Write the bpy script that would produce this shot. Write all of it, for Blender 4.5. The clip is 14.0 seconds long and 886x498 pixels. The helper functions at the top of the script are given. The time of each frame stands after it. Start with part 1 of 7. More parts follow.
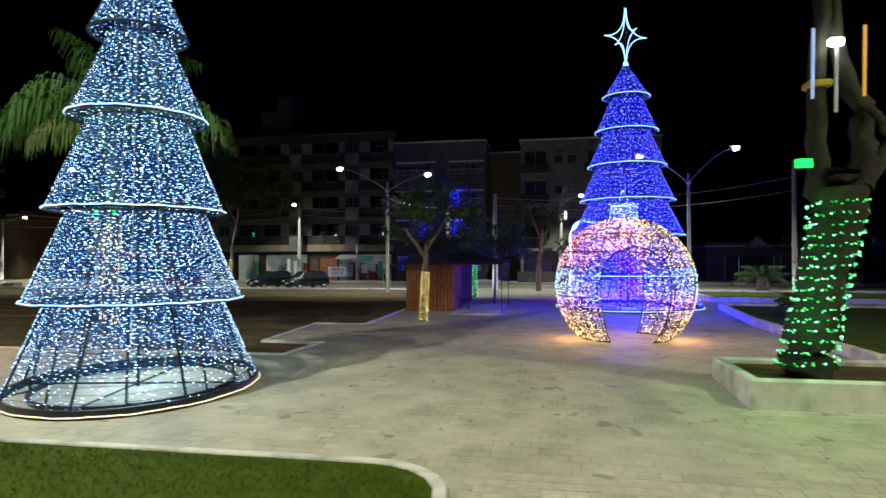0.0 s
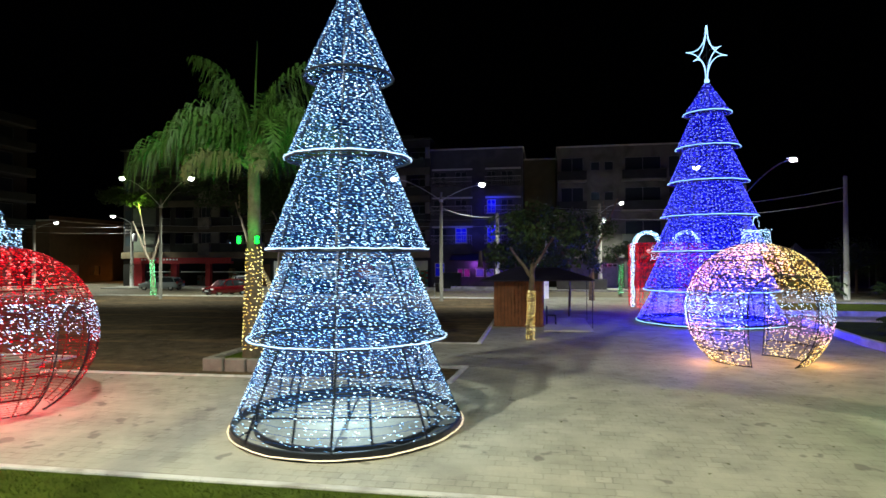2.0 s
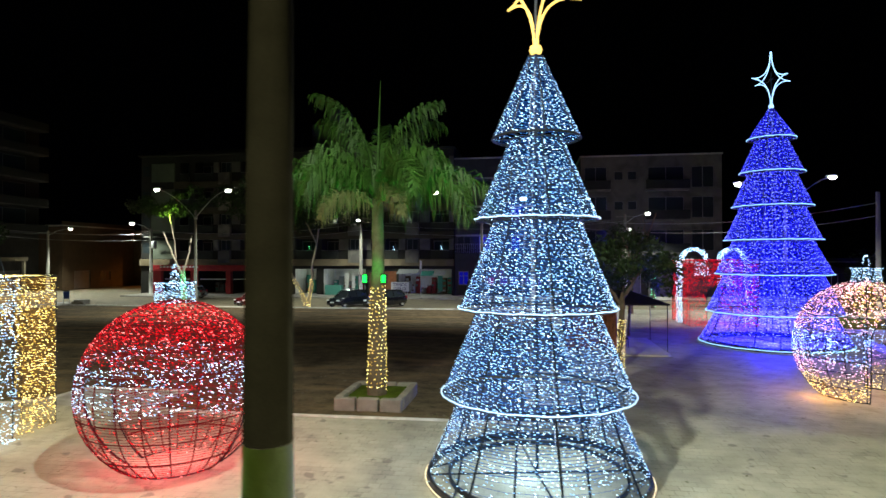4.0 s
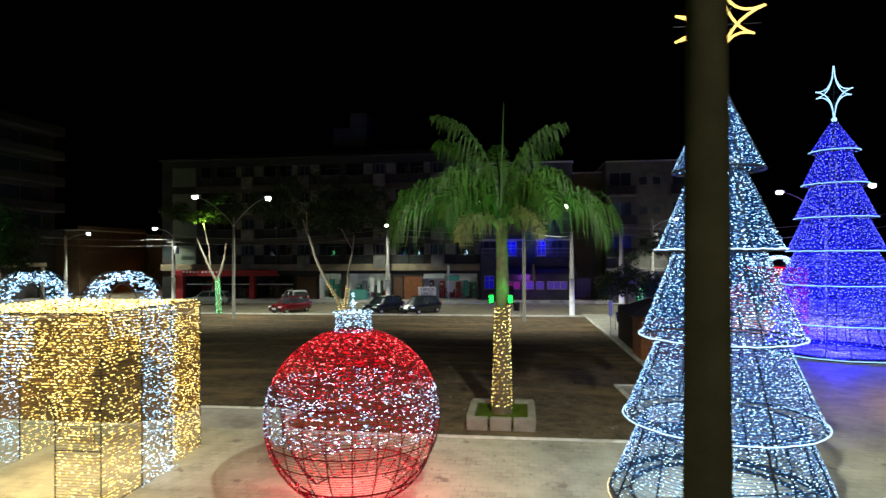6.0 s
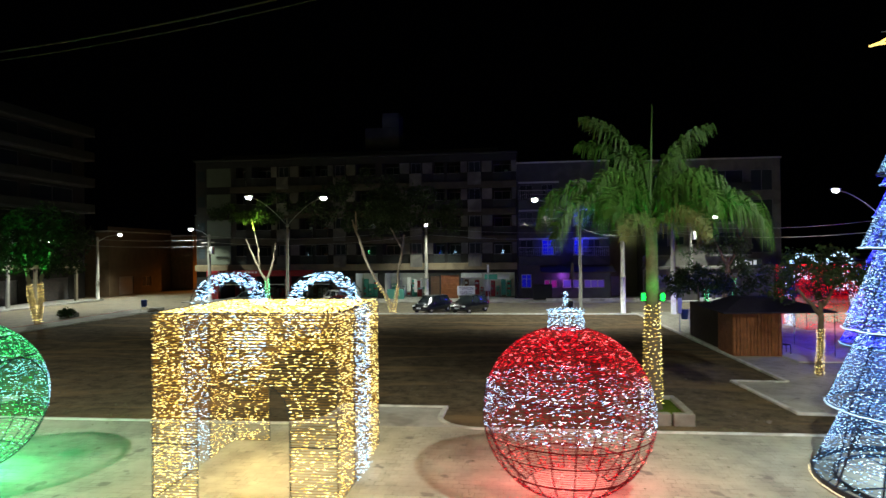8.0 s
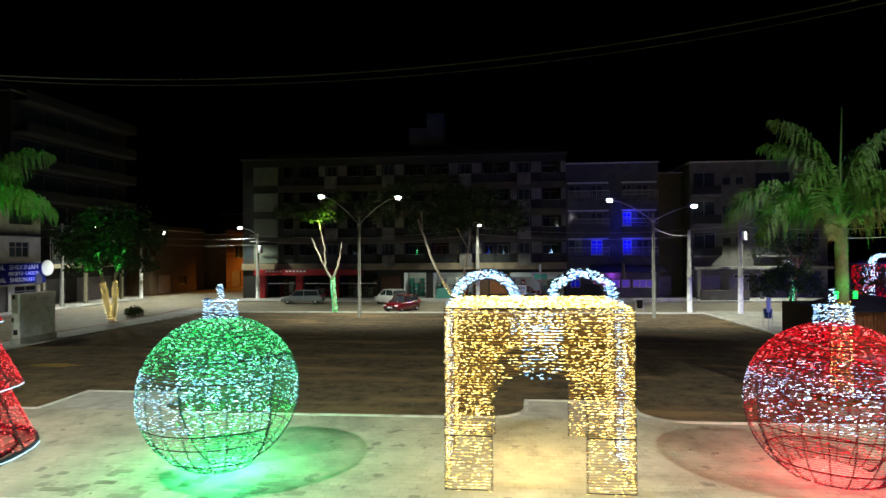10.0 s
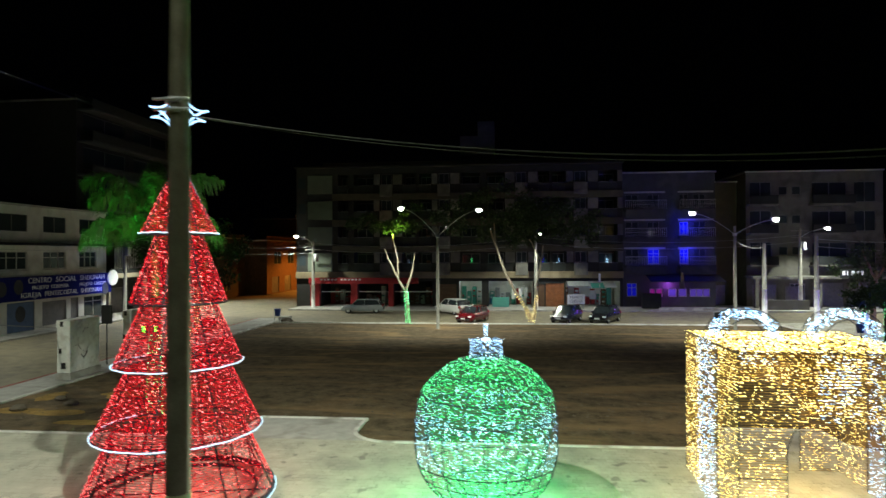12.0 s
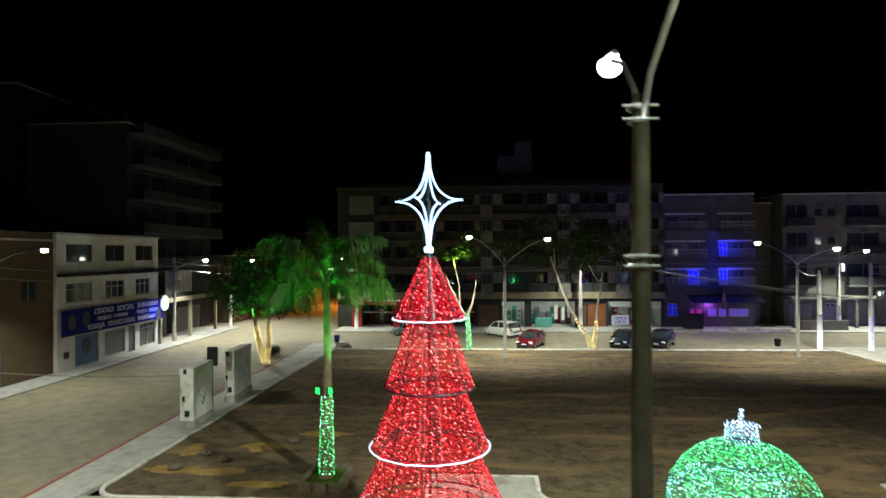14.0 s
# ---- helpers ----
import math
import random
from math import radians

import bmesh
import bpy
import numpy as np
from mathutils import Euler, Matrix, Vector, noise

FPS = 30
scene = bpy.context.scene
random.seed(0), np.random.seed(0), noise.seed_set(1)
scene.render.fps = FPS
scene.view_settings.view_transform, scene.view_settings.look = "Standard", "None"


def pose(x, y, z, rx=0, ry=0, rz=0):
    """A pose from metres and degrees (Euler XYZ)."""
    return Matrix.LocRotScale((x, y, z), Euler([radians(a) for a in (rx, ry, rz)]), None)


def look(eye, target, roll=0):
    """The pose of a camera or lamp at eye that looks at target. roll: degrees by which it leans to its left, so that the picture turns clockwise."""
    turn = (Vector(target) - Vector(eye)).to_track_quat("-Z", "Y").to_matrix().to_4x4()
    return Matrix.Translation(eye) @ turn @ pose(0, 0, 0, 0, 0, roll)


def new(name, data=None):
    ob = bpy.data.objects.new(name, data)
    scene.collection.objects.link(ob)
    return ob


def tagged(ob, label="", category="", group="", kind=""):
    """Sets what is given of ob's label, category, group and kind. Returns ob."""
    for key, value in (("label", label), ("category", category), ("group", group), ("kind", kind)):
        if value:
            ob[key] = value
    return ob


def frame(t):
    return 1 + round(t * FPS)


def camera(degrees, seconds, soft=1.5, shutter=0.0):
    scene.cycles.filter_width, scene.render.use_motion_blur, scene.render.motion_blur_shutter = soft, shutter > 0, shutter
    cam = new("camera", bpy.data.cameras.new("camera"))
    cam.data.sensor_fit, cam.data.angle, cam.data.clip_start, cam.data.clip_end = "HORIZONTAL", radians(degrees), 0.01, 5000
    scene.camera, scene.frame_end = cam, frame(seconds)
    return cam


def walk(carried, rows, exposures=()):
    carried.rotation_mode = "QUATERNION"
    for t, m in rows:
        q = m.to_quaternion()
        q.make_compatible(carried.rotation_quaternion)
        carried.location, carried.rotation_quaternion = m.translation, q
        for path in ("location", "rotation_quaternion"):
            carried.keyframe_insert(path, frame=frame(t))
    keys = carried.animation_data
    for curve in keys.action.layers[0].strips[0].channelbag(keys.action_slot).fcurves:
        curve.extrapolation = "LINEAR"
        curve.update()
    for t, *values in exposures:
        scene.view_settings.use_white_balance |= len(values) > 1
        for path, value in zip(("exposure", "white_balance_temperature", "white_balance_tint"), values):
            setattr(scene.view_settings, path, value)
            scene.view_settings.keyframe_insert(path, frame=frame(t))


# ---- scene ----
cam = camera(73.0, 14.0, 1.5, 0.5)
PATH = [
    (0, (-6.6, -1.294, 2.369), (-6.954, 0.674, 2.404), -0.2),
    (0.5, (-7.702, -1.51, 2.453), (-8.055, 0.458, 2.488), -0.1),
    (1, (-8.746, -1.755, 2.679), (-9.098, 0.213, 2.714), -0.2),
    (1.5, (-9.714, -2.042, 2.904), (-10.063, -0.073, 2.938), -0.2),
    (2, (-10.685, -2.293, 3.156), (-11.032, -0.324, 3.189), -0.2),
    (2.5, (-11.695, -2.532, 3.404), (-12.037, -0.562, 3.437), -0.3),
    (3, (-12.72, -2.766, 3.747), (-13.05, -0.793, 3.775), -0.2),
    (5.5, (-17.827, -3.809, 5.062), (-18.093, -1.827, 5.081), -0.3),
    (6, (-18.865, -4.008, 5.115), (-19.125, -2.025, 5.132), -0.3),
    (6.5, (-19.914, -4.196, 5.138), (-20.17, -2.213, 5.154), -0.3),
    (7, (-21.155, -4.401, 5.145), (-21.404, -2.416, 5.16), -0.3),
    (7.5, (-22.37, -4.655, 5.166), (-22.613, -2.67, 5.18), -0.5),
    (10, (-30.35, -6.066, 5.161), (-30.552, -4.076, 5.175), -0.4),
    (10.5, (-31.88, -6.29, 5.168), (-32.081, -4.3, 5.182), -0.4),
    (11, (-33.561, -6.51, 5.26), (-33.758, -4.52, 5.273), -0.4),
    (11.5, (-35.224, -6.683, 5.712), (-35.418, -4.692, 5.725), -0.4),
    (12, (-37.045, -6.815, 6.215), (-37.236, -4.824, 6.228), -0.3),
    (12.5, (-38.735, -6.977, 6.683), (-38.924, -4.987, 6.696), -0.3),
    (13, (-40.606, -7.162, 7.184), (-40.791, -5.171, 7.197), -0.4),
    (13.5, (-42.322, -7.472, 7.717), (-42.502, -5.48, 7.731), -0.4),
    (14, (-44.13, -7.737, 8.498), (-44.257, -5.741, 8.515), -0.4),
]
walk(cam, [(t, look(eye, target, roll)) for t, eye, target, roll in PATH], [(0, 0.0), (7.5, 0.05), (10, 0.2), (12.5, 0.3), (14, 0.8)])

# ---- night sky, lamps and exposure ----
world = bpy.data.worlds.new("night_sky")
scene.world = world
world.use_nodes = True
world.node_tree.nodes["Background"].inputs[0].default_value = (0.30, 0.38, 0.60, 1)
world.node_tree.nodes["Background"].inputs[1].default_value = 0.0003
scene.view_settings.exposure = 0.0

LAMPS = bpy.data.collections.new("lamps")
scene.collection.children.link(LAMPS)


def lamp_point(x, y, z, watts, colour, radius=0.12):
    data = bpy.data.lights.new("lamp_light", "POINT")
    data.energy, data.color, data.shadow_soft_size = watts, colour, radius
    ob = bpy.data.objects.new("lamp_light", data)
    LAMPS.objects.link(ob)
    ob.location = (x, y, z)
    return ob


def lamp_spot(x, y, z, target, watts, colour, cone=150, blend=0.6, radius=0.12):
    data = bpy.data.lights.new("lamp_spot", "SPOT")
    data.energy, data.color, data.shadow_soft_size = watts, colour, radius
    data.spot_size, data.spot_blend = radians(cone), blend
    ob = bpy.data.objects.new("lamp_spot", data)
    LAMPS.objects.link(ob)
    ob.matrix_world = look((x, y, z), target)
    return ob


COOL = (0.94, 1.0, 0.86)
WARM = (0.94, 1.0, 0.84)
GREENISH = (1.0, 0.98, 0.64)
POLE_LAMP = 4400
FAR_LAMP = 2700
# double-armed lamp posts along the near edge of the square
# the one at -66.4 is unseen, added to light the left corner
for px, gain in ((-66.4, 0.85), (-41.74, 1.35), (-17.14, 1.1), (7.5, 1.08)):
    lamp_spot(px + 0.24, 4.6, 11.95, (px, 6.9, 0), POLE_LAMP * gain, GREENISH if px > 0 else WARM, 146, 0.5)
    lamp_spot(px + 0.24, -1.2, 11.95, (px, -3.2, 0), POLE_LAMP * (0.05 if -50 < px < -30 else 0.75), GREENISH if px > -30 else WARM, 146, 0.5)
# the bare glass of the lantern on the lawn side of the second post
lamp_point(-41.5, -1.4, 12.15, 330, WARM, 0.2)
# double-armed lamp posts along the far edge of the lot
for px, py in ((-42.2, 42.3), (-18.75, 42.1), (2.9, 42.1)):
    for side in (-3.1, 3.0):
        lamp_spot(px + side, py, 8.5, (px + side * 1.1, py + 1.2, 0), FAR_LAMP, COOL, 128, 0.6)
# single lamps of the far pavement and of the side street
for px, py, pz, tx, ty in ((-32.9, 57.4, 7.9, -33, 54.5), (-59.9, 58.8, 7.9, -60, 55.5), (-3.7, 58.0, 8.25, -4, 54.5),
                           (-71.9, 50.9, 7.75, -69.5, 50), (-71.4, 28.0, 8.62, -68.5, 27), (-72.1, 63.8, 7.6, -69.5, 63)):
    lamp_spot(px, py, pz, (tx, ty if px < -70 else py - 0.6, 0), 1700 if py < 30 else 3600 if px < -70 else 3600 if px > -10 else 2100, COOL, 132 if px < -70 else 138, 0.5)
lamp_spot(-63.5, 91.9, 7.35, (-65.0, 91.5, 0), 6500, (1.0, 0.36, 0.05), 150, 0.4, 0.2)
# the summed light of the bulb strings
for args in ((-14.7, 9.46, 0.9, 170, (0.50, 0.78, 1.0)), (-14.7, 9.46, 4.0, 40, (0.60, 0.82, 1.0)), (-14.7, 9.46, 7.4, 25, (0.60, 0.82, 1.0)),
             (-2.92, 29.0, 0.8, 7200, (0.006, 0.006, 1.0)), (-2.92, 29.0, 5.2, 110, (0.04, 0.04, 1.0)),
             (-45.54, 8.36, 1.0, 130, (1.0, 0.02, 0.04)), (-45.54, 8.36, 4.2, 25, (1.0, 0.03, 0.05)),
             (-22.6, 8.97, 1.0, 240, (1.0, 0.06, 0.10)), (-22.6, 8.97, 2.5, 120, (1.0, 0.02, 0.04)), (-37.38, 8.25, 1.0, 700, (0.03, 1.0, 0.30)),
             (-29.8, 9.0, 1.6, 330, (1.0, 0.72, 0.30)), (-6.0, 17.0, 0.5, 80, (1.0, 0.42, 0.10)), (-2.85, 17.0, 0.5, 80, (1.0, 0.45, 0.10)), (-4.53, 17.8, 2.4, 120, (1.0, 0.55, 0.35)),
             (-2.4, 37.9, 1.8, 260, (1.0, 0.05, 0.12)), (-2.6, 9.3, 1.6, 34, (0.05, 1.0, 0.2))):
    lamp_point(*args, 0.5)
# green floods strapped to the palms and the planter tree; the last row is an added lamp
for fx, fy, fz, tx, ty, tz, watts in ((-20.0, 14.2, 3.98, -20.9, 13.9, 7.6, 300), (-19.0, 14.2, 3.98, -18.1, 13.9, 7.6, 300),
                                  (-50.42, 14.25, 3.85, -51.6, 13.9, 8, 1150), (-49.58, 14.25, 3.85, -48.4, 13.9, 8, 1150),
                                  (-62.3, 37.4, 3.3, -62.2, 37.8, 8, 260), (-60.7, 37.4, 3.6, -60.6, 37.8, 8, 260), (-2.34, 9.45, 4.05, -2.3, 9.6, 1.0, 45),
                                  # no fitting here: added to brighten the pollarded clump beside the street lamp
                                  (-46.3, 45.0, 7.2, -46.4, 45.5, 9, 620)):
    lamp_spot(fx, fy, fz, (tx, ty, tz), watts, (0.05, 1.0, 0.12) if fz < 5 else (0.62, 1.0, 0.12), 88 if 3.7 < fz < 4 else 120, 0.8, 0.06)
lamp_point(-19.75, 14.14, 4.05, 9, (0.05, 1.0, 0.12), 0.06)
lamp_point(-19.25, 14.14, 4.05, 9, (0.05, 1.0, 0.12), 0.06)
lamp_point(-16.4, 61.2, 9.2, 110, (0.02, 0.03, 1.0), 0.2)
lamp_point(-16.4, 61.2, 6.2, 110, (0.02, 0.03, 1.0), 0.2)
lamp_point(-19.9, 61.2, 6.0, 60, (0.02, 0.03, 1.0), 0.2)
# tubes on the shop ceilings
lamp_point(-36.0, 63.6, 2.8, 21, (0.85, 1.0, 0.9), 0.3)
lamp_point(-40.5, 63.6, 2.8, 17, (0.85, 1.0, 0.9), 0.3)
lamp_point(-26.7, 63.4, 2.8, 8, (0.8, 1.0, 0.9), 0.3)
lamp_point(-74.0, 46.2, 3.3, 40, (0.02, 0.05, 1.0), 0.1)
lamp_point(-18.5, 61.6, 2.6, 90, (0.5, 0.1, 1.0), 0.3)

# ---- materials ----
MATS = {}


def mat(name, colour, rough=0.7, metal=0.0, scale=6.0, vary=0.18, bump=0.15, fine=60.0, spec=0.4, stain=None, stain_amount=0.0, stain_scale=0.5, stretch=(1, 1, 1)):
    """A node material: base colour varied at two scales, a fine relief, and stains of their own shape."""
    if name in MATS:
        return MATS[name]
    m = bpy.data.materials.new(name)
    m.use_nodes = True
    nt = m.node_tree
    b = nt.nodes["Principled BSDF"]
    b.inputs["Roughness"].default_value, b.inputs["Metallic"].default_value = rough, metal
    b.inputs["Specular IOR Level"].default_value = spec
    tc = nt.nodes.new("ShaderNodeTexCoord")
    n1, n2 = nt.nodes.new("ShaderNodeTexNoise"), nt.nodes.new("ShaderNodeTexNoise")
    for n, s, d in ((n1, scale, 4), (n2, fine, 3)):
        n.inputs["Scale"].default_value, n.inputs["Detail"].default_value = s, d
        nt.links.new(tc.outputs["Object"], n.inputs["Vector"])
    mix = nt.nodes.new("ShaderNodeMath")
    mix.operation = "MULTIPLY_ADD"
    nt.links.new(n1.outputs["Fac"], mix.inputs[0])
    mix.inputs[1].default_value = 0.65
    half = nt.nodes.new("ShaderNodeMath")
    half.operation = "MULTIPLY"
    half.inputs[1].default_value = 0.35
    nt.links.new(n2.outputs["Fac"], half.inputs[0])
    nt.links.new(half.outputs[0], mix.inputs[2])
    ramp = nt.nodes.new("ShaderNodeValToRGB")
    lo, hi = [c * (1 - vary) for c in colour], [min(1, c * (1 + vary)) for c in colour]
    ramp.color_ramp.elements[0].position, ramp.color_ramp.elements[1].position = 0.3, 0.7
    ramp.color_ramp.elements[0].color, ramp.color_ramp.elements[1].color = (*lo, 1), (*hi, 1)
    nt.links.new(mix.outputs[0], ramp.inputs[0])
    out = ramp.outputs[0]
    if stain:
        n3 = nt.nodes.new("ShaderNodeTexNoise")
        n3.inputs["Scale"].default_value, n3.inputs["Detail"].default_value = stain_scale, 6
        n3.inputs["Distortion"].default_value = 0.6
        mp = nt.nodes.new("ShaderNodeMapping")
        mp.inputs["Scale"].default_value = stretch
        nt.links.new(tc.outputs["Object"], mp.inputs["Vector"])
        nt.links.new(mp.outputs[0], n3.inputs["Vector"])
        r3 = nt.nodes.new("ShaderNodeValToRGB")
        r3.color_ramp.elements[0].position, r3.color_ramp.elements[1].position = 0.5, 0.68
        r3.color_ramp.elements[1].color = (stain_amount,) * 3 + (1,)
        nt.links.new(n3.outputs["Fac"], r3.inputs[0])
        mx = nt.nodes.new("ShaderNodeMix")
        mx.data_type = "RGBA"
        nt.links.new(r3.outputs[0], mx.inputs["Factor"])
        nt.links.new(out, mx.inputs["A"])
        mx.inputs["B"].default_value = (*stain, 1)
        out = mx.outputs["Result"]
    nt.links.new(out, b.inputs["Base Color"])
    if bump:
        bp = nt.nodes.new("ShaderNodeBump")
        bp.inputs["Strength"].default_value, bp.inputs["Distance"].default_value = bump, 0.02
        nt.links.new(mix.outputs[0], bp.inputs["Height"])
        nt.links.new(bp.outputs[0], b.inputs["Normal"])
    MATS[name] = m
    return m


def glow(name, colour, strength):
    """The lit glass of a bulb, tube or lamp."""
    if name in MATS:
        return MATS[name]
    m = bpy.data.materials.new(name)
    m.use_nodes = True
    b = m.node_tree.nodes["Principled BSDF"]
    b.inputs["Base Color"].default_value = (*[0.3 * c for c in colour], 1)
    b.inputs["Emission Color"].default_value = (*colour, 1)
    b.inputs["Specular IOR Level"].default_value = 0.1
    b.inputs["Emission Strength"].default_value = strength
    m.cycles.emission_sampling = "NONE"
    MATS[name] = m
    return m


def sparkle(name, low, low_power, high, high_power, rare):
    """Bulbs of a string, each with its own brightness, from dull to bright."""
    m = glow(name, low, low_power)
    nt = m.node_tree
    b = nt.nodes["Principled BSDF"]
    geo = nt.nodes.new("ShaderNodeNewGeometry")
    bend = nt.nodes.new("ShaderNodeMath")
    bend.operation, bend.inputs[1].default_value = "POWER", rare
    nt.links.new(geo.outputs["Random Per Island"], bend.inputs[0])
    mx = nt.nodes.new("ShaderNodeMix")
    mx.data_type = "RGBA"
    mx.inputs["A"].default_value, mx.inputs["B"].default_value = (*low, 1), (*high, 1)
    nt.links.new(bend.outputs[0], mx.inputs["Factor"])
    nt.links.new(mx.outputs["Result"], b.inputs["Emission Color"])
    power = nt.nodes.new("ShaderNodeMath")
    power.operation, power.inputs[1].default_value, power.inputs[2].default_value = "MULTIPLY_ADD", high_power - low_power, low_power
    nt.links.new(bend.outputs[0], power.inputs[0])
    nt.links.new(power.outputs[0], b.inputs["Emission Strength"])
    return m


def glass(name, colour=(0.03, 0.04, 0.045), rough=0.08):
    if name in MATS:
        return MATS[name]
    m = bpy.data.materials.new(name)
    m.use_nodes = True
    b = m.node_tree.nodes["Principled BSDF"]
    b.inputs["Base Color"].default_value = (*colour, 1)
    b.inputs["Roughness"].default_value = rough
    b.inputs["Specular IOR Level"].default_value = 0.6
    MATS[name] = m
    return m


def paved(name, colour, joint, width, height, vary=0.2, stain=(0.12, 0.11, 0.1), stain_amount=0.35):
    """Block paving too far off for single stones: rows of blocks with sunk joints, stains and wear."""
    m = mat(name, colour, 0.75, 0, 1.2, vary, 0.1, 40, 0.3, stain, stain_amount, 0.35)
    nt = m.node_tree
    b = nt.nodes["Principled BSDF"]
    tc = nt.nodes.new("ShaderNodeTexCoord")
    br = nt.nodes.new("ShaderNodeTexBrick")
    br.inputs["Scale"].default_value = 1.0
    br.inputs["Brick Width"].default_value, br.inputs["Row Height"].default_value = width, height
    br.inputs["Mortar Size"].default_value, br.inputs["Mortar Smooth"].default_value = 0.007, 0.3
    br.inputs["Color1"].default_value, br.inputs["Color2"].default_value = (1, 1, 1, 1), (0.78, 0.78, 0.78, 1)
    br.inputs["Mortar"].default_value = (joint, joint, joint, 1)
    nt.links.new(tc.outputs["Object"], br.inputs["Vector"])
    mx = nt.nodes.new("ShaderNodeMix")
    mx.data_type, mx.blend_type = "RGBA", "MULTIPLY"
    wear = nt.nodes.new("ShaderNodeTexNoise")
    wear.inputs["Scale"].default_value, wear.inputs["Detail"].default_value = 1.7, 3
    nt.links.new(tc.outputs["Object"], wear.inputs["Vector"])
    worn = nt.nodes.new("ShaderNodeMapRange")
    worn.inputs["From Min"].default_value, worn.inputs["From Max"].default_value = 0.38, 0.66
    worn.inputs["To Min"].default_value = 0.15
    nt.links.new(wear.outputs["Fac"], worn.inputs["Value"])
    nt.links.new(worn.outputs[0], mx.inputs["Factor"])
    nt.links.new(b.inputs["Base Color"].links[0].from_socket, mx.inputs["A"])
    nt.links.new(br.outputs["Color"], mx.inputs["B"])
    drop = nt.nodes.new("ShaderNodeTexNoise")
    drop.inputs["Scale"].default_value, drop.inputs["Detail"].default_value = 1.9, 2
    nt.links.new(tc.outputs["Object"], drop.inputs["Vector"])
    spot = nt.nodes.new("ShaderNodeMapRange")
    spot.inputs["From Min"].default_value, spot.inputs["From Max"].default_value = 0.665, 0.70
    spot.inputs["To Max"].default_value = 0.55
    nt.links.new(drop.outputs["Fac"], spot.inputs["Value"])
    wet = nt.nodes.new("ShaderNodeMix")
    wet.data_type = "RGBA"
    nt.links.new(spot.outputs[0], wet.inputs["Factor"])
    nt.links.new(mx.outputs["Result"], wet.inputs["A"])
    wet.inputs["B"].default_value = (*stain, 1)
    nt.links.new(wet.outputs["Result"], b.inputs["Base Color"])
    return m


CONCRETE = mat("concrete", (0.42, 0.41, 0.38), 0.8, 0, 2.5, 0.2, 0.2, 50, 0.3, (0.2, 0.18, 0.15), 0.6, 0.9)
KERB = mat("kerb_paint", (0.62, 0.61, 0.57), 0.8, 0, 3, 0.2, 0.25, 40, 0.3, (0.25, 0.22, 0.18), 0.7, 1.2)
PAVING = paved("block_paving", (0.45, 0.435, 0.35), 0.42, 0.26, 0.22)
STREET = paved("street_blocks", (0.26, 0.225, 0.15), 0.6, 0.3, 0.25, 0.25)
DIRT = mat("dirt", (0.105, 0.080, 0.050), 0.95, 0, 1.7, 0.6, 0.9, 9, 0.1, (0.25, 0.165, 0.085), 0.8, 0.36, (0.5, 1.7, 1))
GRASS = mat("grass_soil", (0.056, 0.082, 0.008), 0.9, 0, 3, 0.4, 0.6, 30, 0.1)
BLADE = mat("grass_blade", (0.060, 0.092, 0.010), 0.7, 0, 2, 0.35, 0, 20, 0.2)
SIGN_LEAD = mat("lead_wire", (0.62, 0.64, 0.66), 0.5, 0, 9, 0.1, 0)
BAR_RED = mat("red_painted_bar", (0.13, 0.008, 0.012), 0.6, 0, 8, 0.2, 0.05, 60, 0.1)
STEEL = mat("dark_steel", (0.03, 0.035, 0.045), 0.5, 0.6, 8, 0.2, 0.05)
# cable tints and widths also stand for the coloured haze between bulbs
CABLE = mat("blue_haze_cable", (0.012, 0.075, 0.30), 0.35, 0, 20, 0.2, 0.0, 20, 0.02)
CABLE_RED = mat("red_cable", (0.15, 0.003, 0.011), 0.35, 0, 20, 0.2, 0.0, 20, 0.02)
CABLE_GREEN = mat("green_cable", (0.02, 0.24, 0.12), 0.35, 0, 20, 0.2, 0.0, 20, 0.02)
CABLE_GOLD = mat("amber_cable", (0.26, 0.14, 0.025), 0.35, 0, 20, 0.2, 0.0, 20, 0.02)
CABLE_BLUE = mat("blue_cable", (0.003, 0.003, 0.07), 0.35, 0, 20, 0.2, 0.0, 20, 0.02)
B_WHITE = sparkle("bulb_white", (0.15, 0.45, 0.88), 1.0, (0.62, 0.88, 1.0), 7.5, 1.1)
B_BLUE = sparkle("bulb_blue", (0.002, 0.001, 1.0), 0.8, (0.02, 0.026, 1.0), 3.4, 1.8)
B_RED = sparkle("bulb_red", (1.0, 0.001, 0.016), 0.7, (1.0, 0.008, 0.03), 2.6, 2.0)
S_RED = glow("spark_red", (1.0, 0.22, 0.20), 5.0)
S_BLUE = glow("spark_blue", (0.26, 0.32, 1.0), 3.4)
B_GREEN = sparkle("bulb_green", (0.005, 0.9, 0.14), 0.9, (0.36, 1.0, 0.62), 6.0, 2.2)
B_GOLD = sparkle("bulb_gold", (1.0, 0.66, 0.10), 1.1, (1.0, 0.90, 0.38), 7.5, 1.4)
B_PINK = sparkle("bulb_pink", (1.0, 0.35, 0.55), 1.2, (1.0, 0.66, 0.66), 7.5, 1.2)
T_WHITE = glow("tube_white", (0.55, 0.80, 1.0), 1.7)
T_STAR = glow("tube_star", (0.36, 0.66, 1.0), 2.0)
T_CYAN = glow("tube_cyan", (0.34, 0.66, 1.0), 1.5)
T_WARM = glow("tube_warm", (1.0, 0.85, 0.55), 1.6)
T_GOLD = glow("tube_gold", (1.0, 0.66, 0.16), 2.0)
LAMP_GLASS = glow("lamp_glass", (0.95, 1.0, 0.9), 40.0)
LAMP_ORANGE = glow("lamp_sodium", (1.0, 0.45, 0.06), 25.0)
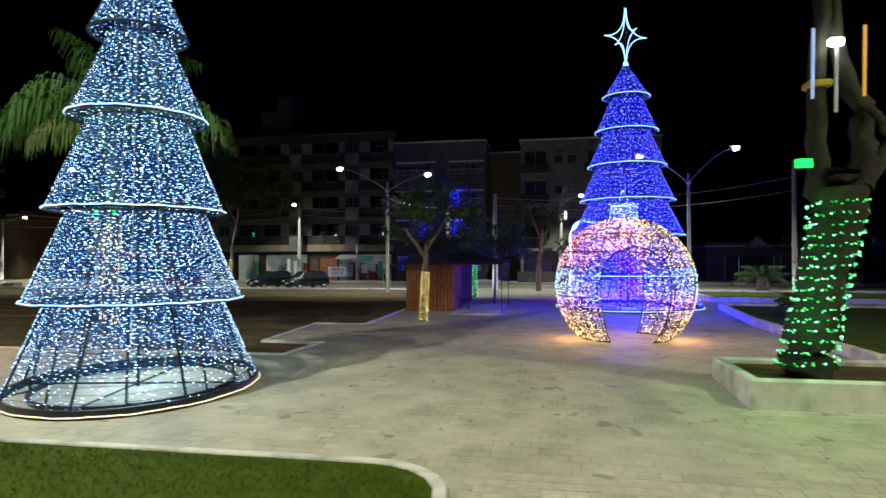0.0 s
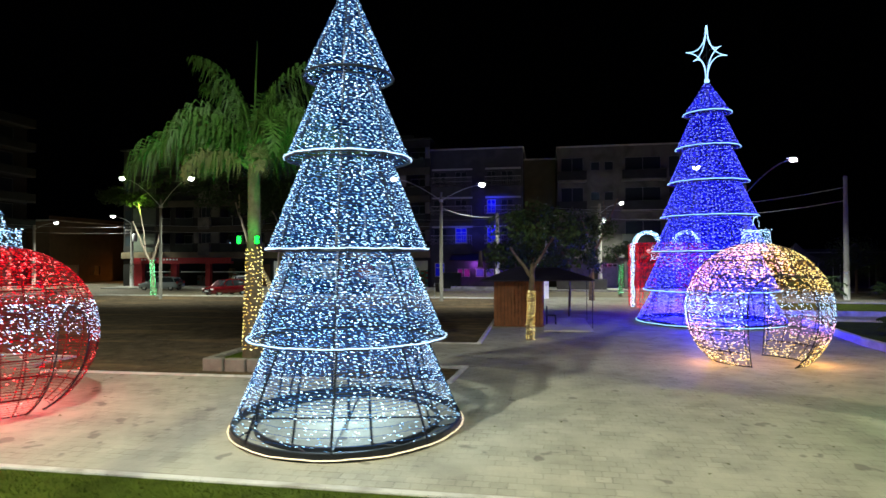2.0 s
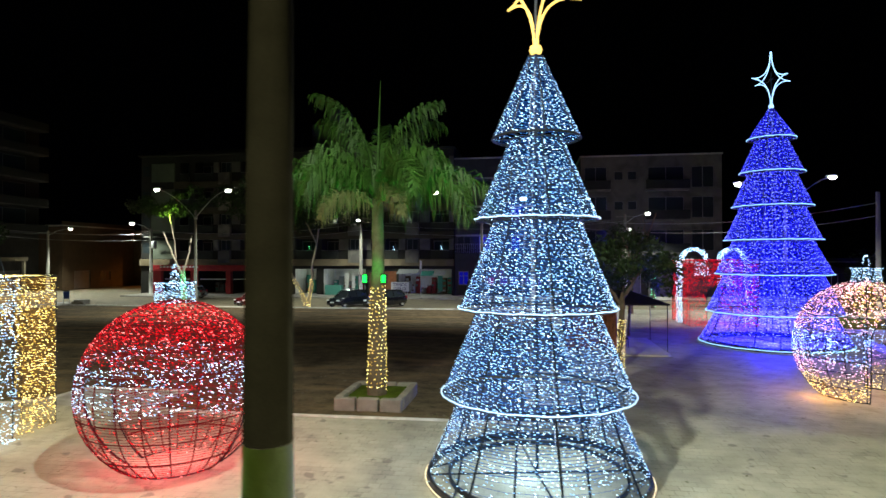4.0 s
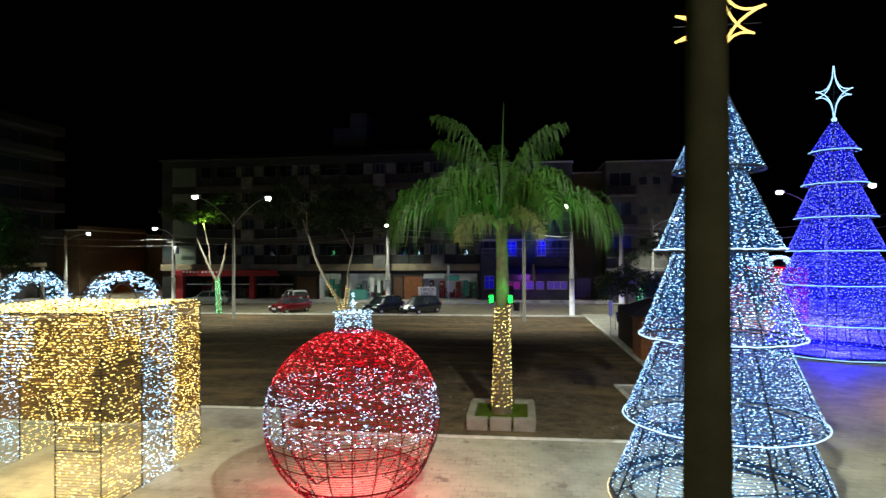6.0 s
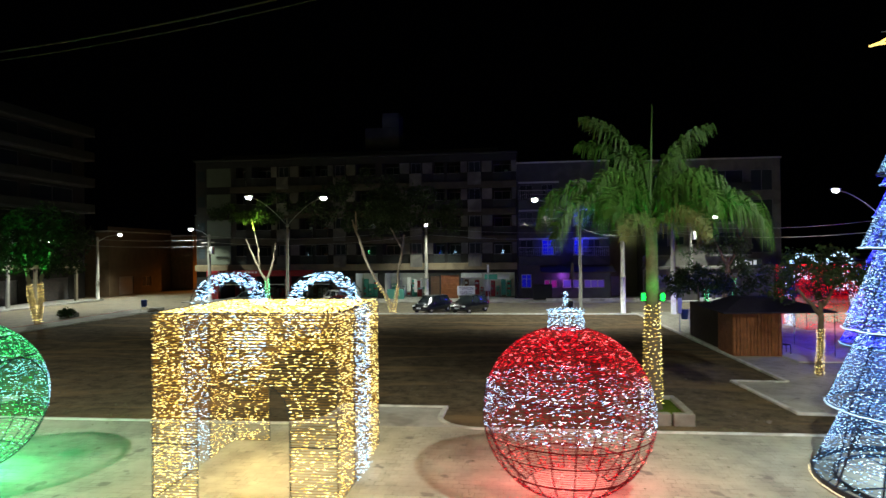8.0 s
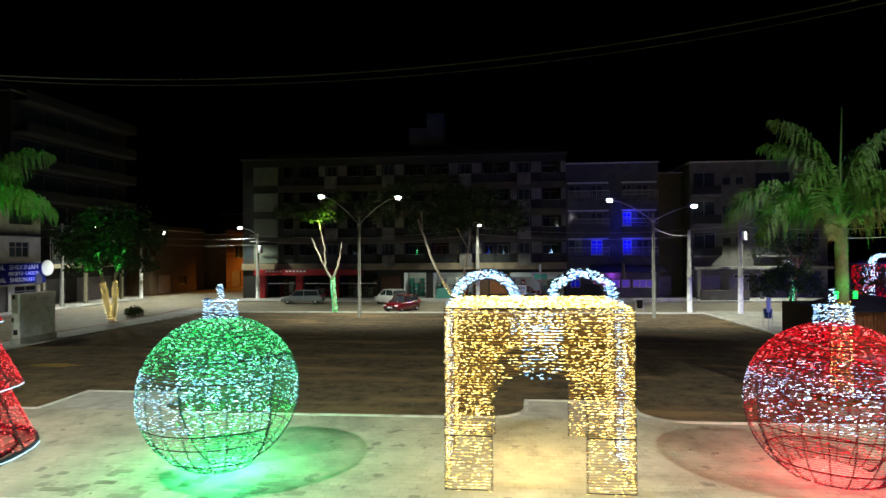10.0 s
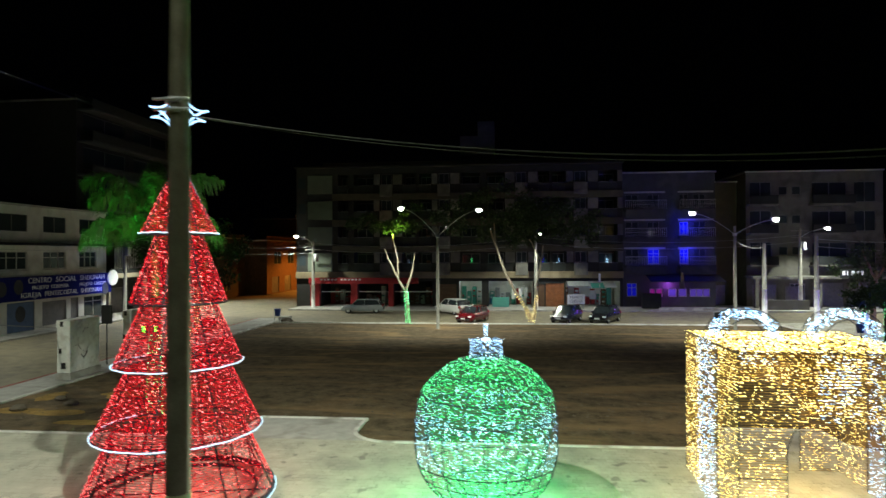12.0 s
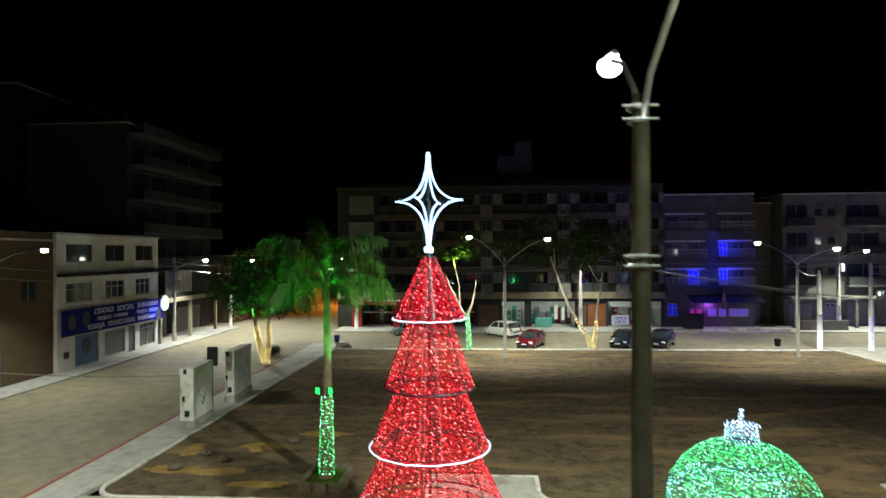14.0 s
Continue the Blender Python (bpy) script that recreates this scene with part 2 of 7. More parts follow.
LAMP_GREEN = glow("lamp_green", (0.006, 1.0, 0.05), 5.0)
CENTRE_WALL = mat("centre_whitewash", (0.62, 0.62, 0.58), 0.85, 0, 1.2, 0.14, 0.1, 30, 0.2, (0.3, 0.28, 0.24), 0.5, 0.5)
BARK_OLD = mat("bark_old", (0.035, 0.034, 0.027), 0.9, 0, 5, 0.4, 0.9, 24, 0.1)
WIRE = mat("overhead_wire", (0.17, 0.17, 0.17), 0.6, 0, 9, 0.1, 0)
BARK = mat("bark", (0.15, 0.115, 0.08), 0.9, 0, 5, 0.35, 0.8, 24, 0.1)
BARK_PALE = mat("bark_pale", (0.34, 0.29, 0.22), 0.9, 0, 6, 0.3, 0.6, 26, 0.1)
PALM_BARK = mat("palm_bark", (0.12, 0.10, 0.066), 0.9, 0, 6, 0.3, 0.6, 26, 0.1, stretch=(1, 1, 6))
LEAF = mat("leaf", (0.032, 0.06, 0.016), 0.6, 0, 3, 0.4, 0, 20, 0.3)
FROND = mat("palm_frond", (0.038, 0.098, 0.013), 0.55, 0, 2, 0.4, 0, 20, 0.3)
FROND_DRY = mat("palm_frond_dry", (0.115, 0.125, 0.045), 0.8, 0, 3, 0.3, 0, 20, 0.2)
WOOD = mat("kiosk_wood", (0.23, 0.085, 0.035), 0.55, 0, 4, 0.35, 0.3, 30, 0.3)
# same concrete twice: backlit shade in the first colour, lamplight in the second
POLE_SHADED = mat("pole_shaded", (0.02, 0.018, 0.012), 0.95, 0, 3, 0.3, 0.15, 40, 0.0)
POLE_LIT = mat("pole_lit", (0.14, 0.135, 0.098), 0.95, 0, 3, 0.3, 0.15, 40, 0.0)
RUBBLE = mat("rubble", (0.13, 0.11, 0.085), 0.9, 0, 6, 0.3, 0.4, 40, 0.1)
POLE_GREY = mat("pole_concrete", (0.19, 0.185, 0.16), 0.8, 0, 3, 0.2, 0.3, 40, 0.2)
POLE_WHITE = mat("pole_whitewash", (0.84, 0.85, 0.82), 0.8, 0, 4, 0.15, 0.2, 40, 0.2, (0.4, 0.36, 0.3), 0.5, 2.0)
GALV = mat("galvanised", (0.5, 0.52, 0.52), 0.4, 0.7, 6, 0.15, 0.05)
# pale facades kept far too dark: unlit storeys' gloom is in the colour
PLASTER = mat("plaster_dimmed", (0.115, 0.113, 0.10), 0.85, 0, 1.2, 0.14, 0.1, 30, 0.2, (0.3, 0.28, 0.24), 0.5, 0.5)
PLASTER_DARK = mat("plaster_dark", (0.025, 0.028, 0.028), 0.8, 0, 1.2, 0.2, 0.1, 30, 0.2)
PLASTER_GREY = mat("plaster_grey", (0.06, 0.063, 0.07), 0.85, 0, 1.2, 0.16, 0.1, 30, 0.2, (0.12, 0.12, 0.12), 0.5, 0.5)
PLASTER_CREAM = mat("plaster_cream", (0.27, 0.24, 0.17), 0.85, 0, 1.2, 0.16, 0.1, 30, 0.2, (0.25, 0.22, 0.17), 0.5, 0.5)
PLASTER_BROWN = mat("plaster_brown", (0.09, 0.06, 0.035), 0.85, 0, 1.2, 0.2, 0.1, 30, 0.2)
PLASTER_GREEN = mat("plaster_green", (0.11, 0.13, 0.10), 0.85, 0, 1.2, 0.12, 0.1, 30, 0.2)
BRICK = mat("orange_render", (0.15, 0.085, 0.045), 0.9, 0, 2, 0.25, 0.2, 20, 0.2)
PANE = glass("window_pane")
WHITE_FRAME = mat("white_frame", (0.40, 0.40, 0.39), 0.5, 0, 4, 0.08, 0.0)
SHUTTER = mat("shutter_metal", (0.16, 0.16, 0.17), 0.5, 0.5, 3, 0.2, 0.1)
RED_PAINT = mat("red_paint", (0.32, 0.02, 0.025), 0.5, 0, 3, 0.15, 0.05)
SIGN_BLUE = mat("sign_blue", (0.012, 0.016, 0.13), 0.85, 0, 2, 0.15, 0.02, 60, 0.03)
SIGN_WHITE = mat("sign_white", (0.75, 0.77, 0.80), 0.5, 0, 4, 0.06, 0.0)
BLACK = mat("black_plastic", (0.015, 0.015, 0.017), 0.5, 0, 8, 0.2, 0.02)
TYRE = mat("tyre_rubber", (0.018, 0.018, 0.018), 0.85, 0, 20, 0.2, 0.1)
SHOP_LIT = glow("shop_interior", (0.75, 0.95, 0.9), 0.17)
SHOP_TEAL = glow("shop_teal", (0.10, 0.75, 0.55), 0.32)
WIN_BLUE = glow("window_blue", (0.015, 0.02, 1.0), 0.18)
WIN_PINK = glow("window_pink", (0.75, 0.05, 0.55), 0.13)
WIN_VIOLET = glow("window_violet", (0.22, 0.12, 0.85), 0.2)


# ---- mesh helpers ----
class Mesh:
    """Collects vertices and faces of one mesh."""

    def __init__(self):
        self.v, self.f, self.n = [], [], 0

    def add(self, verts, faces):
        self.v.append(np.asarray(verts, float).reshape(-1, 3))
        self.f.extend([tuple(i + self.n for i in f) for f in faces])
        self.n += len(self.v[-1])
        return self

    def box(self, a, b, bev=0.0):
        (x0, y0, z0), (x1, y1, z1) = np.minimum(a, b), np.maximum(a, b)
        if not bev:
            vs = [(x, y, z) for z in (z0, z1) for y in (y0, y1) for x in (x0, x1)]
            return self.add(vs, [(0, 2, 3, 1), (4, 5, 7, 6), (0, 1, 5, 4), (2, 6, 7, 3), (0, 4, 6, 2), (1, 3, 7, 5)])
        e = min(bev, (x1 - x0) / 2.2, (y1 - y0) / 2.2, (z1 - z0) / 2.2)
        rings = []
        for z, inset in ((z0, e), (z0 + e, 0), (z1 - e, 0), (z1, e)):
            c = e if inset == 0 else e * 0.4
            xa, xb, ya, yb = x0 + inset, x1 - inset, y0 + inset, y1 - inset
            rings.append([(xa + c, ya, z), (xb - c, ya, z), (xb, ya + c, z), (xb, yb - c, z), (xb - c, yb, z), (xa + c, yb, z), (xa, yb - c, z), (xa, ya + c, z)])
        vs = [p for r in rings for p in r]
        fs = [tuple(reversed(range(8))), tuple(range(24, 32))]
        fs += [(k * 8 + i, k * 8 + (i + 1) % 8, k * 8 + 8 + (i + 1) % 8, k * 8 + 8 + i) for k in range(3) for i in range(8)]
        return self.add(vs, fs)

    def tube(self, pts, r, n=8, closed=False):
        pts = np.asarray(pts, float)
        k = len(pts)
        rad = np.broadcast_to(np.asarray(r, float), (k,))
        if closed:
            tan = np.roll(pts, -1, 0) - np.roll(pts, 1, 0)
        else:
            tan = np.gradient(pts, axis=0)
        tan /= np.linalg.norm(tan, axis=1)[:, None] + 1e-9
        ref = np.array([0, 0, 1.0])
        verts = []
        for i in range(k):
            side = np.cross(tan[i], ref)
            if np.linalg.norm(side) < 0.15:
                side = np.cross(tan[i], (0, 1, 0.0))
            side /= np.linalg.norm(side)
            up = np.cross(side, tan[i])
            for j in range(n):
                a = 2 * math.pi * j / n
                verts.append(pts[i] + rad[i] * (math.cos(a) * side + math.sin(a) * up))
        fs = []
        for i in range(k if closed else k - 1):
            for j in range(n):
                a, b = i * n + j, i * n + (j + 1) % n
                c, d = ((i + 1) % k) * n + (j + 1) % n, ((i + 1) % k) * n + j
                fs.append((a, b, c, d))
        if not closed:
            fs += [tuple(range(n)), tuple(reversed(range((k - 1) * n, k * n)))]
        return self.add(verts, fs)

    def lathe(self, profile, n=24, cx=0.0, cy=0.0):
        prof = np.asarray(profile, float)
        ang = np.arange(n) * 2 * math.pi / n
        vs = [(cx + r * math.cos(a), cy + r * math.sin(a), z) for r, z in prof for a in ang]
        fs = [(i * n + j, i * n + (j + 1) % n, (i + 1) * n + (j + 1) % n, (i + 1) * n + j) for i in range(len(prof) - 1) for j in range(n)]
        return self.add(vs, fs)

    def bulbs(self, pts, r=0.018, along=None, slim=0.85, longer=1.75):
        """Small faceted capsule lamps lying along their level string, or along the given direction."""
        pts = np.asarray(pts, float).reshape(-1, 3)
        if not len(pts):
            return self
        if along is None:
            run = np.stack([-pts[:, 1], pts[:, 0]], 1) + 1e-6
        else:
            run = np.tile(np.asarray(along, float)[:2], (len(pts), 1))
        run /= np.linalg.norm(run, axis=1)[:, None]
        zero = np.zeros(len(pts))
        u = np.stack([run[:, 0], run[:, 1], zero], 1) * r * longer
        w = np.stack([-run[:, 1], run[:, 0], zero], 1) * r * slim
        k = np.stack([zero, zero, zero + r * slim], 1)
        tri = np.array([(0, 2, 4), (2, 1, 4), (1, 3, 4), (3, 0, 4), (2, 0, 5), (1, 2, 5), (3, 1, 5), (0, 3, 5)])
        vs = (pts[:, None] + np.stack([u, -u, w, -w, k, -k], 1)).reshape(-1, 3)
        fs = (tri[None] + 6 * np.arange(len(pts))[:, None, None]).reshape(-1, 3)
        return self.add(vs, fs.tolist())

    def data(self, name, material, smooth=False):
        me = bpy.data.meshes.new(name)
        me.from_pydata(np.concatenate(self.v).tolist() if self.v else [], [], self.f)
        me.materials.append(material)
        if smooth:
            me.polygons.foreach_set("use_smooth", [True] * len(me.polygons))
        me.update()
        return me


def thing(name, x, y, z=0.0, rz=0.0, label="", category="", group="", kind=""):
    ob = new(name)
    ob.matrix_basis = pose(x, y, z, 0, 0, rz)
    ob.empty_display_size = 0.2
    return tagged(ob, label, category, group, kind)


def part(name, m, material, parent, label="", smooth=False, kind=""):
    ob = new(name, m.data(name, material, smooth))
    ob.parent = parent
    return tagged(ob, label, kind=kind)


def solo(name, m, material, label, category, kind="", smooth=False, group=""):
    return tagged(new(name, m.data(name, material, smooth)), label, category, group, kind)


def ring_points(r, z, n, phase=0.0):
    a = np.arange(n) * 2 * math.pi / n + phase
    return np.stack([r * np.cos(a), r * np.sin(a), np.full(n, float(z))], 1)


RNG = np.random.default_rng(7)


def flat(points, z, thick):
    """A level sheet with that outline, its top at z."""
    k = len(points)
    m = Mesh()
    m.add([(x, y, z) for x, y in points] + [(x, y, z - thick) for x, y in points],
          [tuple(range(k)), tuple(reversed(range(k, 2 * k)))] + [(i + k, (i + 1) % k + k, (i + 1) % k, i) for i in range(k)])
    return m


def strip(m, pts, width, z0, z1, bev=0.02, closed=False):
    """A kerb of that width along a line, mitred at its corners."""
    pts = np.asarray(pts, float)
    k = len(pts)
    sides = []
    for i in range(k):
        a = pts[i] - pts[i - 1] if (i > 0 or closed) else pts[1] - pts[0]
        b = pts[(i + 1) % k] - pts[i] if (i < k - 1 or closed) else pts[-1] - pts[-2]
        a, b = a / np.linalg.norm(a), b / np.linalg.norm(b)
        t = a + b
        t /= np.linalg.norm(t) + 1e-9
        nrm = np.array([-t[1], t[0]])
        sides.append(nrm / max(0.4, abs(nrm @ np.array([-b[1], b[0]]))))
    vs = []
    for p, s in zip(pts, sides):
        h = width / 2
        for off, z in ((-h, z0), (-h, z1 - bev), (-h + bev, z1), (h - bev, z1), (h, z1 - bev), (h, z0)):
            vs.append((*(p + s * off), z))
    fs = []
    for i in range(k if closed else k - 1):
        for j in range(5):
            a, b = i * 6 + j, ((i + 1) % k) * 6 + j
            fs.append((a, a + 1, b + 1, b))
    if not closed:
        fs += [tuple(range(6)), tuple(reversed(range((k - 1) * 6, k * 6)))]
    return m.add(vs, fs)


def arc(cx, cy, r, a0, a1, n=7):
    return [(cx + r * math.cos(radians(a0 + (a1 - a0) * i / (n - 1))), cy + r * math.sin(radians(a0 + (a1 - a0) * i / (n - 1)))) for i in range(n)]


# ---- ground, square, kerbs ----
solo("ground", flat([(-600, -200), (600, -200), (600, 700), (-600, 700)], -0.5, 0.3), DIRT, "dark bare ground running to the horizon", "ground", "structure")
solo("street", flat([(-600, 45.8), (-60.3, 45.8), (-57.4, 45.75), (-13.8, 45.75), (600, 45.75), (600, 700), (-600, 700)], -0.08, 0.3), STREET, "dull block-paved street", "road", "structure")
solo("side_street", flat([(-600, -200), (-60.25, -200), (-60.35, 45.8), (-600, 45.8)], -0.08, 0.3), STREET, "dull block-paved side street", "road", "structure")
LOT = [(-58.1, 14.3), *arc(-57.0, 13.9, 1.15, 180, 270, 6), (-46.1, 12.75), (-46.1, 15.3), (-42.1, 15.3), *arc(-40.8, 14.0, 1.35, 190, 270, 6),
       *arc(-31.0, 14.1, 1.35, 270, 350, 6), (-29.6, 15.05), (-26.1, 15.05), *arc(-24.8, 14.0, 1.35, 190, 270, 6), (-13.2, 12.8), (-13.1, 15.05), (-14.9, 15.15),
       (-15.25, 19.9), (-13.25, 19.85), (-13.75, 45.7), (-57.4, 45.7)]
solo("dirt_lot", flat(LOT, -0.045, 0.2), DIRT, "dark bare earth lot with paler dry patches", "bare lot", "structure")
NEAR = [p for p in LOT if p[1] < 30]
EDGE = 12.75


def ground_z(y):
    """The square falls a little from the lot's kerb towards the lawn."""
    return -0.25 * min(1.0, max(0.0, (EDGE - y) / 6.6))


def sloped(points, thick):
    k = len(points)
    m = Mesh()
    m.add([(x, y, ground_z(y)) for x, y in points] + [(x, y, ground_z(y) - thick) for x, y in points],
          [tuple(range(k)), tuple(reversed(range(k, 2 * k)))] + [(i + k, (i + 1) % k + k, (i + 1) % k, i) for i in range(k)])
    return m


far_side = [(-13.2, EDGE)] + [p for p in NEAR if p[0] > -15.5 and p[1] > 15] + [(-13.25, 19.85), (-13.75, 45.7), (-13.9, 47.6), (30, 47.6), (30, EDGE)]
solo("plaza_pavement", flat(far_side, 0.0, 0.14), PAVING, "pale grey concrete block paving of the square", "pavement", "structure")
solo("plaza_strip", sloped([(-60.2, EDGE), (30, EDGE), (30, 6.15), (-60.2, 6.15)], 0.14), PAVING, "pale concrete paving strip under the lit figures", "pavement", "structure")
solo("plaza_path", flat([(-9.3, 6.15), (30, 6.15), (30, -60), (-9.3, -60)], -0.25, 0.14), PAVING, "pale block-paved path beside the lawn", "pavement", "structure")
for pts in ([(-46.1, EDGE), (-46.1, 15.3), (-42.1, 15.3), *arc(-40.8, 14.0, 1.35, 190, 270, 6)], [*arc(-31.0, 14.1, 1.35, 270, 350, 6), (-29.6, 15.05), (-26.1, 15.05), *arc(-24.8, 14.0, 1.35, 190, 270, 6)]):
    pts = [(x, max(y, EDGE)) for x, y in pts]
    solo("kerb_slab", flat(pts[::-1], 0.0, 0.14), CONCRETE, "pale concrete slab jutting into the earth lot", "slab", "structure")
k = Mesh()
strip(k, [(-57.6, 45.7), (-58.1, 14.3)] + NEAR[1:], 0.16, -0.1, 0.035)
strip(k, [(-13.25, 19.85), (-13.75, 45.7)], 0.16, -0.1, 0.06)
solo("kerb", k, KERB, "whitewashed concrete kerb round the earth lot", "kerb", "structure")
k = Mesh()
strip(k, [(-57.4, 45.75), (-13.8, 45.75)], 0.2, -0.1, 0.06)
solo("street_kerb", k, KERB, "pale concrete kerb along the street", "kerb", "structure")
k = Mesh()
strip(k, [(-60, 6.15), (-8.85, 6.15), *arc(-8.85, 5.1, 1.05, 90, 0, 6)[1:], (-7.8, -60)], 0.17, -0.4, -0.19)
solo("lawn_kerb", k, KERB, "pale concrete edging of the mown lawn", "kerb", "structure")
lawn = flat([(-60, 6.08), (-8.85, 6.08), *arc(-8.85, 5.1, 0.96, 90, 0, 6)[1:], (-7.86, -60), (-60, -60)], -0.22, 0.14)
solo("lawn", lawn, GRASS, "short mown green lawn", "lawn", "structure")
# the pavement between the lot and the side street
solo("side_pavement", flat([(-60.2, 5), (-58.15, 14.3), (-57.65, 45.7), (-57.6, 49), (-60.4, 49)], 0.01, 0.15), CONCRETE, "grey concrete pavement beside the street", "pavement", "structure")
k = Mesh()
strip(k, [(-60.3, -30), (-60.4, 49.0)], 0.14, -0.1, 0.03)
solo("red_kerb", k, mat("red_kerb_paint", (0.34, 0.09, 0.075), 0.8, 0, 4, 0.25, 0.2), "faded red painted kerb of the pavement", "kerb", "structure")
# far pavement, left pavement
solo("far_pavement", flat([(-60.5, 57.6), (40, 57.6), (40, 64.5), (-60.5, 64.5)], 0.06, 0.2), CONCRETE, "concrete pavement before the shops", "pavement", "structure")
solo("left_pavement", flat([(-72.9, -30), (-72.9, 62), (-80, 62), (-80, -30)], 0.05, 0.2), CONCRETE, "concrete pavement before the side street houses", "pavement", "structure")
# slab beside the kiosk
solo("kiosk_slab", flat([(-10.9, 24.1), (-9.0, 24.1), *arc(-9.1, 24.4, 0.3, -80, 0, 4), (-8.9, 29.8), (-10.9, 29.8)], 0.05, 0.1), mat("smooth_cement", (0.62, 0.60, 0.56), 0.6, 0, 1.5, 0.12, 0.05, 40, 0.3, (0.4, 0.37, 0.33), 0.4, 0.8), "pale concrete slab beside the kiosk", "slab", "structure")
# raised lawns at the right
for name, pts in (("raised_lawn", [(0.45, 13.3), (0.45, 21.5), (1.25, 28.7), (14, 27.2), (30, 26.5), (30, 12.9)]), ("far_lawn", [(2.1, 33.5), (2.2, 41), (30, 38.5), (30, 31.2)])):
    solo(name, flat(pts, 0.17, 0.3), GRASS, "mown lawn inside a whitewashed kerb", "lawn", "structure")
    k = Mesh()
    strip(k, pts, 0.22, -0.05, 0.27, 0.03, True)
    solo(name + "_kerb", k, KERB, "whitewashed raised kerb round a lawn", "kerb", "structure")


# ---- lit trees, balls and gift boxes ----
def on_cone(r0, z0, r1, z1, n, rows_gap):
    """Bulb places on a cone, threaded on level strings."""
    rows = max(2, int(round(math.hypot(r1 - r0, z1 - z0) / rows_gap)))
    out = []
    area = np.linspace(r0, r1, rows) + 0.05
    for i, share in enumerate(area / area.sum()):
        k = max(3, int(n * share))
        f = i / (rows - 1)
        a = RNG.random() * 6.28 + (np.arange(k) + RNG.normal(0, 0.24, k)) * 2 * math.pi / k
        fz = np.clip(f + RNG.normal(0, 0.26 / rows, k), 0, 1)
        r = r0 + (r1 - r0) * fz
        out.append(np.stack([r * np.cos(a), r * np.sin(a), z0 + (z1 - z0) * fz], 1))
    return np.concatenate(out)


def cone_cables(m, r0, z0, r1, z1, gap, rad):
    rows = max(2, int(round(math.hypot(r1 - r0, z1 - z0) / gap)))
    for i in range(rows):
        f = (i + 0.5) / rows
        r, z = r0 + (r1 - r0) * f, z0 + (z1 - z0) * f
        p = ring_points(r, z, 40, RNG.random() * 6)
        p[:, 2] += 0.012 * np.sin(np.arange(40) * 2.1 + i)
        m.tube(p, rad, 3, True)
    return m


def star(parent, z0, zc, z1, half, colour, rad, spin):
    """A four-pointed star of light tube: two upright outlines that cross."""
    for turn in (spin, spin + 90):
        c, s = math.cos(radians(turn)), math.sin(radians(turn))
        pts = []
        for i in range(72):
            a = 2 * math.pi * (i + 0.5) / 72
            ca, sa = math.cos(a), math.sin(a)
            x = math.copysign(abs(ca) ** 4.0, ca) * half + math.copysign(0.035, ca)
            z = zc + abs(sa) ** 4.0 * ((z1 - zc) if sa > 0 else (z0 - zc))
            pts.append((x * c, x * s, z))
        m = Mesh()
        m.tube(pts, rad, 6, True)
        part("star_tube", m, colour, parent, "bent light tube of the star")
    m = Mesh()
    m.tube([(0, 0, z0 - 0.15), (0, 0, zc + (z1 - zc) * 0.3)], 0.03, 6)
    m.tube([(-half * 0.8, 0, zc), (half * 0.8, 0, zc)], 0.012, 5)
    m.tube([(0, -half * 0.8, zc), (0, half * 0.8, zc)], 0.012, 5)
    part("star_mast", m, STEEL, parent)
    m = Mesh()
    m.lathe([(0, z0 - 0.08), (0.11, z0 - 0.08), (0.13, z0), (0.11, z0 + 0.08), (0, z0 + 0.08)], 10)
    part("star_collar", m, colour, parent)


SLOPE = 0.25 / 6.6


def lean(p, top, y):
    """Lowers or lifts the foot of a cone to the sloping paving, fading out at the given height."""
    p = np.array(p, float)
    if y < 12:
        p[:, 2] += SLOPE * p[:, 1] * np.clip(1 - p[:, 2] / top, 0, 1)
    return p


SPARK = {B_RED: (S_RED, 1.15), B_BLUE: (S_BLUE, 1.5)}


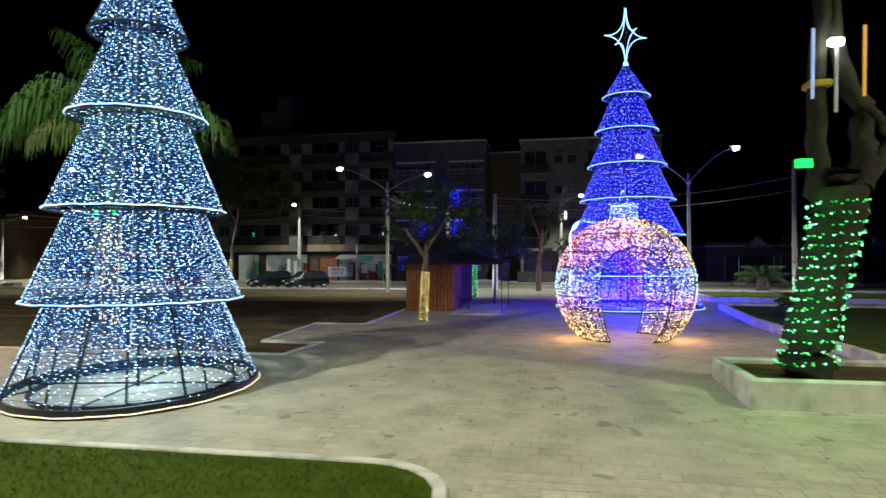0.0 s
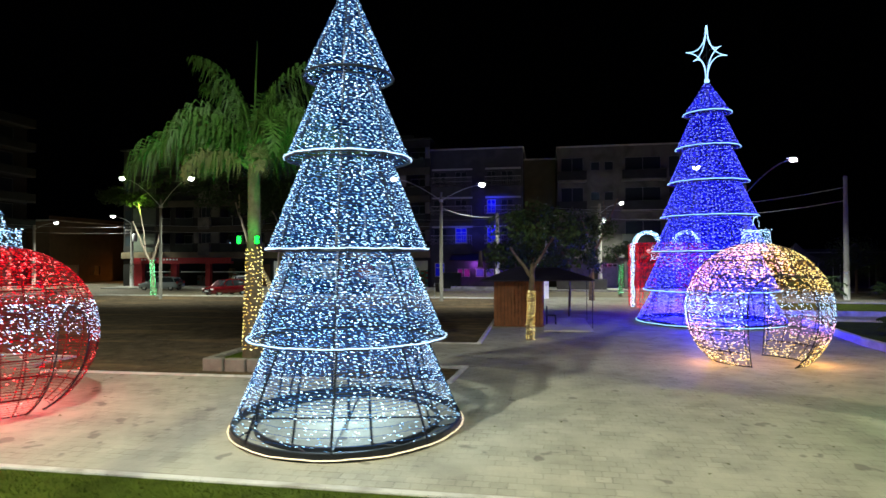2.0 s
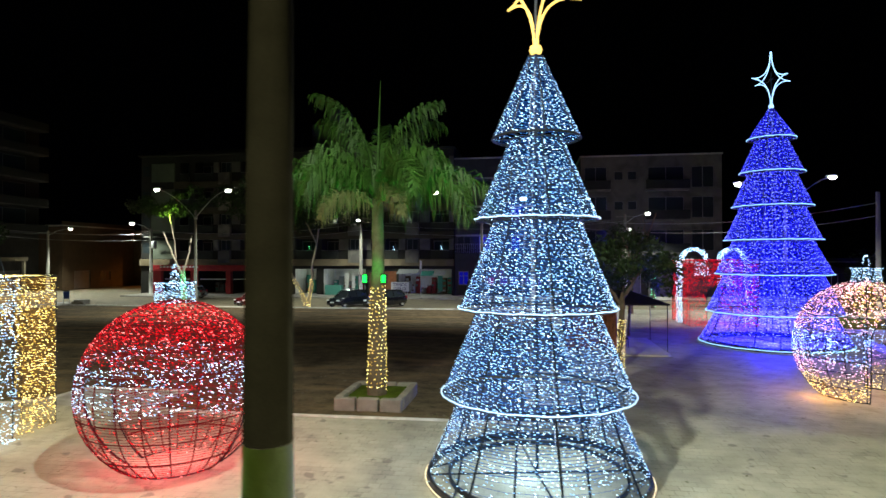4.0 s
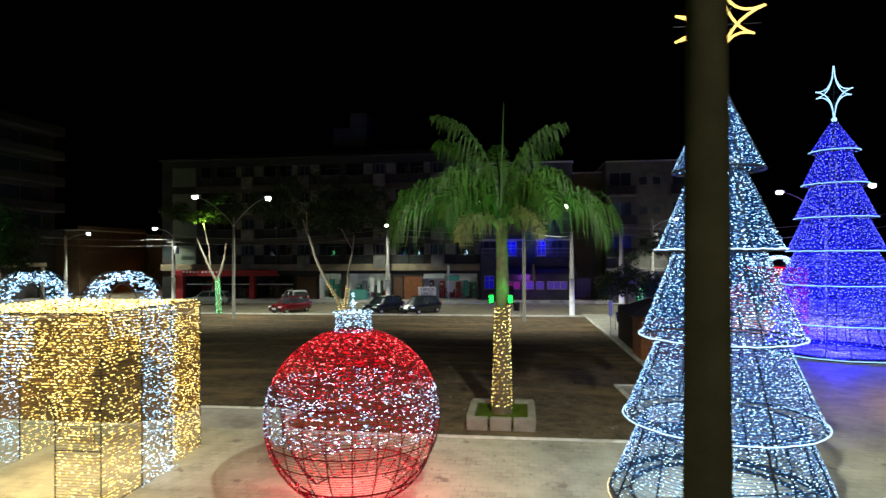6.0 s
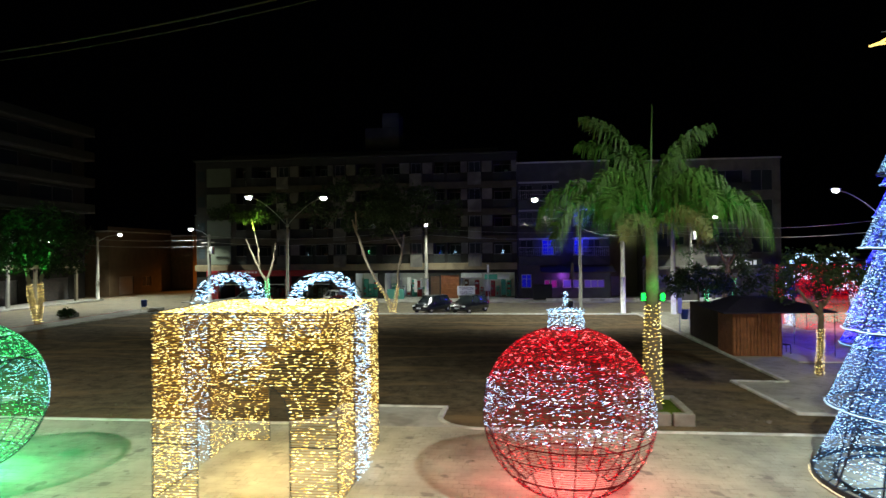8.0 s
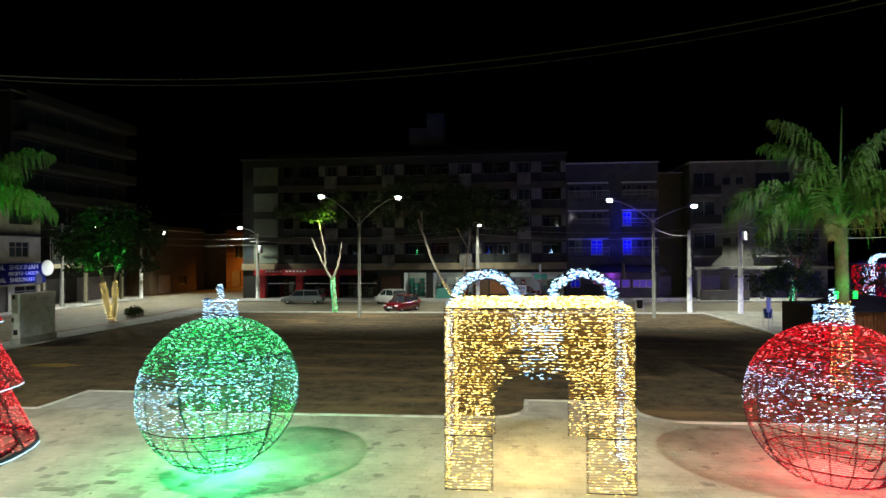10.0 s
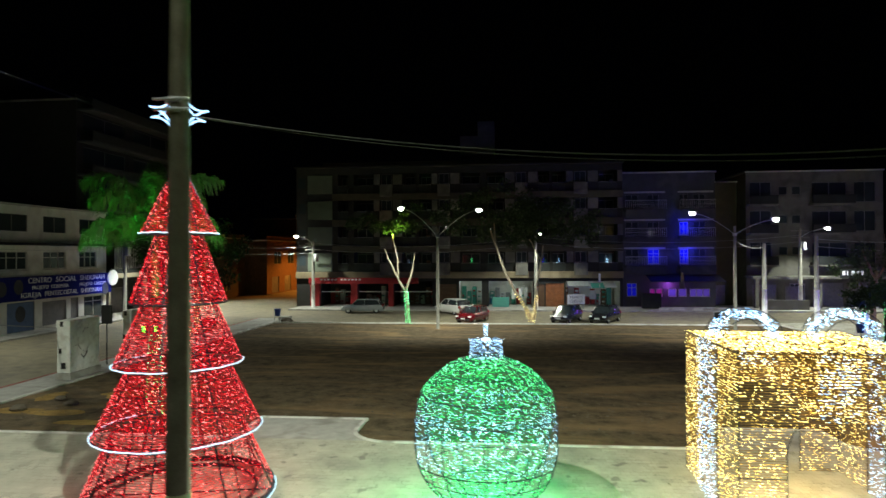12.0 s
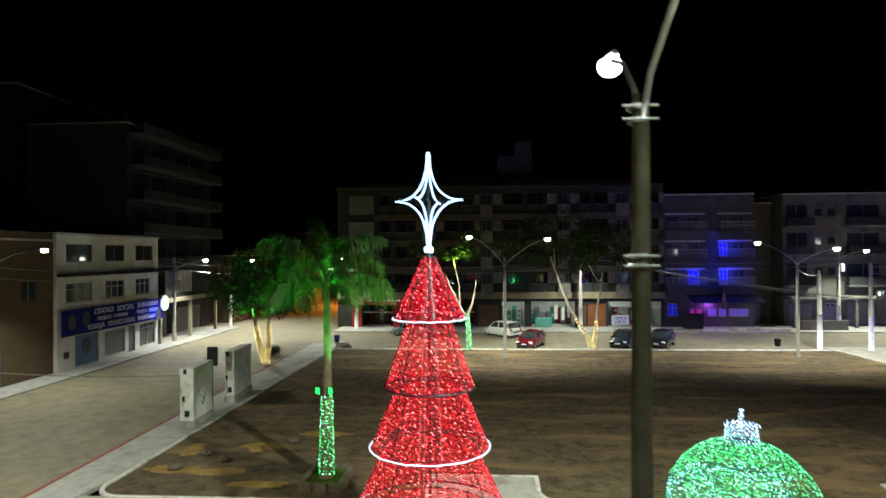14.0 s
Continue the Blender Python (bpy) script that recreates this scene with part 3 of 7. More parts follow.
def light_tree(name, x, y, tiers, apex, bulb, cable, tube, tubes_at, per_m2, bulb_r, star_args, label, gap):
    """tiers: (bottom height, bottom radius, top radius) from the top down."""
    t = thing(name, x, y, ground_z(y) + 0.004, 0, label, "light tree", "lit cone trees in the square")
    zt = apex
    strings = Mesh()
    sparks = Mesh()
    wires = Mesh()
    for i, (zb, rb, rt) in enumerate(tiers):
        n = int(per_m2 * math.pi * (rb + rt) * math.hypot(zt - zb, rb - rt))
        spots = on_cone(rt, zt, rb, zb + 0.03, n, gap)
        if zb < 0.1 and apex < 10:
            spots = lean(spots[(spots[:, 2] > 0.55) | (RNG.random(len(spots)) < 0.42)], zt, y)
        strings.bulbs(spots, bulb_r)
        if bulb in SPARK:
            sparks.bulbs(on_cone(rt, zt, rb, zb + 0.03, int(n * (0.14 if bulb is B_RED else 0.12)), gap * 2.3), bulb_r * SPARK[bulb][1])
        if zb < 0.1:
            cut = 0.6 / zt
            cone_cables(wires, rt, zt, rb + (rt - rb) * cut, 0.6, gap * 0.95, 0.0075)
            cone_cables(wires, rb + (rt - rb) * cut, 0.6, rb, zb + 0.1, gap * 2.2, 0.0045)
        else:
            cone_cables(wires, rt, zt, rb, zb + 0.03, gap * 0.95, 0.0095 if bulb is B_RED else 0.0075)
        for r_, z_, th in ((rb, zb + 0.03, 0.026), (rt, zt, 0.018)):
            hoop = Mesh()
            hoop.tube(lean(ring_points(r_, z_, 48), zt, y) if zb < 0.1 and z_ < 0.5 else ring_points(r_, z_, 48), th, 6, True)
            part("hoop", hoop, STEEL, t)
        if i < len(tiers) - 1:
            inner = tiers[i + 1][2]
            for a in np.arange(8) * math.pi / 4 + 0.2:
                spoke = Mesh()
                spoke.tube([(inner * math.cos(a), inner * math.sin(a), zb), (rb * math.cos(a), rb * math.sin(a), zb + 0.03)], 0.014, 5)
                part("spoke", spoke, STEEL, t)
        for a in np.arange(8) * math.pi / 4 + 0.2:
            rib = Mesh()
            rib.tube([(rt * math.cos(a), rt * math.sin(a), zt), (rb * math.cos(a), rb * math.sin(a), zb + 0.03)], 0.018 if i < len(tiers) - 1 else 0.026, 5)
            part("rib", rib, STEEL, t)
        if i in tubes_at:
            ro = Mesh()
            az = np.radians(np.linspace(152, 392, 64))
            p = np.stack([(rb + 0.035) * np.cos(az), (rb + 0.035) * np.sin(az), zb + 0.05 + 0.006 * np.sin(np.arange(64) * 0.9) + 0.004 * np.sin(np.arange(64) * 2.3)], 1)
            if zb < 0.1:
                p = lean(p, zt, y)
            ro.tube(p, 0.011 if tube[i] is T_WARM else 0.0145 if rb < 2.45 and apex < 10 else 0.026, 6)
            part("rim_tube", ro, tube[i], t, "glowing light tube round the tier's rim")
        zt = zb
    mast = Mesh()
    mast.tube([(0, 0, 0), (0, 0, apex + 0.15)], 0.034, 8)
    for a in np.arange(4) * math.pi / 2 + 0.2:
        mast.tube([(0, 0, 0.06), (tiers[-1][1] * math.cos(a), tiers[-1][1] * math.sin(a), 0.06)], 0.02, 5)
    part("mast", mast, STEEL, t)
    for a in (0.7, 2.5, 4.4):
        wire = Mesh()
        wire.tube([(0.1 * math.cos(a), 0.1 * math.sin(a), apex - 0.3), (0.35 * math.cos(a), 0.35 * math.sin(a), apex * 0.5), (0.5 * math.cos(a), 0.5 * math.sin(a), 0.4)], 0.006, 5)
        part("lead_wire", wire, SIGN_LEAD, t, "pale lead wire hanging inside the cone")
    foot = Mesh()
    strip(foot, ring_points(tiers[-1][1] - 0.03, 0, 48)[:, :2], 0.06, 0.0, 0.15, 0.01, True)
    foot.v[-1] = lean(foot.v[-1], 1.5, y)
    part("base_ring", foot, STEEL, t, "dark steel base ring")
    inner = tiers[-1][1] * 0.8
    foot = Mesh()
    strip(foot, ring_points(inner, 0, 48)[:, :2], 0.05, 0.0, 0.10, 0.01, True)
    foot.v[-1] = lean(foot.v[-1], 1.5, y)
    part("inner_ring", foot, STEEL, t, "dark steel inner ring on the ground")
    for a in np.arange(8) * math.pi / 4 + 0.55:
        bar = Mesh()
        bar.tube([(inner * math.cos(a), inner * math.sin(a), 0.05), (tiers[-1][2] * 0.94 * math.cos(a), tiers[-1][2] * 0.94 * math.sin(a), tiers[-2][0])], 0.024, 5)
        part("upright", bar, STEEL, t)
        bar = Mesh()
        bar.tube([(inner * math.cos(a), inner * math.sin(a), 0.05), ((tiers[-1][1] - 0.05) * math.cos(a + 0.25), (tiers[-1][1] - 0.05) * math.sin(a + 0.25), 0.05)], 0.018, 5)
        part("brace", bar, STEEL, t)
    part("bulb_string", strings, bulb, t, "thousands of tiny glowing bulbs", kind="stuff")
    if bulb in SPARK:
        part("bright_bulb_string", sparks, SPARK[bulb][0], t, "scattered brighter bulbs", kind="stuff")
    part("light_cable", wires, cable, t, "cables of the bulb strings, tinted as the haze between bulbs", kind="stuff")
    star(t, *star_args)
    return t


light_tree("white_light_tree", -14.7, 9.4, [(6.95, 0.91, 0.16), (5.26, 1.25, 0.55), (3.43, 1.60, 0.90), (1.69, 1.95, 1.24), (0.0, 2.28, 1.58)], 8.68,
           B_WHITE, CABLE, {1: T_WHITE, 2: T_WHITE, 3: T_WHITE, 4: T_WARM}, (1, 2, 3, 4), 140, 0.0115, (8.84, 10.1, 11.7, 1.12, T_GOLD, 0.026, 32),
           "tall cone tree of white bulb strings, gold star", 0.06)
light_tree("blue_light_tree", -2.92, 29.0, [(10.2, 1.085, 0.15), (8.5, 1.45, 0.72), (6.8, 1.81, 1.08), (5.12, 2.19, 1.45), (3.43, 2.62, 1.8), (1.55, 3.05, 2.2), (0.03, 3.4, 2.6)], 11.75,
           B_BLUE, CABLE_BLUE, {i: T_CYAN for i in range(7)}, range(7), 250, 0.0145, (11.9, 13.25, 14.65, 1.08, T_STAR, 0.026, 20),
           "tall cone tree of blue bulb strings, white star", 0.085)
light_tree("red_light_tree", -45.54, 8.36, [(6.88, 0.95, 0.16), (5.08, 1.20, 0.58), (3.48, 1.58, 0.92), (1.74, 2.06, 1.24), (0.0, 2.42, 1.68)], 8.6,
           B_RED, CABLE_RED, {0: T_WHITE, 2: T_WHITE, 3: T_WHITE, 4: T_WHITE}, (0, 2, 3, 4), 215, 0.0118, (8.78, 10.1, 11.4, 0.93, T_STAR, 0.026, -15),
           "tall cone tree of red bulb strings, white star", 0.06)


def sphere_bulbs(r, zc, n, lo, hi, keep=None):
    """Bulb places on a ball between two heights, threaded level."""
    z = RNG.uniform(lo, hi, n)
    row = 0.056
    z = np.clip(np.round(z / row) * row + RNG.normal(0, 0.015, n), lo, hi)
    a = RNG.random(n) * 2 * math.pi
    q = np.sqrt(np.maximum(0.0, r * r - (z - zc) ** 2))
    p = np.stack([q * np.cos(a), q * np.sin(a), z], 1)
    return p if keep is None else p[keep(p)]


def neck(parent, z, r=0.39, h=0.40):
    m = Mesh()
    m.bulbs(on_cone(r * 0.95, z + h, r * 1.05, z, 210, 0.05), 0.012)
    m.bulbs(on_cone(0.03, z + h, r * 0.95, z + h, 40, 0.07), 0.014)
    a = np.linspace(0, math.pi, 34)
    w = RNG.random(52) * math.pi
    m.bulbs(np.stack([0.11 * np.cos(w), RNG.uniform(-0.05, 0.05, 52), z + h + 0.42 * np.sin(w)], 1), 0.010)
    m.bulbs(on_cone(r * 1.1, z + h + 0.02, r * 0.98, z + h - 0.05, 40, 0.05), 0.012)
    part("cap_bulb_string", m, B_WHITE, parent, "cap and loop of white bulbs", kind="stuff")
    f = Mesh()
    for zz in (z, z + h):
        f.tube(ring_points(r, zz, 20), 0.012, 5, True)
    f.tube(np.stack([0.10 * np.cos(a), 0 * a, z + h + 0.40 * np.sin(a)], 1), 0.008, 5)
    part("cap_frame", f, STEEL, parent)


def ball_frame(t, r, zc, cable, keep=None, bars=STEEL):
    for a in np.arange(12) * math.pi / 12:
        m = Mesh()
        e = np.linspace(math.asin(-min(1, zc / r)) + 0.01, math.pi - math.asin(-min(1, zc / r)) - 0.01, 48)
        pts = np.stack([r * np.cos(e) * math.cos(a), r * np.cos(e) * math.sin(a), zc + r * np.sin(e)], 1)
        if keep is None:
            m.tube(pts, 0.013, 5)
        else:
            run = []
            for p, ok in zip(pts, keep(pts)):
                if ok:
                    run.append(p)
                elif run:
                    if len(run) > 2:
                        m.tube(run, 0.013, 5)
                    run = []
            if len(run) > 2:
                m.tube(run, 0.013, 5)
        if m.v:
            part("meridian_rib", m, bars, t)
    for z in (0.45, 0.95, 1.3, zc + 0.55, zc + 1.0, zc + 1.5):
        q = math.sqrt(max(0.01, r * r - (z - zc) ** 2))
        p = ring_points(q, z, 72)
        ok = keep(p) if keep is not None else np.ones(72, bool)
        if ok.all():
            m = Mesh()
            m.tube(p, 0.014, 5, True)
            part("hoop", m, bars, t)
            continue
        first = int(np.argmin(ok))
        run = []
        for j in range(73):
            jj = (first + j) % 72
            if ok[jj] and j < 72:
                run.append(p[jj])
            elif run:
                if len(run) > 2:
                    m = Mesh()
                    m.tube(run, 0.014, 5)
                    part("hoop", m, bars, t)
                run = []
    wires = Mesh()
    for i in range(int(2 * r / 0.06)):
        z = 0.05 + i * 0.06
        q = r * r - (z - zc) ** 2
        if q < 0.02 or z > zc + r:
            continue
        p = ring_points(math.sqrt(q), z, 44)
        if keep is None:
            wires.tube(p, 0.0058, 3, True)
        else:
            ok = keep(p)
            for j in range(44):
                if ok[j] and ok[(j + 1) % 44]:
                    wires.tube([p[j], p[(j + 1) % 44]], 0.0058, 3)
    part("light_cable", wires, cable, t, "cables of the bulb strings, tinted as the haze between bulbs", kind="stuff")


def opening(half_angle, top, crown):
    """Tells which places on a ball lie outside a passage along y, its sides on meridians, arched above."""
    def keep(p):
        ang = np.arctan2(np.abs(p[:, 0]), np.abs(p[:, 1]))
        z = p[:, 2]
        rise = np.clip((z - top) / (crown - top), 0, 1)
        lim = radians(half_angle) * np.sqrt(1 - rise ** 2)
        return (ang >= lim) | (z > crown)
    return keep


arch_keep = opening(27, 1.9, 2.7)


def opening_frames(t, r, zc, half_angle, top, crown):
    """Edge bars of the two openings and the foot bars between them."""
    zl = np.linspace(0.0, crown - 0.01, 26)
    al = radians(half_angle) * np.sqrt(1 - np.clip((zl - top) / (crown - top), 0, 1) ** 2)
    q = np.sqrt(np.maximum(0.02, r * r - (zl - zc) ** 2))
    for side in (-1, 1):
        xs = np.r_[-q * np.sin(al), (q * np.sin(al))[::-1]]
        ys = side * np.r_[q * np.cos(al), (q * np.cos(al))[::-1]]
        m = Mesh()
        m.tube(np.stack([xs, ys, np.r_[zl, zl[::-1]]], 1), 0.018, 5)
        part("opening_frame", m, STEEL, t)
        aa = np.linspace(-(math.pi / 2 - al[0]), math.pi / 2 - al[0], 16)
        m = Mesh()
        m.tube(np.stack([side * q[0] * np.cos(aa), q[0] * np.sin(aa), 0 * aa + 0.02], 1), 0.018, 5)
        part("base_bar", m, STEEL, t)


def light_ball(name, x, y, r, zc, bulb, cable, label, band, dens, low, gate):
    side_keep = opening(*gate)
    t = thing(name, x, y, ground_z(y), 90, label, "light ball", "giant lit baubles")
    ball_frame(t, r, zc, cable, side_keep, BAR_RED if bulb is B_RED else STEEL)
    opening_frames(t, r, zc, *gate)
    area = 2 * math.pi * r
    m = Mesh()
    m.bulbs(sphere_bulbs(r, zc, int(area * (zc + r - band[1]) * dens), band[1], zc + r - 0.02, side_keep), 0.0115)
    m.bulbs(sphere_bulbs(r, zc, int(area * band[0] * dens * low), 0.02, band[0], side_keep), 0.0115)
    m.bulbs(sphere_bulbs(r, zc, int(area * (band[1] - band[0]) * dens * 0.1), band[0], band[1], side_keep), 0.0115)
    part("bulb_string", m, bulb, t, "tiny glowing coloured bulbs", kind="stuff")
    if bulb in SPARK:
        m = Mesh()
        m.bulbs(sphere_bulbs(r, zc, int(area * (zc + r - band[1]) * dens * 0.14), band[1], zc + r - 0.02, side_keep), 0.0125)
        m.bulbs(sphere_bulbs(r, zc, int(area * band[0] * dens * 0.05), 0.02, band[0], side_keep), 0.0125)
        part("bright_bulb_string", m, SPARK[bulb][0], t, "scattered brighter bulbs", kind="stuff")
    m = Mesh()
    m.bulbs(sphere_bulbs(r, zc, int(area * (band[1] - band[0]) * dens * 0.85), band[0], band[1], side_keep), 0.0115)
    part("bulb_band", m, B_WHITE, t, "broad band of white bulbs", kind="stuff")
    neck(t, zc + r - 0.04)
    return t


light_ball("red_light_ball", -22.6, 9.0, 1.93, 1.68, B_RED, CABLE_RED, "giant red bauble of bulb strings with a white band", (1.46, 2.42), 160, 0.42, (13, 1.6, 2.3))
light_ball("green_light_ball", -37.42, 8.3, 1.92, 1.89, B_GREEN, CABLE_GREEN, "giant green bauble of bulb strings with a white band", (1.35, 2.6), 175, 0.9, (29, 1.9, 2.9))


t = thing("walk_through_ball", -4.43, 17.4, 0, 3, "giant gold and white bauble with a walk-through opening", "light ball", "giant lit baubles")
BR, BZ = 2.04, 1.58
ball_frame(t, BR, BZ, CABLE_GOLD, arch_keep)
AREA = 2 * math.pi * BR
for name, bulb, lo, hi, dens, cond in (("gold_bulb_string", B_GOLD, 0.02, 0.75, 150, None), ("pink_bulb_string", B_PINK, 0.7, 1.35, 150, None), ("white_bulb_string", B_WHITE, 1.2, 2.15, 165, None),
                                       ("crown_gold_bulb_string", B_GOLD, 2.1, 3.72, 150, lambda p: p[:, 0] > 0.1 * p[:, 2] - 0.2), ("crown_pink_bulb_string", B_PINK, 2.1, 3.72, 155, lambda p: p[:, 0] < 0.35)):
    m = Mesh()
    pts = sphere_bulbs(BR, BZ, int(AREA * (hi - lo) * dens), lo, hi, arch_keep)
    if cond:
        pts = pts[cond(pts)]
    m.bulbs(pts, 0.0125)
    part(name, m, bulb, t, "tiny glowing bulbs on the ball", kind="stuff")
opening_frames(t, BR, BZ, 27, 1.9, 2.7)
neck(t, 3.59)


def plane_bulbs(n, o, u, w, hole=None):
    """Bulb places on a flat panel from o along u and w, threaded on rows."""
    o, u, w = (np.asarray(q, float) for q in (o, u, w))
    a, b = RNG.random(n), RNG.random(n)
    rows = max(2, int(np.linalg.norm(w) / 0.07))
    b = np.clip(np.round(b * rows) / rows + RNG.normal(0, 0.12 / rows, n), 0, 1)
    if hole is not None:
        ok = ~hole(a, b)
        a, b = a[ok], b[ok]
    return o + a[:, None] * u + b[:, None] * w


def gift(name, x, y, wx, wy, h, rz, bulb, label, dens, cable, open_front, bulb_r=0.0135):
    t = thing(name, x, y, ground_z(y) - 0.03 * (y < 12), rz, label, "gift box", "giant lit gift boxes")
    X, Y = wx / 2, wy / 2

    def hole(a, b):
        xx = np.abs(a - 0.5) * wx
        z = b * h
        top = h * 0.46
        return (xx < wx * 0.25) & (z < top + np.sqrt(np.maximum(0, (wx * 0.25) ** 2 - xx ** 2)) * 0.75)

    edges = [((-X, -Y), (X, -Y)), ((X, -Y), (X, Y)), ((X, Y), (-X, Y)), ((-X, Y), (-X, -Y))]
    for i, ((ax, ay), (bx, by)) in enumerate(edges):
        f = Mesh()
        f.tube([(ax, ay, 0), (ax, ay, h)], 0.012, 5)
        f.tube([(ax, ay, h), (bx, by, h)], 0.012, 5)
        front = i in (0, 2) and open_front
        if front:
            for s in (0.25, 0.75):
                px, py = ax + (bx - ax) * s, ay + (by - ay) * s
                f.tube([(px, py, 0), (px, py, h * 0.48)], 0.013, 5)
            for s0, s1 in ((0, 0.25), (0.75, 1)):
                for z in (0.02, h * 0.3):
                    f.tube([(ax + (bx - ax) * s0, ay + (by - ay) * s0, z), (ax + (bx - ax) * s1, ay + (by - ay) * s1, z)], 0.012, 5)
            ss = np.linspace(0.25, 0.75, 17)
            zz = h * 0.46 + np.sqrt(np.maximum(0, (wx * 0.25) ** 2 - ((ss - 0.5) * wx) ** 2)) * 0.75
            f.tube(np.stack([ax + (bx - ax) * ss, ay + (by - ay) * ss, zz], 1), 0.012, 5)
        else:
            f.tube([(ax, ay, 0.02), (bx, by, 0.02)], 0.013, 5)
            for s in (0.35, 0.65):
                px, py = ax + (bx - ax) * s, ay + (by - ay) * s
                f.tube([(px, py, 0), (px, py, h)], 0.015, 5)
        part("panel_frame", f, STEEL, t)
        u, n = (bx - ax, by - ay, 0), int(dens * math.hypot(bx - ax, by - ay) * h)
        m = Mesh()
        m.bulbs(plane_bulbs(n, (ax, ay, 0), u, (0, 0, h), hole if front else (lambda a, b: np.abs(a - 0.5) < 0.16)), bulb_r, u)
        part("panel_bulb_string", m, bulb, t, "panel of tiny glowing bulbs", kind="stuff")
        m = Mesh()
        if front:
            for s0, s1, z0 in (((0.41, 0.63, 0.62),), (), ((0.39, 0.64, 0.735),))[i]:
                m.bulbs(plane_bulbs(int(dens * 1.1 * (s1 - s0) * wx * (1 - z0) * h), (ax + (bx - ax) * s0, ay + (by - ay) * s0, h * z0), ((bx - ax) * (s1 - s0), (by - ay) * (s1 - s0), 0), (0, 0, h * (1 - z0))), bulb_r, u)
        else:
            rp = plane_bulbs(int(dens * 1.3 * 0.34 * wy * h), (ax + (bx - ax) * 0.33, ay + (by - ay) * 0.33, 0), ((bx - ax) * 0.34, (by - ay) * 0.34, 0), (0, 0, h))
            rp[:, 0] += np.sign(ax) * RNG.uniform(0.02, 0.12, len(rp))
            m.bulbs(rp, bulb_r, u)
        part("ribbon_bulb_string", m, B_WHITE, t, "ribbon of white bulbs", kind="stuff")
        wires = Mesh()
        for z in np.arange(0.06, h, 0.06):
            if front:
                cut = float(z)
                half = wx * 0.25 if cut < h * 0.46 else math.sqrt(max(0, (wx * 0.25) ** 2 - ((cut - h * 0.46) / 0.75) ** 2))
                s = half / wx
                spans = ((0, 0.5 - s), (0.5 + s, 1))
            else:
                spans = ((0, 1),)
            for s0, s1 in spans:
                wires.tube([(ax + (bx - ax) * s0, ay + (by - ay) * s0, z), (ax + (bx - ax) * s1, ay + (by - ay) * s1, z)], 0.0085 if z > 1.2 else 0.006, 3)
        part("light_cable", wires, cable, t, "cables of the bulb strings, tinted as the haze between bulbs", kind="stuff")
    m = Mesh()
    m.bulbs(plane_bulbs(int(dens * wx * wy * 0.9), (-X, -Y, h), (wx, 0, 0), (0, wy, 0)), bulb_r, (1, 0))
    part("lid_bulb_string", m, bulb, t, "lid of tiny glowing bulbs", kind="stuff")
    f = Mesh()
    for s in (-0.33, 0, 0.33):
        f.tube([(-X, s * wy, h - 0.03), (X, s * wy, h - 0.03)], 0.014, 5)
        f.tube([(s * wx, -Y, h - 0.03), (s * wx, Y, h - 0.03)], 0.014, 5)
    part("lid_frame", f, STEEL, t)
    for cx in (-wx * 0.29, wx * 0.29):
        loop = thing("bow_loop", 0, 0)
        m, f = Mesh(), Mesh()
        k = 420
        a = RNG.random(k) * math.pi
        rr = 0.88 * np.sqrt(RNG.uniform(0.5, 1.0, k))
        m.bulbs(np.stack([cx + rr * np.cos(a), RNG.uniform(-0.3, 0.3, k), h + 0.02 + rr * 0.93 * np.sin(a)], 1), bulb_r, (1, 0))
        for r in (0.62, 0.89):
            aa = np.linspace(0, math.pi, 22)
            for yy in (-0.31, 0.31):
                f.tube(np.stack([cx + r * np.cos(aa), 0 * aa + yy, h + r * 0.93 * np.sin(aa)], 1), 0.012, 5)
        bpy.data.objects.remove(loop)
        b = part("bow_loop", f, STEEL, t, "round loop of the bow")
        part("bow_bulb_string", m, B_WHITE, b, "white bulbs of the bow", kind="stuff")
    return t


gift("gold_gift_box", -29.6, 9.3, 4.18, 3.85, 4.08, 0, B_GOLD, "giant golden gift box of bulb strings, white bow", 135, CABLE_GOLD, True)
gift("red_gift_box", -3.23, 38.0, 4.1, 4.1, 4.1, 2.0, B_RED, "giant red gift box of bulb strings, white bow", 115, CABLE_RED, True, 0.019)


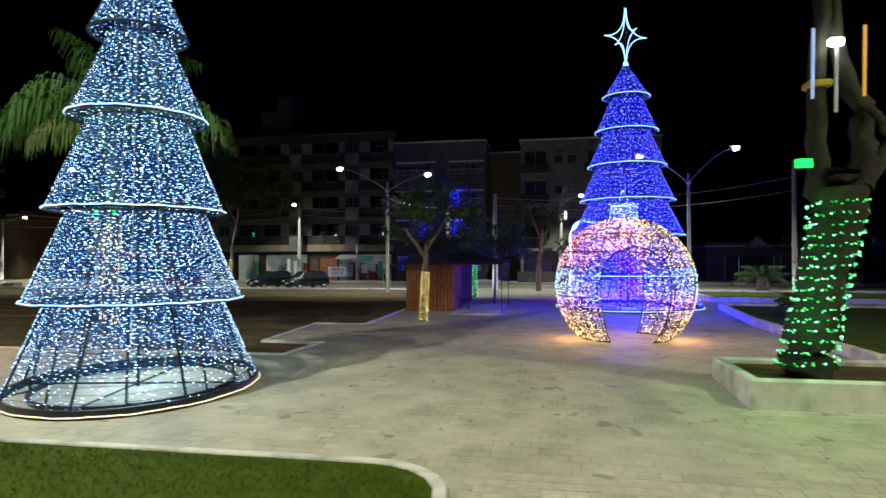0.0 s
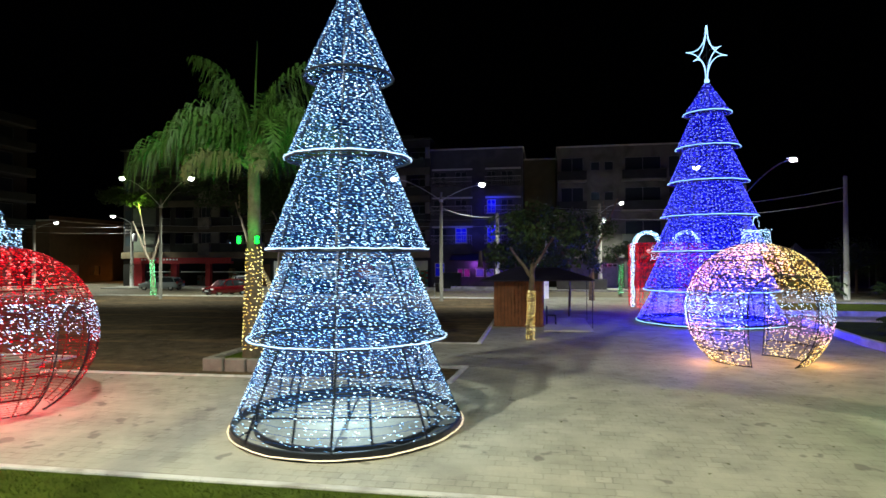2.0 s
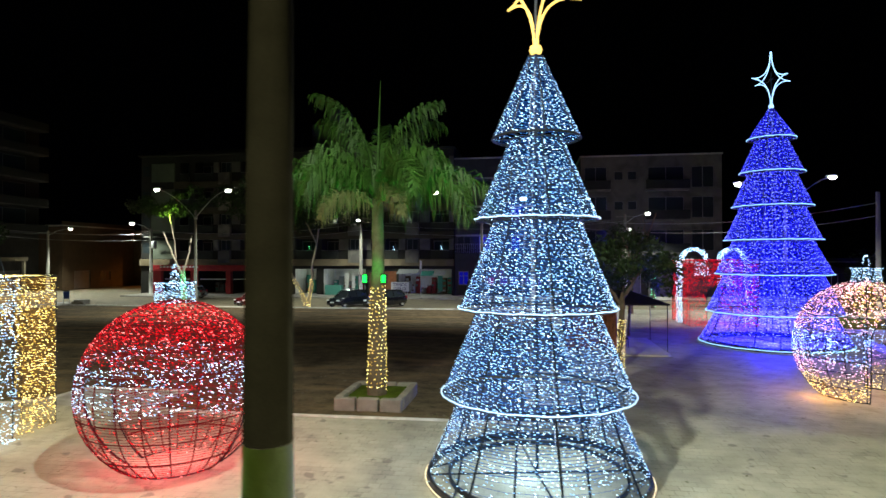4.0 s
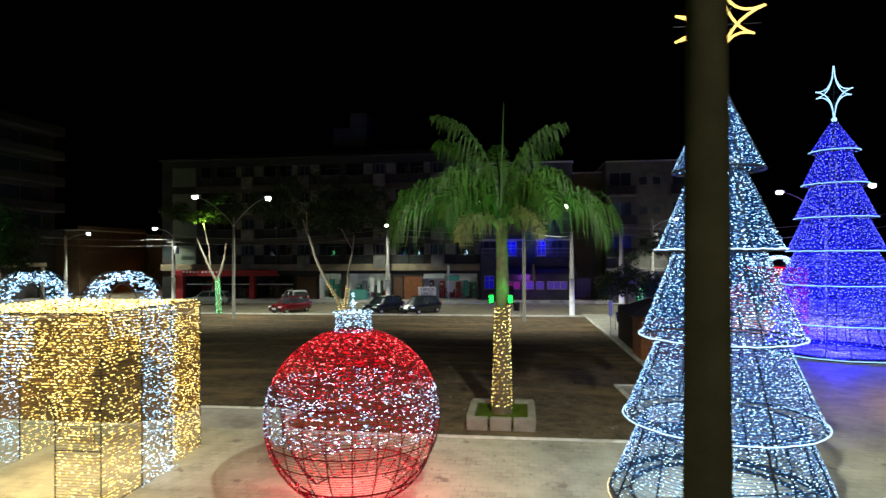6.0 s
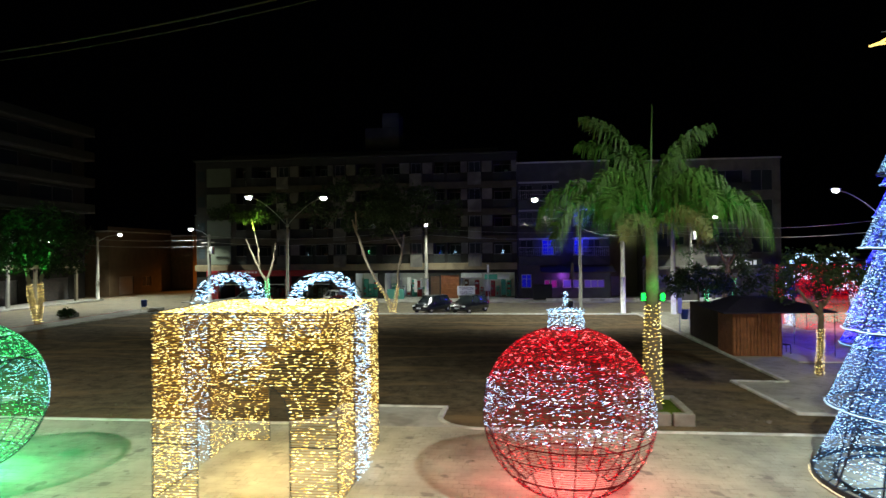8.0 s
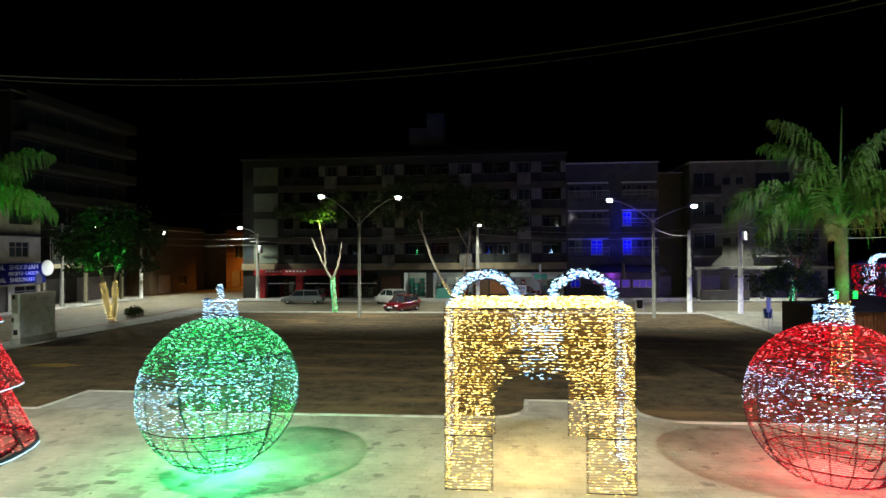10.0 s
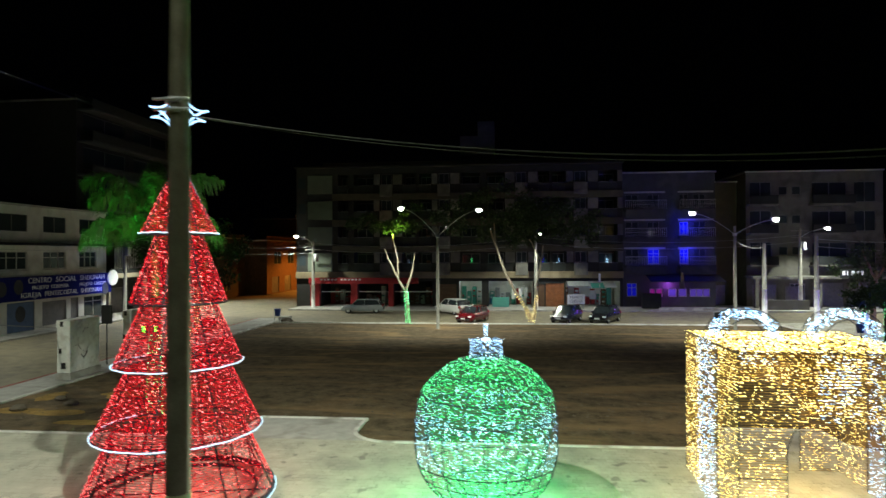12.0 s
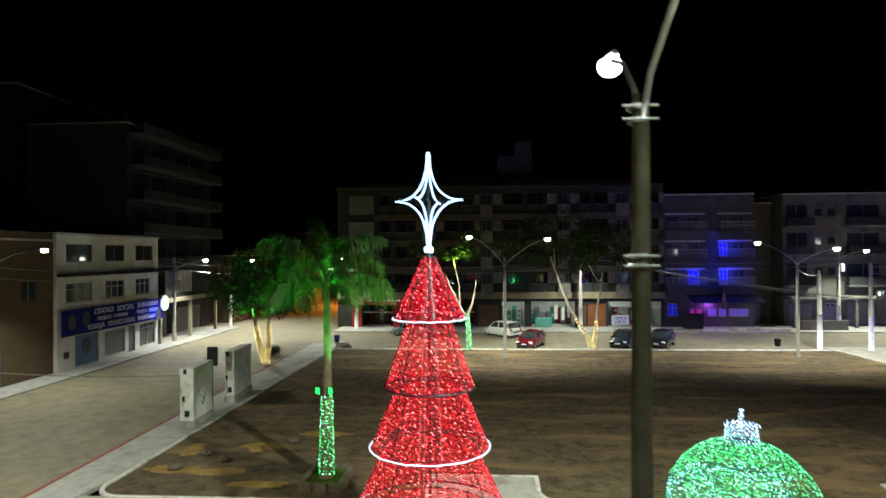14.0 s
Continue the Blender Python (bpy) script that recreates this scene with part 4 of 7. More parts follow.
# ---- lamp posts, cables ----
def lamp_head(parent, x, y, z, turn, glass_mat=LAMP_GLASS, size=1.0):
    """A flat street lantern: housing with a glowing lens below it."""
    c, s = math.cos(radians(turn)), math.sin(radians(turn))
    h = Mesh()
    prof = [(-0.36, 0.05, 0.05), (-0.2, 0.11, 0.09), (0.1, 0.14, 0.10), (0.33, 0.11, 0.07), (0.4, 0.04, 0.04)]
    vs, n = [], 8
    for px, w, hh in prof:
        for j in range(n):
            a = 2 * math.pi * j / n
            lx, ly, lz = px * size, w * math.cos(a) * size, (hh * math.sin(a) * (1.0 if math.sin(a) > 0 else 0.35)) * size
            vs.append((x + lx * c - ly * s, y + lx * s + ly * c, z + lz))
    fs = [(i * n + j, i * n + (j + 1) % n, (i + 1) * n + (j + 1) % n, (i + 1) * n + j) for i in range(len(prof) - 1) for j in range(n)]
    h.add(vs, fs + [tuple(range(n)), tuple(range((len(prof) - 1) * n, len(prof) * n))])
    head = part("lamp_head", h, GALV, parent, "grey metal lantern", True)
    g_ = Mesh()
    g_.lathe([(0, -0.15), (0.12, -0.135), (0.2, -0.08), (0.23, 0.0), (0.2, 0.08), (0.12, 0.12), (0, 0.13)], 18)
    v = g_.v[0] * size
    g_.v[0] = np.stack([x + v[:, 0] * 0.98 * c - v[:, 1] * 0.85 * s + 0.05 * c, y + v[:, 0] * 0.98 * s + v[:, 1] * 0.85 * c + 0.05 * s, z + v[:, 2] - 0.1 * size], 1)
    part("lens", g_, glass_mat, head, "bright lamp glass")


def near_post(x, y, label, shaft=POLE_SHADED, stout=1.0):
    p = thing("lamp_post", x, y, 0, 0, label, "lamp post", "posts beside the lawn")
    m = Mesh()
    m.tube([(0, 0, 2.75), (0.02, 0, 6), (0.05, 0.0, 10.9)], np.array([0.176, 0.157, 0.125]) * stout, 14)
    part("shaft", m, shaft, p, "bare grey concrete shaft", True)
    m = Mesh()
    m.tube([(0, 0, -0.3), (0, 0, 2.75)], np.array([0.195, 0.178]) * stout, 14)
    part("whitewashed_foot", m, POLE_WHITE, p, "whitewashed lower part", True)
    for z in (8.3, 8.45, 10.5, 10.7):
        m = Mesh()
        m.box((-0.27, -0.19, z - 0.018), (0.27, -0.15, z + 0.018), 0.01)
        m.lathe([(0.13, z - 0.04), (0.16, z - 0.04), (0.16, z + 0.04), (0.13, z + 0.04)], 14)
        part("bracket", m, GALV, p, "steel cross bracket")
    for s in (1, -1):
        m = Mesh()
        m.tube([(0.05, 0.1 * s, 10.5), (0.07, 0.45 * s, 11.1), (0.14, 1.5 * s, 11.85), (0.22, 2.75 * s, 12.3)], 0.045, 8)
        part("arm", m, GALV, p, "raised steel arm", True)
        lamp_head(p, 0.24, 3.0 * s, 12.4, 90 * s, size=1.25)
    return p


near_post(-17.14, 1.94, "stout concrete lamp post with a whitewashed foot", POLE_SHADED, 1.27)
near_post(-41.74, 1.52, "tall concrete lamp post with a whitewashed foot", POLE_LIT)
# unseen post, added to carry the lamps of the left corner
near_post(-66.4, 1.6, "tall concrete lamp post with a whitewashed foot")
near_post(7.5, 1.7, "tall concrete lamp post with a whitewashed foot")


def far_post(x, y, heads, h=8.25):
    """heads: (dx, dy, z) of the two lanterns."""
    p = thing("street_lamp", x, y, -0.05, 0, "slim grey street lamp with two raised arms", "street lamp", "street lamps along the lot")
    m = Mesh()
    m.tube([(0, 0, 0), (0, 0, h)], [0.15, 0.09], 10)
    part("shaft", m, POLE_GREY, p, smooth=True)
    m = Mesh()
    m.lathe([(0.1, h - 0.75), (0.15, h - 0.75), (0.15, h - 0.55), (0.1, h - 0.55)], 12)
    part("collar", m, GALV, p, "steel collar that holds the arms", True)
    for dx, dy, z in heads:
        f = np.linspace(0, 1, 7)
        m = Mesh()
        m.tube(np.stack([dx * 0.93 * f, dy * f, h - 0.65 + (z - h + 0.65) * (1 - (1 - f) ** 1.5)], 1), 0.028, 7)
        part("arm", m, GALV, p, smooth=True)
        lamp_head(p, dx, dy, z + 0.12, 0 if dx > 0 else 180, size=1.0)


far_post(-42.2, 42.3, ((-2.88, -0.8, 9.87), (3.41, -1.1, 9.65)))
far_post(-18.68, 42.3, ((-3.42, -0.8, 9.21), (3.06, 0.0, 8.72)))
far_post(2.72, 42.0, ((-3.23, -0.5, 9.43), (2.95, -0.2, 9.84)))


def utility_pole(x, y, h, white, lamp=None, orange=False, gear=False):
    p = thing("utility_pole", x, y, 0, 0, "concrete utility pole with a white painted foot" if white else "bare concrete utility pole", "utility pole", "utility poles along the streets")
    m = Mesh()
    m.tube([(0, 0, white), (0, 0, h)], [0.2, 0.13], 10)
    part("shaft", m, POLE_GREY, p, smooth=True)
    if white:
        m = Mesh()
        m.tube([(0, 0, -0.08), (0, 0, white)], [0.22, 0.203], 10)
        part("painted_foot", m, POLE_WHITE, p, "white painted foot", True)
    if gear:
        for z in (h - 0.3, h - 1.0):
            m = Mesh()
            m.box((-0.9, -0.05, z), (0.9, 0.05, z + 0.1), 0.01)
            part("crossarm", m, POLE_GREY, p)
        m = Mesh()
        m.lathe([(0, h - 2.3), (0.26, h - 2.3), (0.28, h - 2.2), (0.28, h - 1.5), (0.2, h - 1.4), (0, h - 1.4)], 14, 0.35, 0)
        part("transformer", m, GALV, p, "grey transformer drum", True)
    if lamp:
        dx, dy, dz = lamp
        m = Mesh()
        m.tube([(0, 0, dz - 0.9), (dx * 0.4, dy * 0.4, dz - 0.3), (dx * 0.92, dy * 0.92, dz)], 0.028, 7)
        part("arm", m, GALV, p, smooth=True)
        lamp_head(p, dx, dy, dz + 0.05, math.degrees(math.atan2(dy, dx)), LAMP_ORANGE if orange else LAMP_GLASS, 1.0)
    return p


utility_pole(-33.2, 59.3, 8.6, 2.4, (0.3, -1.9, 8.2))
utility_pole(-58.4, 60.0, 7.6, 2.6, (-1.5, -1.2, 8.2), gear=True)
utility_pole(-14.76, 46.4, 6.9, 3.0)
utility_pole(-10.9, 45.7, 7.5, 3.0)
utility_pole(-5.6, 59.6, 8.6, 2.6, (1.9, -1.6, 8.55), gear=True)
utility_pole(-74.6, 50.0, 8.4, 0.0, (2.7, 0.9, 8.05), gear=True)
utility_pole(-74.4, 62.9, 7.6, 2.2, (2.3, 0.9, 7.9))
utility_pole(-74.4, 27.6, 8.4, 0.0, (3.0, 0.4, 8.95))
utility_pole(-61.6, 91.5, 8.2, 0.0, (-1.9, 0.4, 7.8), True)
utility_pole(11.1, 46.7, 9.2, 2.1)


def cable_run(name, a, b, sag, rad, label, n=24):
    m = Mesh()
    f = np.linspace(0, 1, n)[:, None]
    pts = np.asarray(a, float) * (1 - f) + np.asarray(b, float) * f
    pts[:, 2] -= (4 * sag * f * (1 - f))[:, 0]
    m.tube(pts, rad, 5)
    return solo(name, m, mat("cable_sheath", (0.30, 0.31, 0.30), 0.5, 0, 9, 0.1, 0) if rad > 0.0125 else WIRE, label, "cable", group="overhead cables")


cable_run("overhead_cable", (-41.55, 1.52, 8.24), (-17.3, 1.94, 10.75), 1.74, 0.009, "pale cable slung between two concrete posts", 40)
cable_run("overhead_cable", (-41.55, 1.535, 8.23), (-17.3, 1.96, 10.68), 1.80, 0.005, "thin cable slung between two concrete posts", 40)
cable_run("overhead_cable", (-16.95, 1.94, 10.75), (7.3, 1.7, 10.75), 1.0, 0.011, "pale cable slung between two concrete posts", 30)
cable_run("overhead_cable", (-14.7, 46.4, 6.6), (-18.6, 42.2, 7.0), 0.3, 0.02, "short pale cable between two poles")
for dz in (0.0, 0.7):
    cable_run("overhead_cable", (-58.4, 60.0, 7.4 - dz), (-33.2, 59.3, 7.9 - dz), 0.7, 0.015, "thin dark street cable between poles")
    cable_run("overhead_cable", (-33.2, 59.3, 7.9 - dz), (-5.6, 59.6, 7.9 - dz), 0.7, 0.015, "thin dark street cable between poles")
    cable_run("overhead_cable", (-74.6, 50.0, 7.9 - dz), (-74.4, 27.6, 7.9 - dz), 0.6, 0.015, "thin dark street cable between poles")
    cable_run("overhead_cable", (-74.6, 50.0, 7.9 - dz), (-58.4, 60.0, 7.0 - dz), 0.5, 0.015, "thin dark street cable between poles")
cable_run("service_cable", (-66.3, 1.6, 8.4), (-59.1, 21.0, 2.6), 0.7, 0.018, "pale service cable falling to a cabinet")
cable_run("overhead_cable", (-10.9, 45.7, 7.2), (11.1, 46.7, 8.4), 0.8, 0.018, "thin pale cable between two poles")
cable_run("overhead_cable", (-10.9, 45.7, 6.6), (11.1, 46.7, 7.4), 0.8, 0.018, "thin pale cable between two poles")


# ---- palms and trees ----
def frond(azimuth, lift, length, droop, base_r, z0, width, seed, leaflets=46):
    """One feather leaf: a bent midrib with drooping leaflets on both sides."""
    rng = np.random.default_rng(seed)
    m = Mesh()
    c, s = math.cos(radians(azimuth)), math.sin(radians(azimuth))
    n = 16
    ang, x, z, pts = radians(lift), base_r, z0, []
    for i in range(n):
        pts.append((x * c, x * s, z))
        x += math.cos(ang) * length / n
        z += math.sin(ang) * length / n
        ang -= radians(droop) / n * (0.5 + 1.0 * i / n)
    pts = np.array(pts)
    m.tube(pts, np.linspace(0.045, 0.008, n), 5)
    side = np.array([-s, c, 0])
    for i in range(leaflets):
        f = 0.12 + 0.88 * i / leaflets
        k = min(n - 2, int(f * (n - 1)))
        u = f * (n - 1) - k
        p = pts[k] * (1 - u) + pts[k + 1] * u
        t = pts[k + 1] - pts[k]
        t /= np.linalg.norm(t)
        ln = width * (math.sin(math.pi * min(1, 0.12 + f * 0.85)) ** 0.6) * rng.uniform(0.8, 1.1)
        for sg in (-1, 1):
            swing = rng.uniform(-0.9, 0.75)
            out = side * sg * math.cos(swing) * rng.uniform(0.6, 0.9) + t * rng.uniform(0.3, 0.75) + np.array([0, 0, 0.8 * math.sin(swing)])
            out /= np.linalg.norm(out)
            mid = p + out * ln * 0.5 + np.array([0, 0, -0.06 * ln])
            tip = p + out * ln * 0.78 + np.array([0, 0, -ln * rng.uniform(0.45, 1.15)])
            w = t * 0.021
            m.add([p - w, p + w, mid + w * 1.1, mid - w * 1.1, tip], [(0, 1, 2, 3), (3, 2, 4)])
    return m


def spiral_bulbs(path, radii, z0, z1, turns, per_turn, rng, jitter=0.02):
    """Bulb places wound round a trunk that follows a path."""
    path, radii = np.asarray(path, float), np.asarray(radii, float)
    k = int(turns * per_turn)
    f = np.linspace(0, 1, k)
    z = z0 + (z1 - z0) * f + rng.normal(0, jitter, k)
    a = f * turns * 2 * math.pi + rng.normal(0, 0.12, k)
    cx, cy, r = (np.interp(z, path[:, 2], v) for v in (path[:, 0], path[:, 1], radii))
    return np.stack([cx + (r + 0.015) * np.cos(a), cy + (r + 0.015) * np.sin(a), z], 1)


def palm(x, y, h, r0, r1, fronds, label, bulb, lz, bulb_r, turns, dry, bed=True):
    t = thing("palm_tree", x, y, 0, 0, label, "palm", "palms in the lot")
    path = [(0, 0, 0.05), (0.02, 0, h * 0.3), (0.05, 0.0, h * 0.65), (0.03, 0, h)]
    zs = np.linspace(0, h, 26)
    rad = np.interp(zs, [0, h * 0.12, h * 0.7, h], [r0 * 1.08, r0, r1, r1 * 0.9]) * (1 + 0.03 * np.sin(np.arange(26) * 2.2))
    pts = np.stack([np.interp(zs, [p[2] for p in path], [p[0] for p in path]), 0 * zs, zs], 1)
    m = Mesh()
    m.tube(pts, rad, 14)
    part("trunk", m, PALM_BARK, t, "grey-brown ringed palm trunk", True)
    for i, (az, lift, ln, droop, wd) in enumerate(fronds):
        part("frond", frond(az, lift, ln, droop, r1 * 0.5, h - 0.15 + 0.25 * (lift > 45), wd, i + int(abs(x)), 84), FROND, t)
    for i, (az, lift, ln, droop, wd) in enumerate(dry):
        part("dry_frond", frond(az, lift, ln, droop, r1 * 0.6, h - 0.3, wd, i + 90, 84), FROND_DRY, t, "faded yellowing frond")
    m = Mesh()
    top = 3.6 if h < 7 else 1.5
    m.tube([(0, 0, h), (0.05, 0.02, h + top * 0.45), (0.12, 0.03, h + top)], [0.06, 0.035, 0.012], 6)
    part("spear_leaf", m, FROND, t)
    rng = np.random.default_rng(int(abs(x)))
    m = Mesh()
    m.bulbs(spiral_bulbs(pts, rad, lz[0], lz[1], turns, 2 * math.pi * r0 / 0.14, rng), bulb_r, None, 0.9, 1.25)
    part("bulb_string", m, bulb, t, "string of glowing bulbs wound round the trunk", kind="stuff")
    for sx in (-1, 1):
        m = Mesh()
        fx = sx * (r1 + 0.1)
        m.box((fx - 0.09, -0.30, lz[1] + 0.1), (fx + 0.09, -0.16, lz[1] + 0.38), 0.02)
        fl = part("flood_light", m, BLACK, t, "small flood light strapped to the trunk")
        m = Mesh()
        m.box((fx - 0.06, -0.325, lz[1] + 0.13), (fx + 0.06, -0.304, lz[1] + 0.35), 0.01)
        part("flood_glass", m, LAMP_GREEN, fl, "glowing green glass")
    return t


palm(-19.5, 14.56, 6.2, 0.29, 0.19,
     [(178, 90, 4.4, 98, 0.85), (160, 87, 4.0, 120, 0.8), (214, 76, 3.2, 165, 0.85), (8, 89, 4.0, 100, 0.85), (22, 76, 3.4, 165, 0.85), (336, 76, 3.3, 185, 0.9), (40, 82, 4.0, 110, 0.8), (95, 84, 3.6, 90, 0.8),
      (180, 46, 4.6, 150, 1.0), (206, 38, 4.6, 150, 1.0), (232, 54, 3.6, 178, 1.0), (4, 44, 4.7, 145, 1.0), (334, 38, 4.5, 150, 1.0), (310, 56, 3.5, 190, 0.95),
      (62, 40, 3.4, 110, 0.9), (118, 42, 3.4, 110, 0.9)],
     "leafy palm lit green, gold bulbs round its trunk", B_GOLD, (0.4, 3.5), 0.019, 25,
     [(302, 40, 2.9, 150, 0.7), (238, 34, 2.7, 140, 0.7)])
palm(-50.0, 14.56, 7.5, 0.26, 0.14,
     [(200, 72, 3.4, 130, 0.9), (120, 80, 3.6, 90, 0.9), (30, 72, 3.4, 120, 0.9), (300, 74, 3.2, 130, 0.9), (250, 50, 3.0, 120, 0.9), (340, 50, 3.0, 120, 0.9), (180, 24, 3.0, 110, 0.85), (220, 20, 3.0, 115, 0.85), (265, 20, 2.8, 115, 0.85),
      (310, 22, 3.0, 110, 0.85), (350, 26, 3.2, 105, 0.85), (40, 22, 3.0, 110, 0.85), (85, 24, 3.0, 110, 0.85), (140, 24, 3.0, 110, 0.85)],
     "slender palm lit green, green bulbs round its trunk", B_GREEN, (0.25, 3.2), 0.025, 24, [])


def palm_bed(x, y, wx, wy, gap, stone=CONCRETE, top=0.33):
    p = thing("palm_planter", x, y, 0, 0, "low concrete block planter round a palm", "planter", "palm planters")
    for i in range(3):
        for sy in (-1, 1):
            m = Mesh()
            a = -wx / 2 + i * wx / 3
            m.box((a + gap, sy * wy / 2 - 0.12, -0.05), (a + wx / 3 - gap, sy * wy / 2 + 0.12, top), 0.025)
            part("block", m, stone, p)
    for i in range(3):
        for sx in (-1, 1):
            m = Mesh()
            a = -wy / 2 + 0.15 + i * (wy - 0.3) / 3
            m.box((sx * (wx / 2 - 0.12) - 0.12, a + gap, -0.05), (sx * (wx / 2 - 0.12) + 0.12, a + (wy - 0.3) / 3 - gap, top), 0.025)
            part("block", m, stone, p)
    m = flat([(-wx / 2 + 0.2, -wy / 2 + 0.1), (wx / 2 - 0.2, -wy / 2 + 0.1), (wx / 2 - 0.2, wy / 2 - 0.1), (-wx / 2 + 0.2, wy / 2 - 0.1)], top - 0.1, 0.2)
    part("soil", m, GRASS, p, "grassy soil")
    return p


palm_bed(-19.5, 14.7, 2.05, 2.2, 0.03, mat("planter_block", (0.24, 0.22, 0.185), 0.85, 0, 3, 0.25, 0.3, 40, 0.2))
palm_bed(-50.0, 14.6, 1.7, 1.9, 0.03, RUBBLE, 0.24)


def leaf_cloud(m, centres, spread, n, size, rng):
    """Many small bent leaves in clumps round the given places."""
    centres = np.asarray(centres, float)
    pick = centres[rng.integers(0, len(centres), n)]
    d = rng.normal(0, 1, (n, 3))
    d /= np.linalg.norm(d, axis=1)[:, None]
    p = pick + d * (rng.random(n) ** 0.5)[:, None] * np.asarray(spread)
    u = rng.normal(0, 1, (n, 3))
    u /= np.linalg.norm(u, axis=1)[:, None]
    w = np.cross(u, rng.normal(0, 1, (n, 3)))
    w /= np.linalg.norm(w, axis=1)[:, None]
    s = size * rng.uniform(0.6, 1.3, n)[:, None]
    vs = np.stack([p - u * s, p + w * s * 0.45, p + u * s, p - w * s * 0.45], 1).reshape(-1, 3)
    m.add(vs, [(4 * i, 4 * i + 1, 4 * i + 2, 4 * i + 3) for i in range(n)])
    return m


def tree(x, y, limbs, clumps, spread, leaves, size, label, lit=None, bark=BARK_PALE, leaf=LEAF, group="street trees"):
    """limbs: lists of (x, y, z, radius); clumps: centres of the leaf clumps; lit: (limb, z0, z1, turns, bulb)."""
    t = thing("tree", x, y, 0, 0, label, "tree", group)
    rng = np.random.default_rng(int(abs(x * 7 + y)))
    for i, limb in enumerate(limbs):
        L = np.array(limb, float)
        f = np.linspace(0, 1, 3 * len(L))
        g_ = np.linspace(0, 1, len(L))
        pts = np.stack([np.interp(f, g_, L[:, k]) for k in range(4)], 1)
        pts[1:-1, :2] += rng.normal(0, 0.03, (len(pts) - 2, 2))
        m = Mesh()
        m.tube(pts[:, :3], pts[:, 3], 9)
        part("trunk" if i == 0 else "limb", m, bark, t, smooth=True)
    if leaves:
        m = Mesh()
        leaf_cloud(m, clumps, spread, leaves, size, rng)
        part("crown", m, leaf, t, "uneven crown of small leaves", kind="stuff")
    for li, z0, z1, turns, bulb in lit or ():
        L = np.array(limbs[li], float)
        m = Mesh()
        m.bulbs(spiral_bulbs(L[:, :3], L[:, 3] + 0.02, z0, z1, turns * (0.85 if x > -3 else 1.2), 36 if x > -3 else 11, rng), 0.025 if y > 30 else 0.019 if x > -3 else 0.016, None, 0.9, 1.25)
        part("bulb_string", m, bulb, t, "string of glowing bulbs wound round the trunk", kind="stuff")
    return t


def crown_pts(cx, cy, z0, z1, rx, n, seed):
    rng = np.random.default_rng(seed)
    a, r = rng.random(n) * 6.28, rx * np.sqrt(rng.random(n))
    return np.stack([cx + r * np.cos(a), cy + 0.7 * r * np.sin(a), z0 + (z1 - z0) * rng.random(n) * (1 - 0.5 * (r / rx) ** 2)], 1)


# pollarded trees on the far kerb
tree(-45.2, 45.6, [[(0, 0, -0.1, 0.2), (-0.1, 0, 1.5, 0.17), (-0.2, 0, 3.2, 0.13)], [(-0.15, 0, 2.6, 0.12), (-0.9, 0, 4.0, 0.1), (-1.7, 0.1, 5.6, 0.08), (-2.1, 0, 6.6, 0.06)],
                   [(-0.2, 0, 3.0, 0.12), (0.35, 0, 4.4, 0.09), (0.6, 0.1, 6.2, 0.06)], [(-0.9, 0, 4.0, 0.08), (-0.9, -0.1, 5.6, 0.06), (-1.4, -0.2, 8.2, 0.04)]],
     np.r_[crown_pts(-1.2, 0, 8.2, 9.0, 2.3, 26, 3), crown_pts(1.8, 0.3, 8.8, 10.8, 3.2, 18, 4), crown_pts(-4.0, 0.4, 8.6, 9.8, 1.8, 9, 14)], 0.5, 4600, 0.13, "pollarded tree, green bulbs round its trunk, lit leaf clump",
     [(0, 0.0, 3.1, 26, B_GREEN)])
tree(-34.3, 46.6, [[(0, 0, -0.1, 0.2), (-0.5, 0, 1.2, 0.16), (-1.6, 0, 3.0, 0.13), (-2.4, 0, 4.6, 0.11), (-3.0, 0, 6.4, 0.1), (-3.6, 0, 8.2, 0.08)],
                   [(0.05, 0, 0.1, 0.16), (0.35, 0, 1.6, 0.13), (0.5, 0, 3.6, 0.11), (1.0, 0.1, 6.8, 0.07)], [(-3.2, 0, 7.2, 0.09), (-3.3, 0, 8.9, 0.05)], [(0.8, 0.1, 5.6, 0.07), (-0.2, 0.1, 7.4, 0.05)]],
     np.r_[crown_pts(-2.8, 0.6, 7.8, 12.2, 4.6, 38, 5), crown_pts(1.5, 0.4, 7.0, 11.2, 4.0, 32, 6)], 0.95, 8000, 0.16, "forked street tree, gold bulbs low on both stems",
     [(0, 0.0, 2.6, 9, B_GOLD), (1, 0.0, 2.4, 9, B_GOLD)])
tree(-61.2, 38.1, [[(0.2, 0, -0.1, 0.24), (-0.25, 0, 1.4, 0.2), (-0.55, 0, 3.0, 0.18), (-0.9, 0, 5.4, 0.12)], [(0.25, 0, 0.0, 0.2), (0.5, 0, 1.6, 0.18), (0.45, 0, 3.1, 0.16), (1.2, 0.1, 5.6, 0.1)]],
     crown_pts(0, 0, 4.4, 9.2, 4.4, 48, 8), 0.95, 6500, 0.17, "leafy street tree lit green, gold bulbs on its stems", [(0, 0.1, 3.0, 11, B_GOLD), (1, 0.1, 3.1, 11, B_GOLD)])
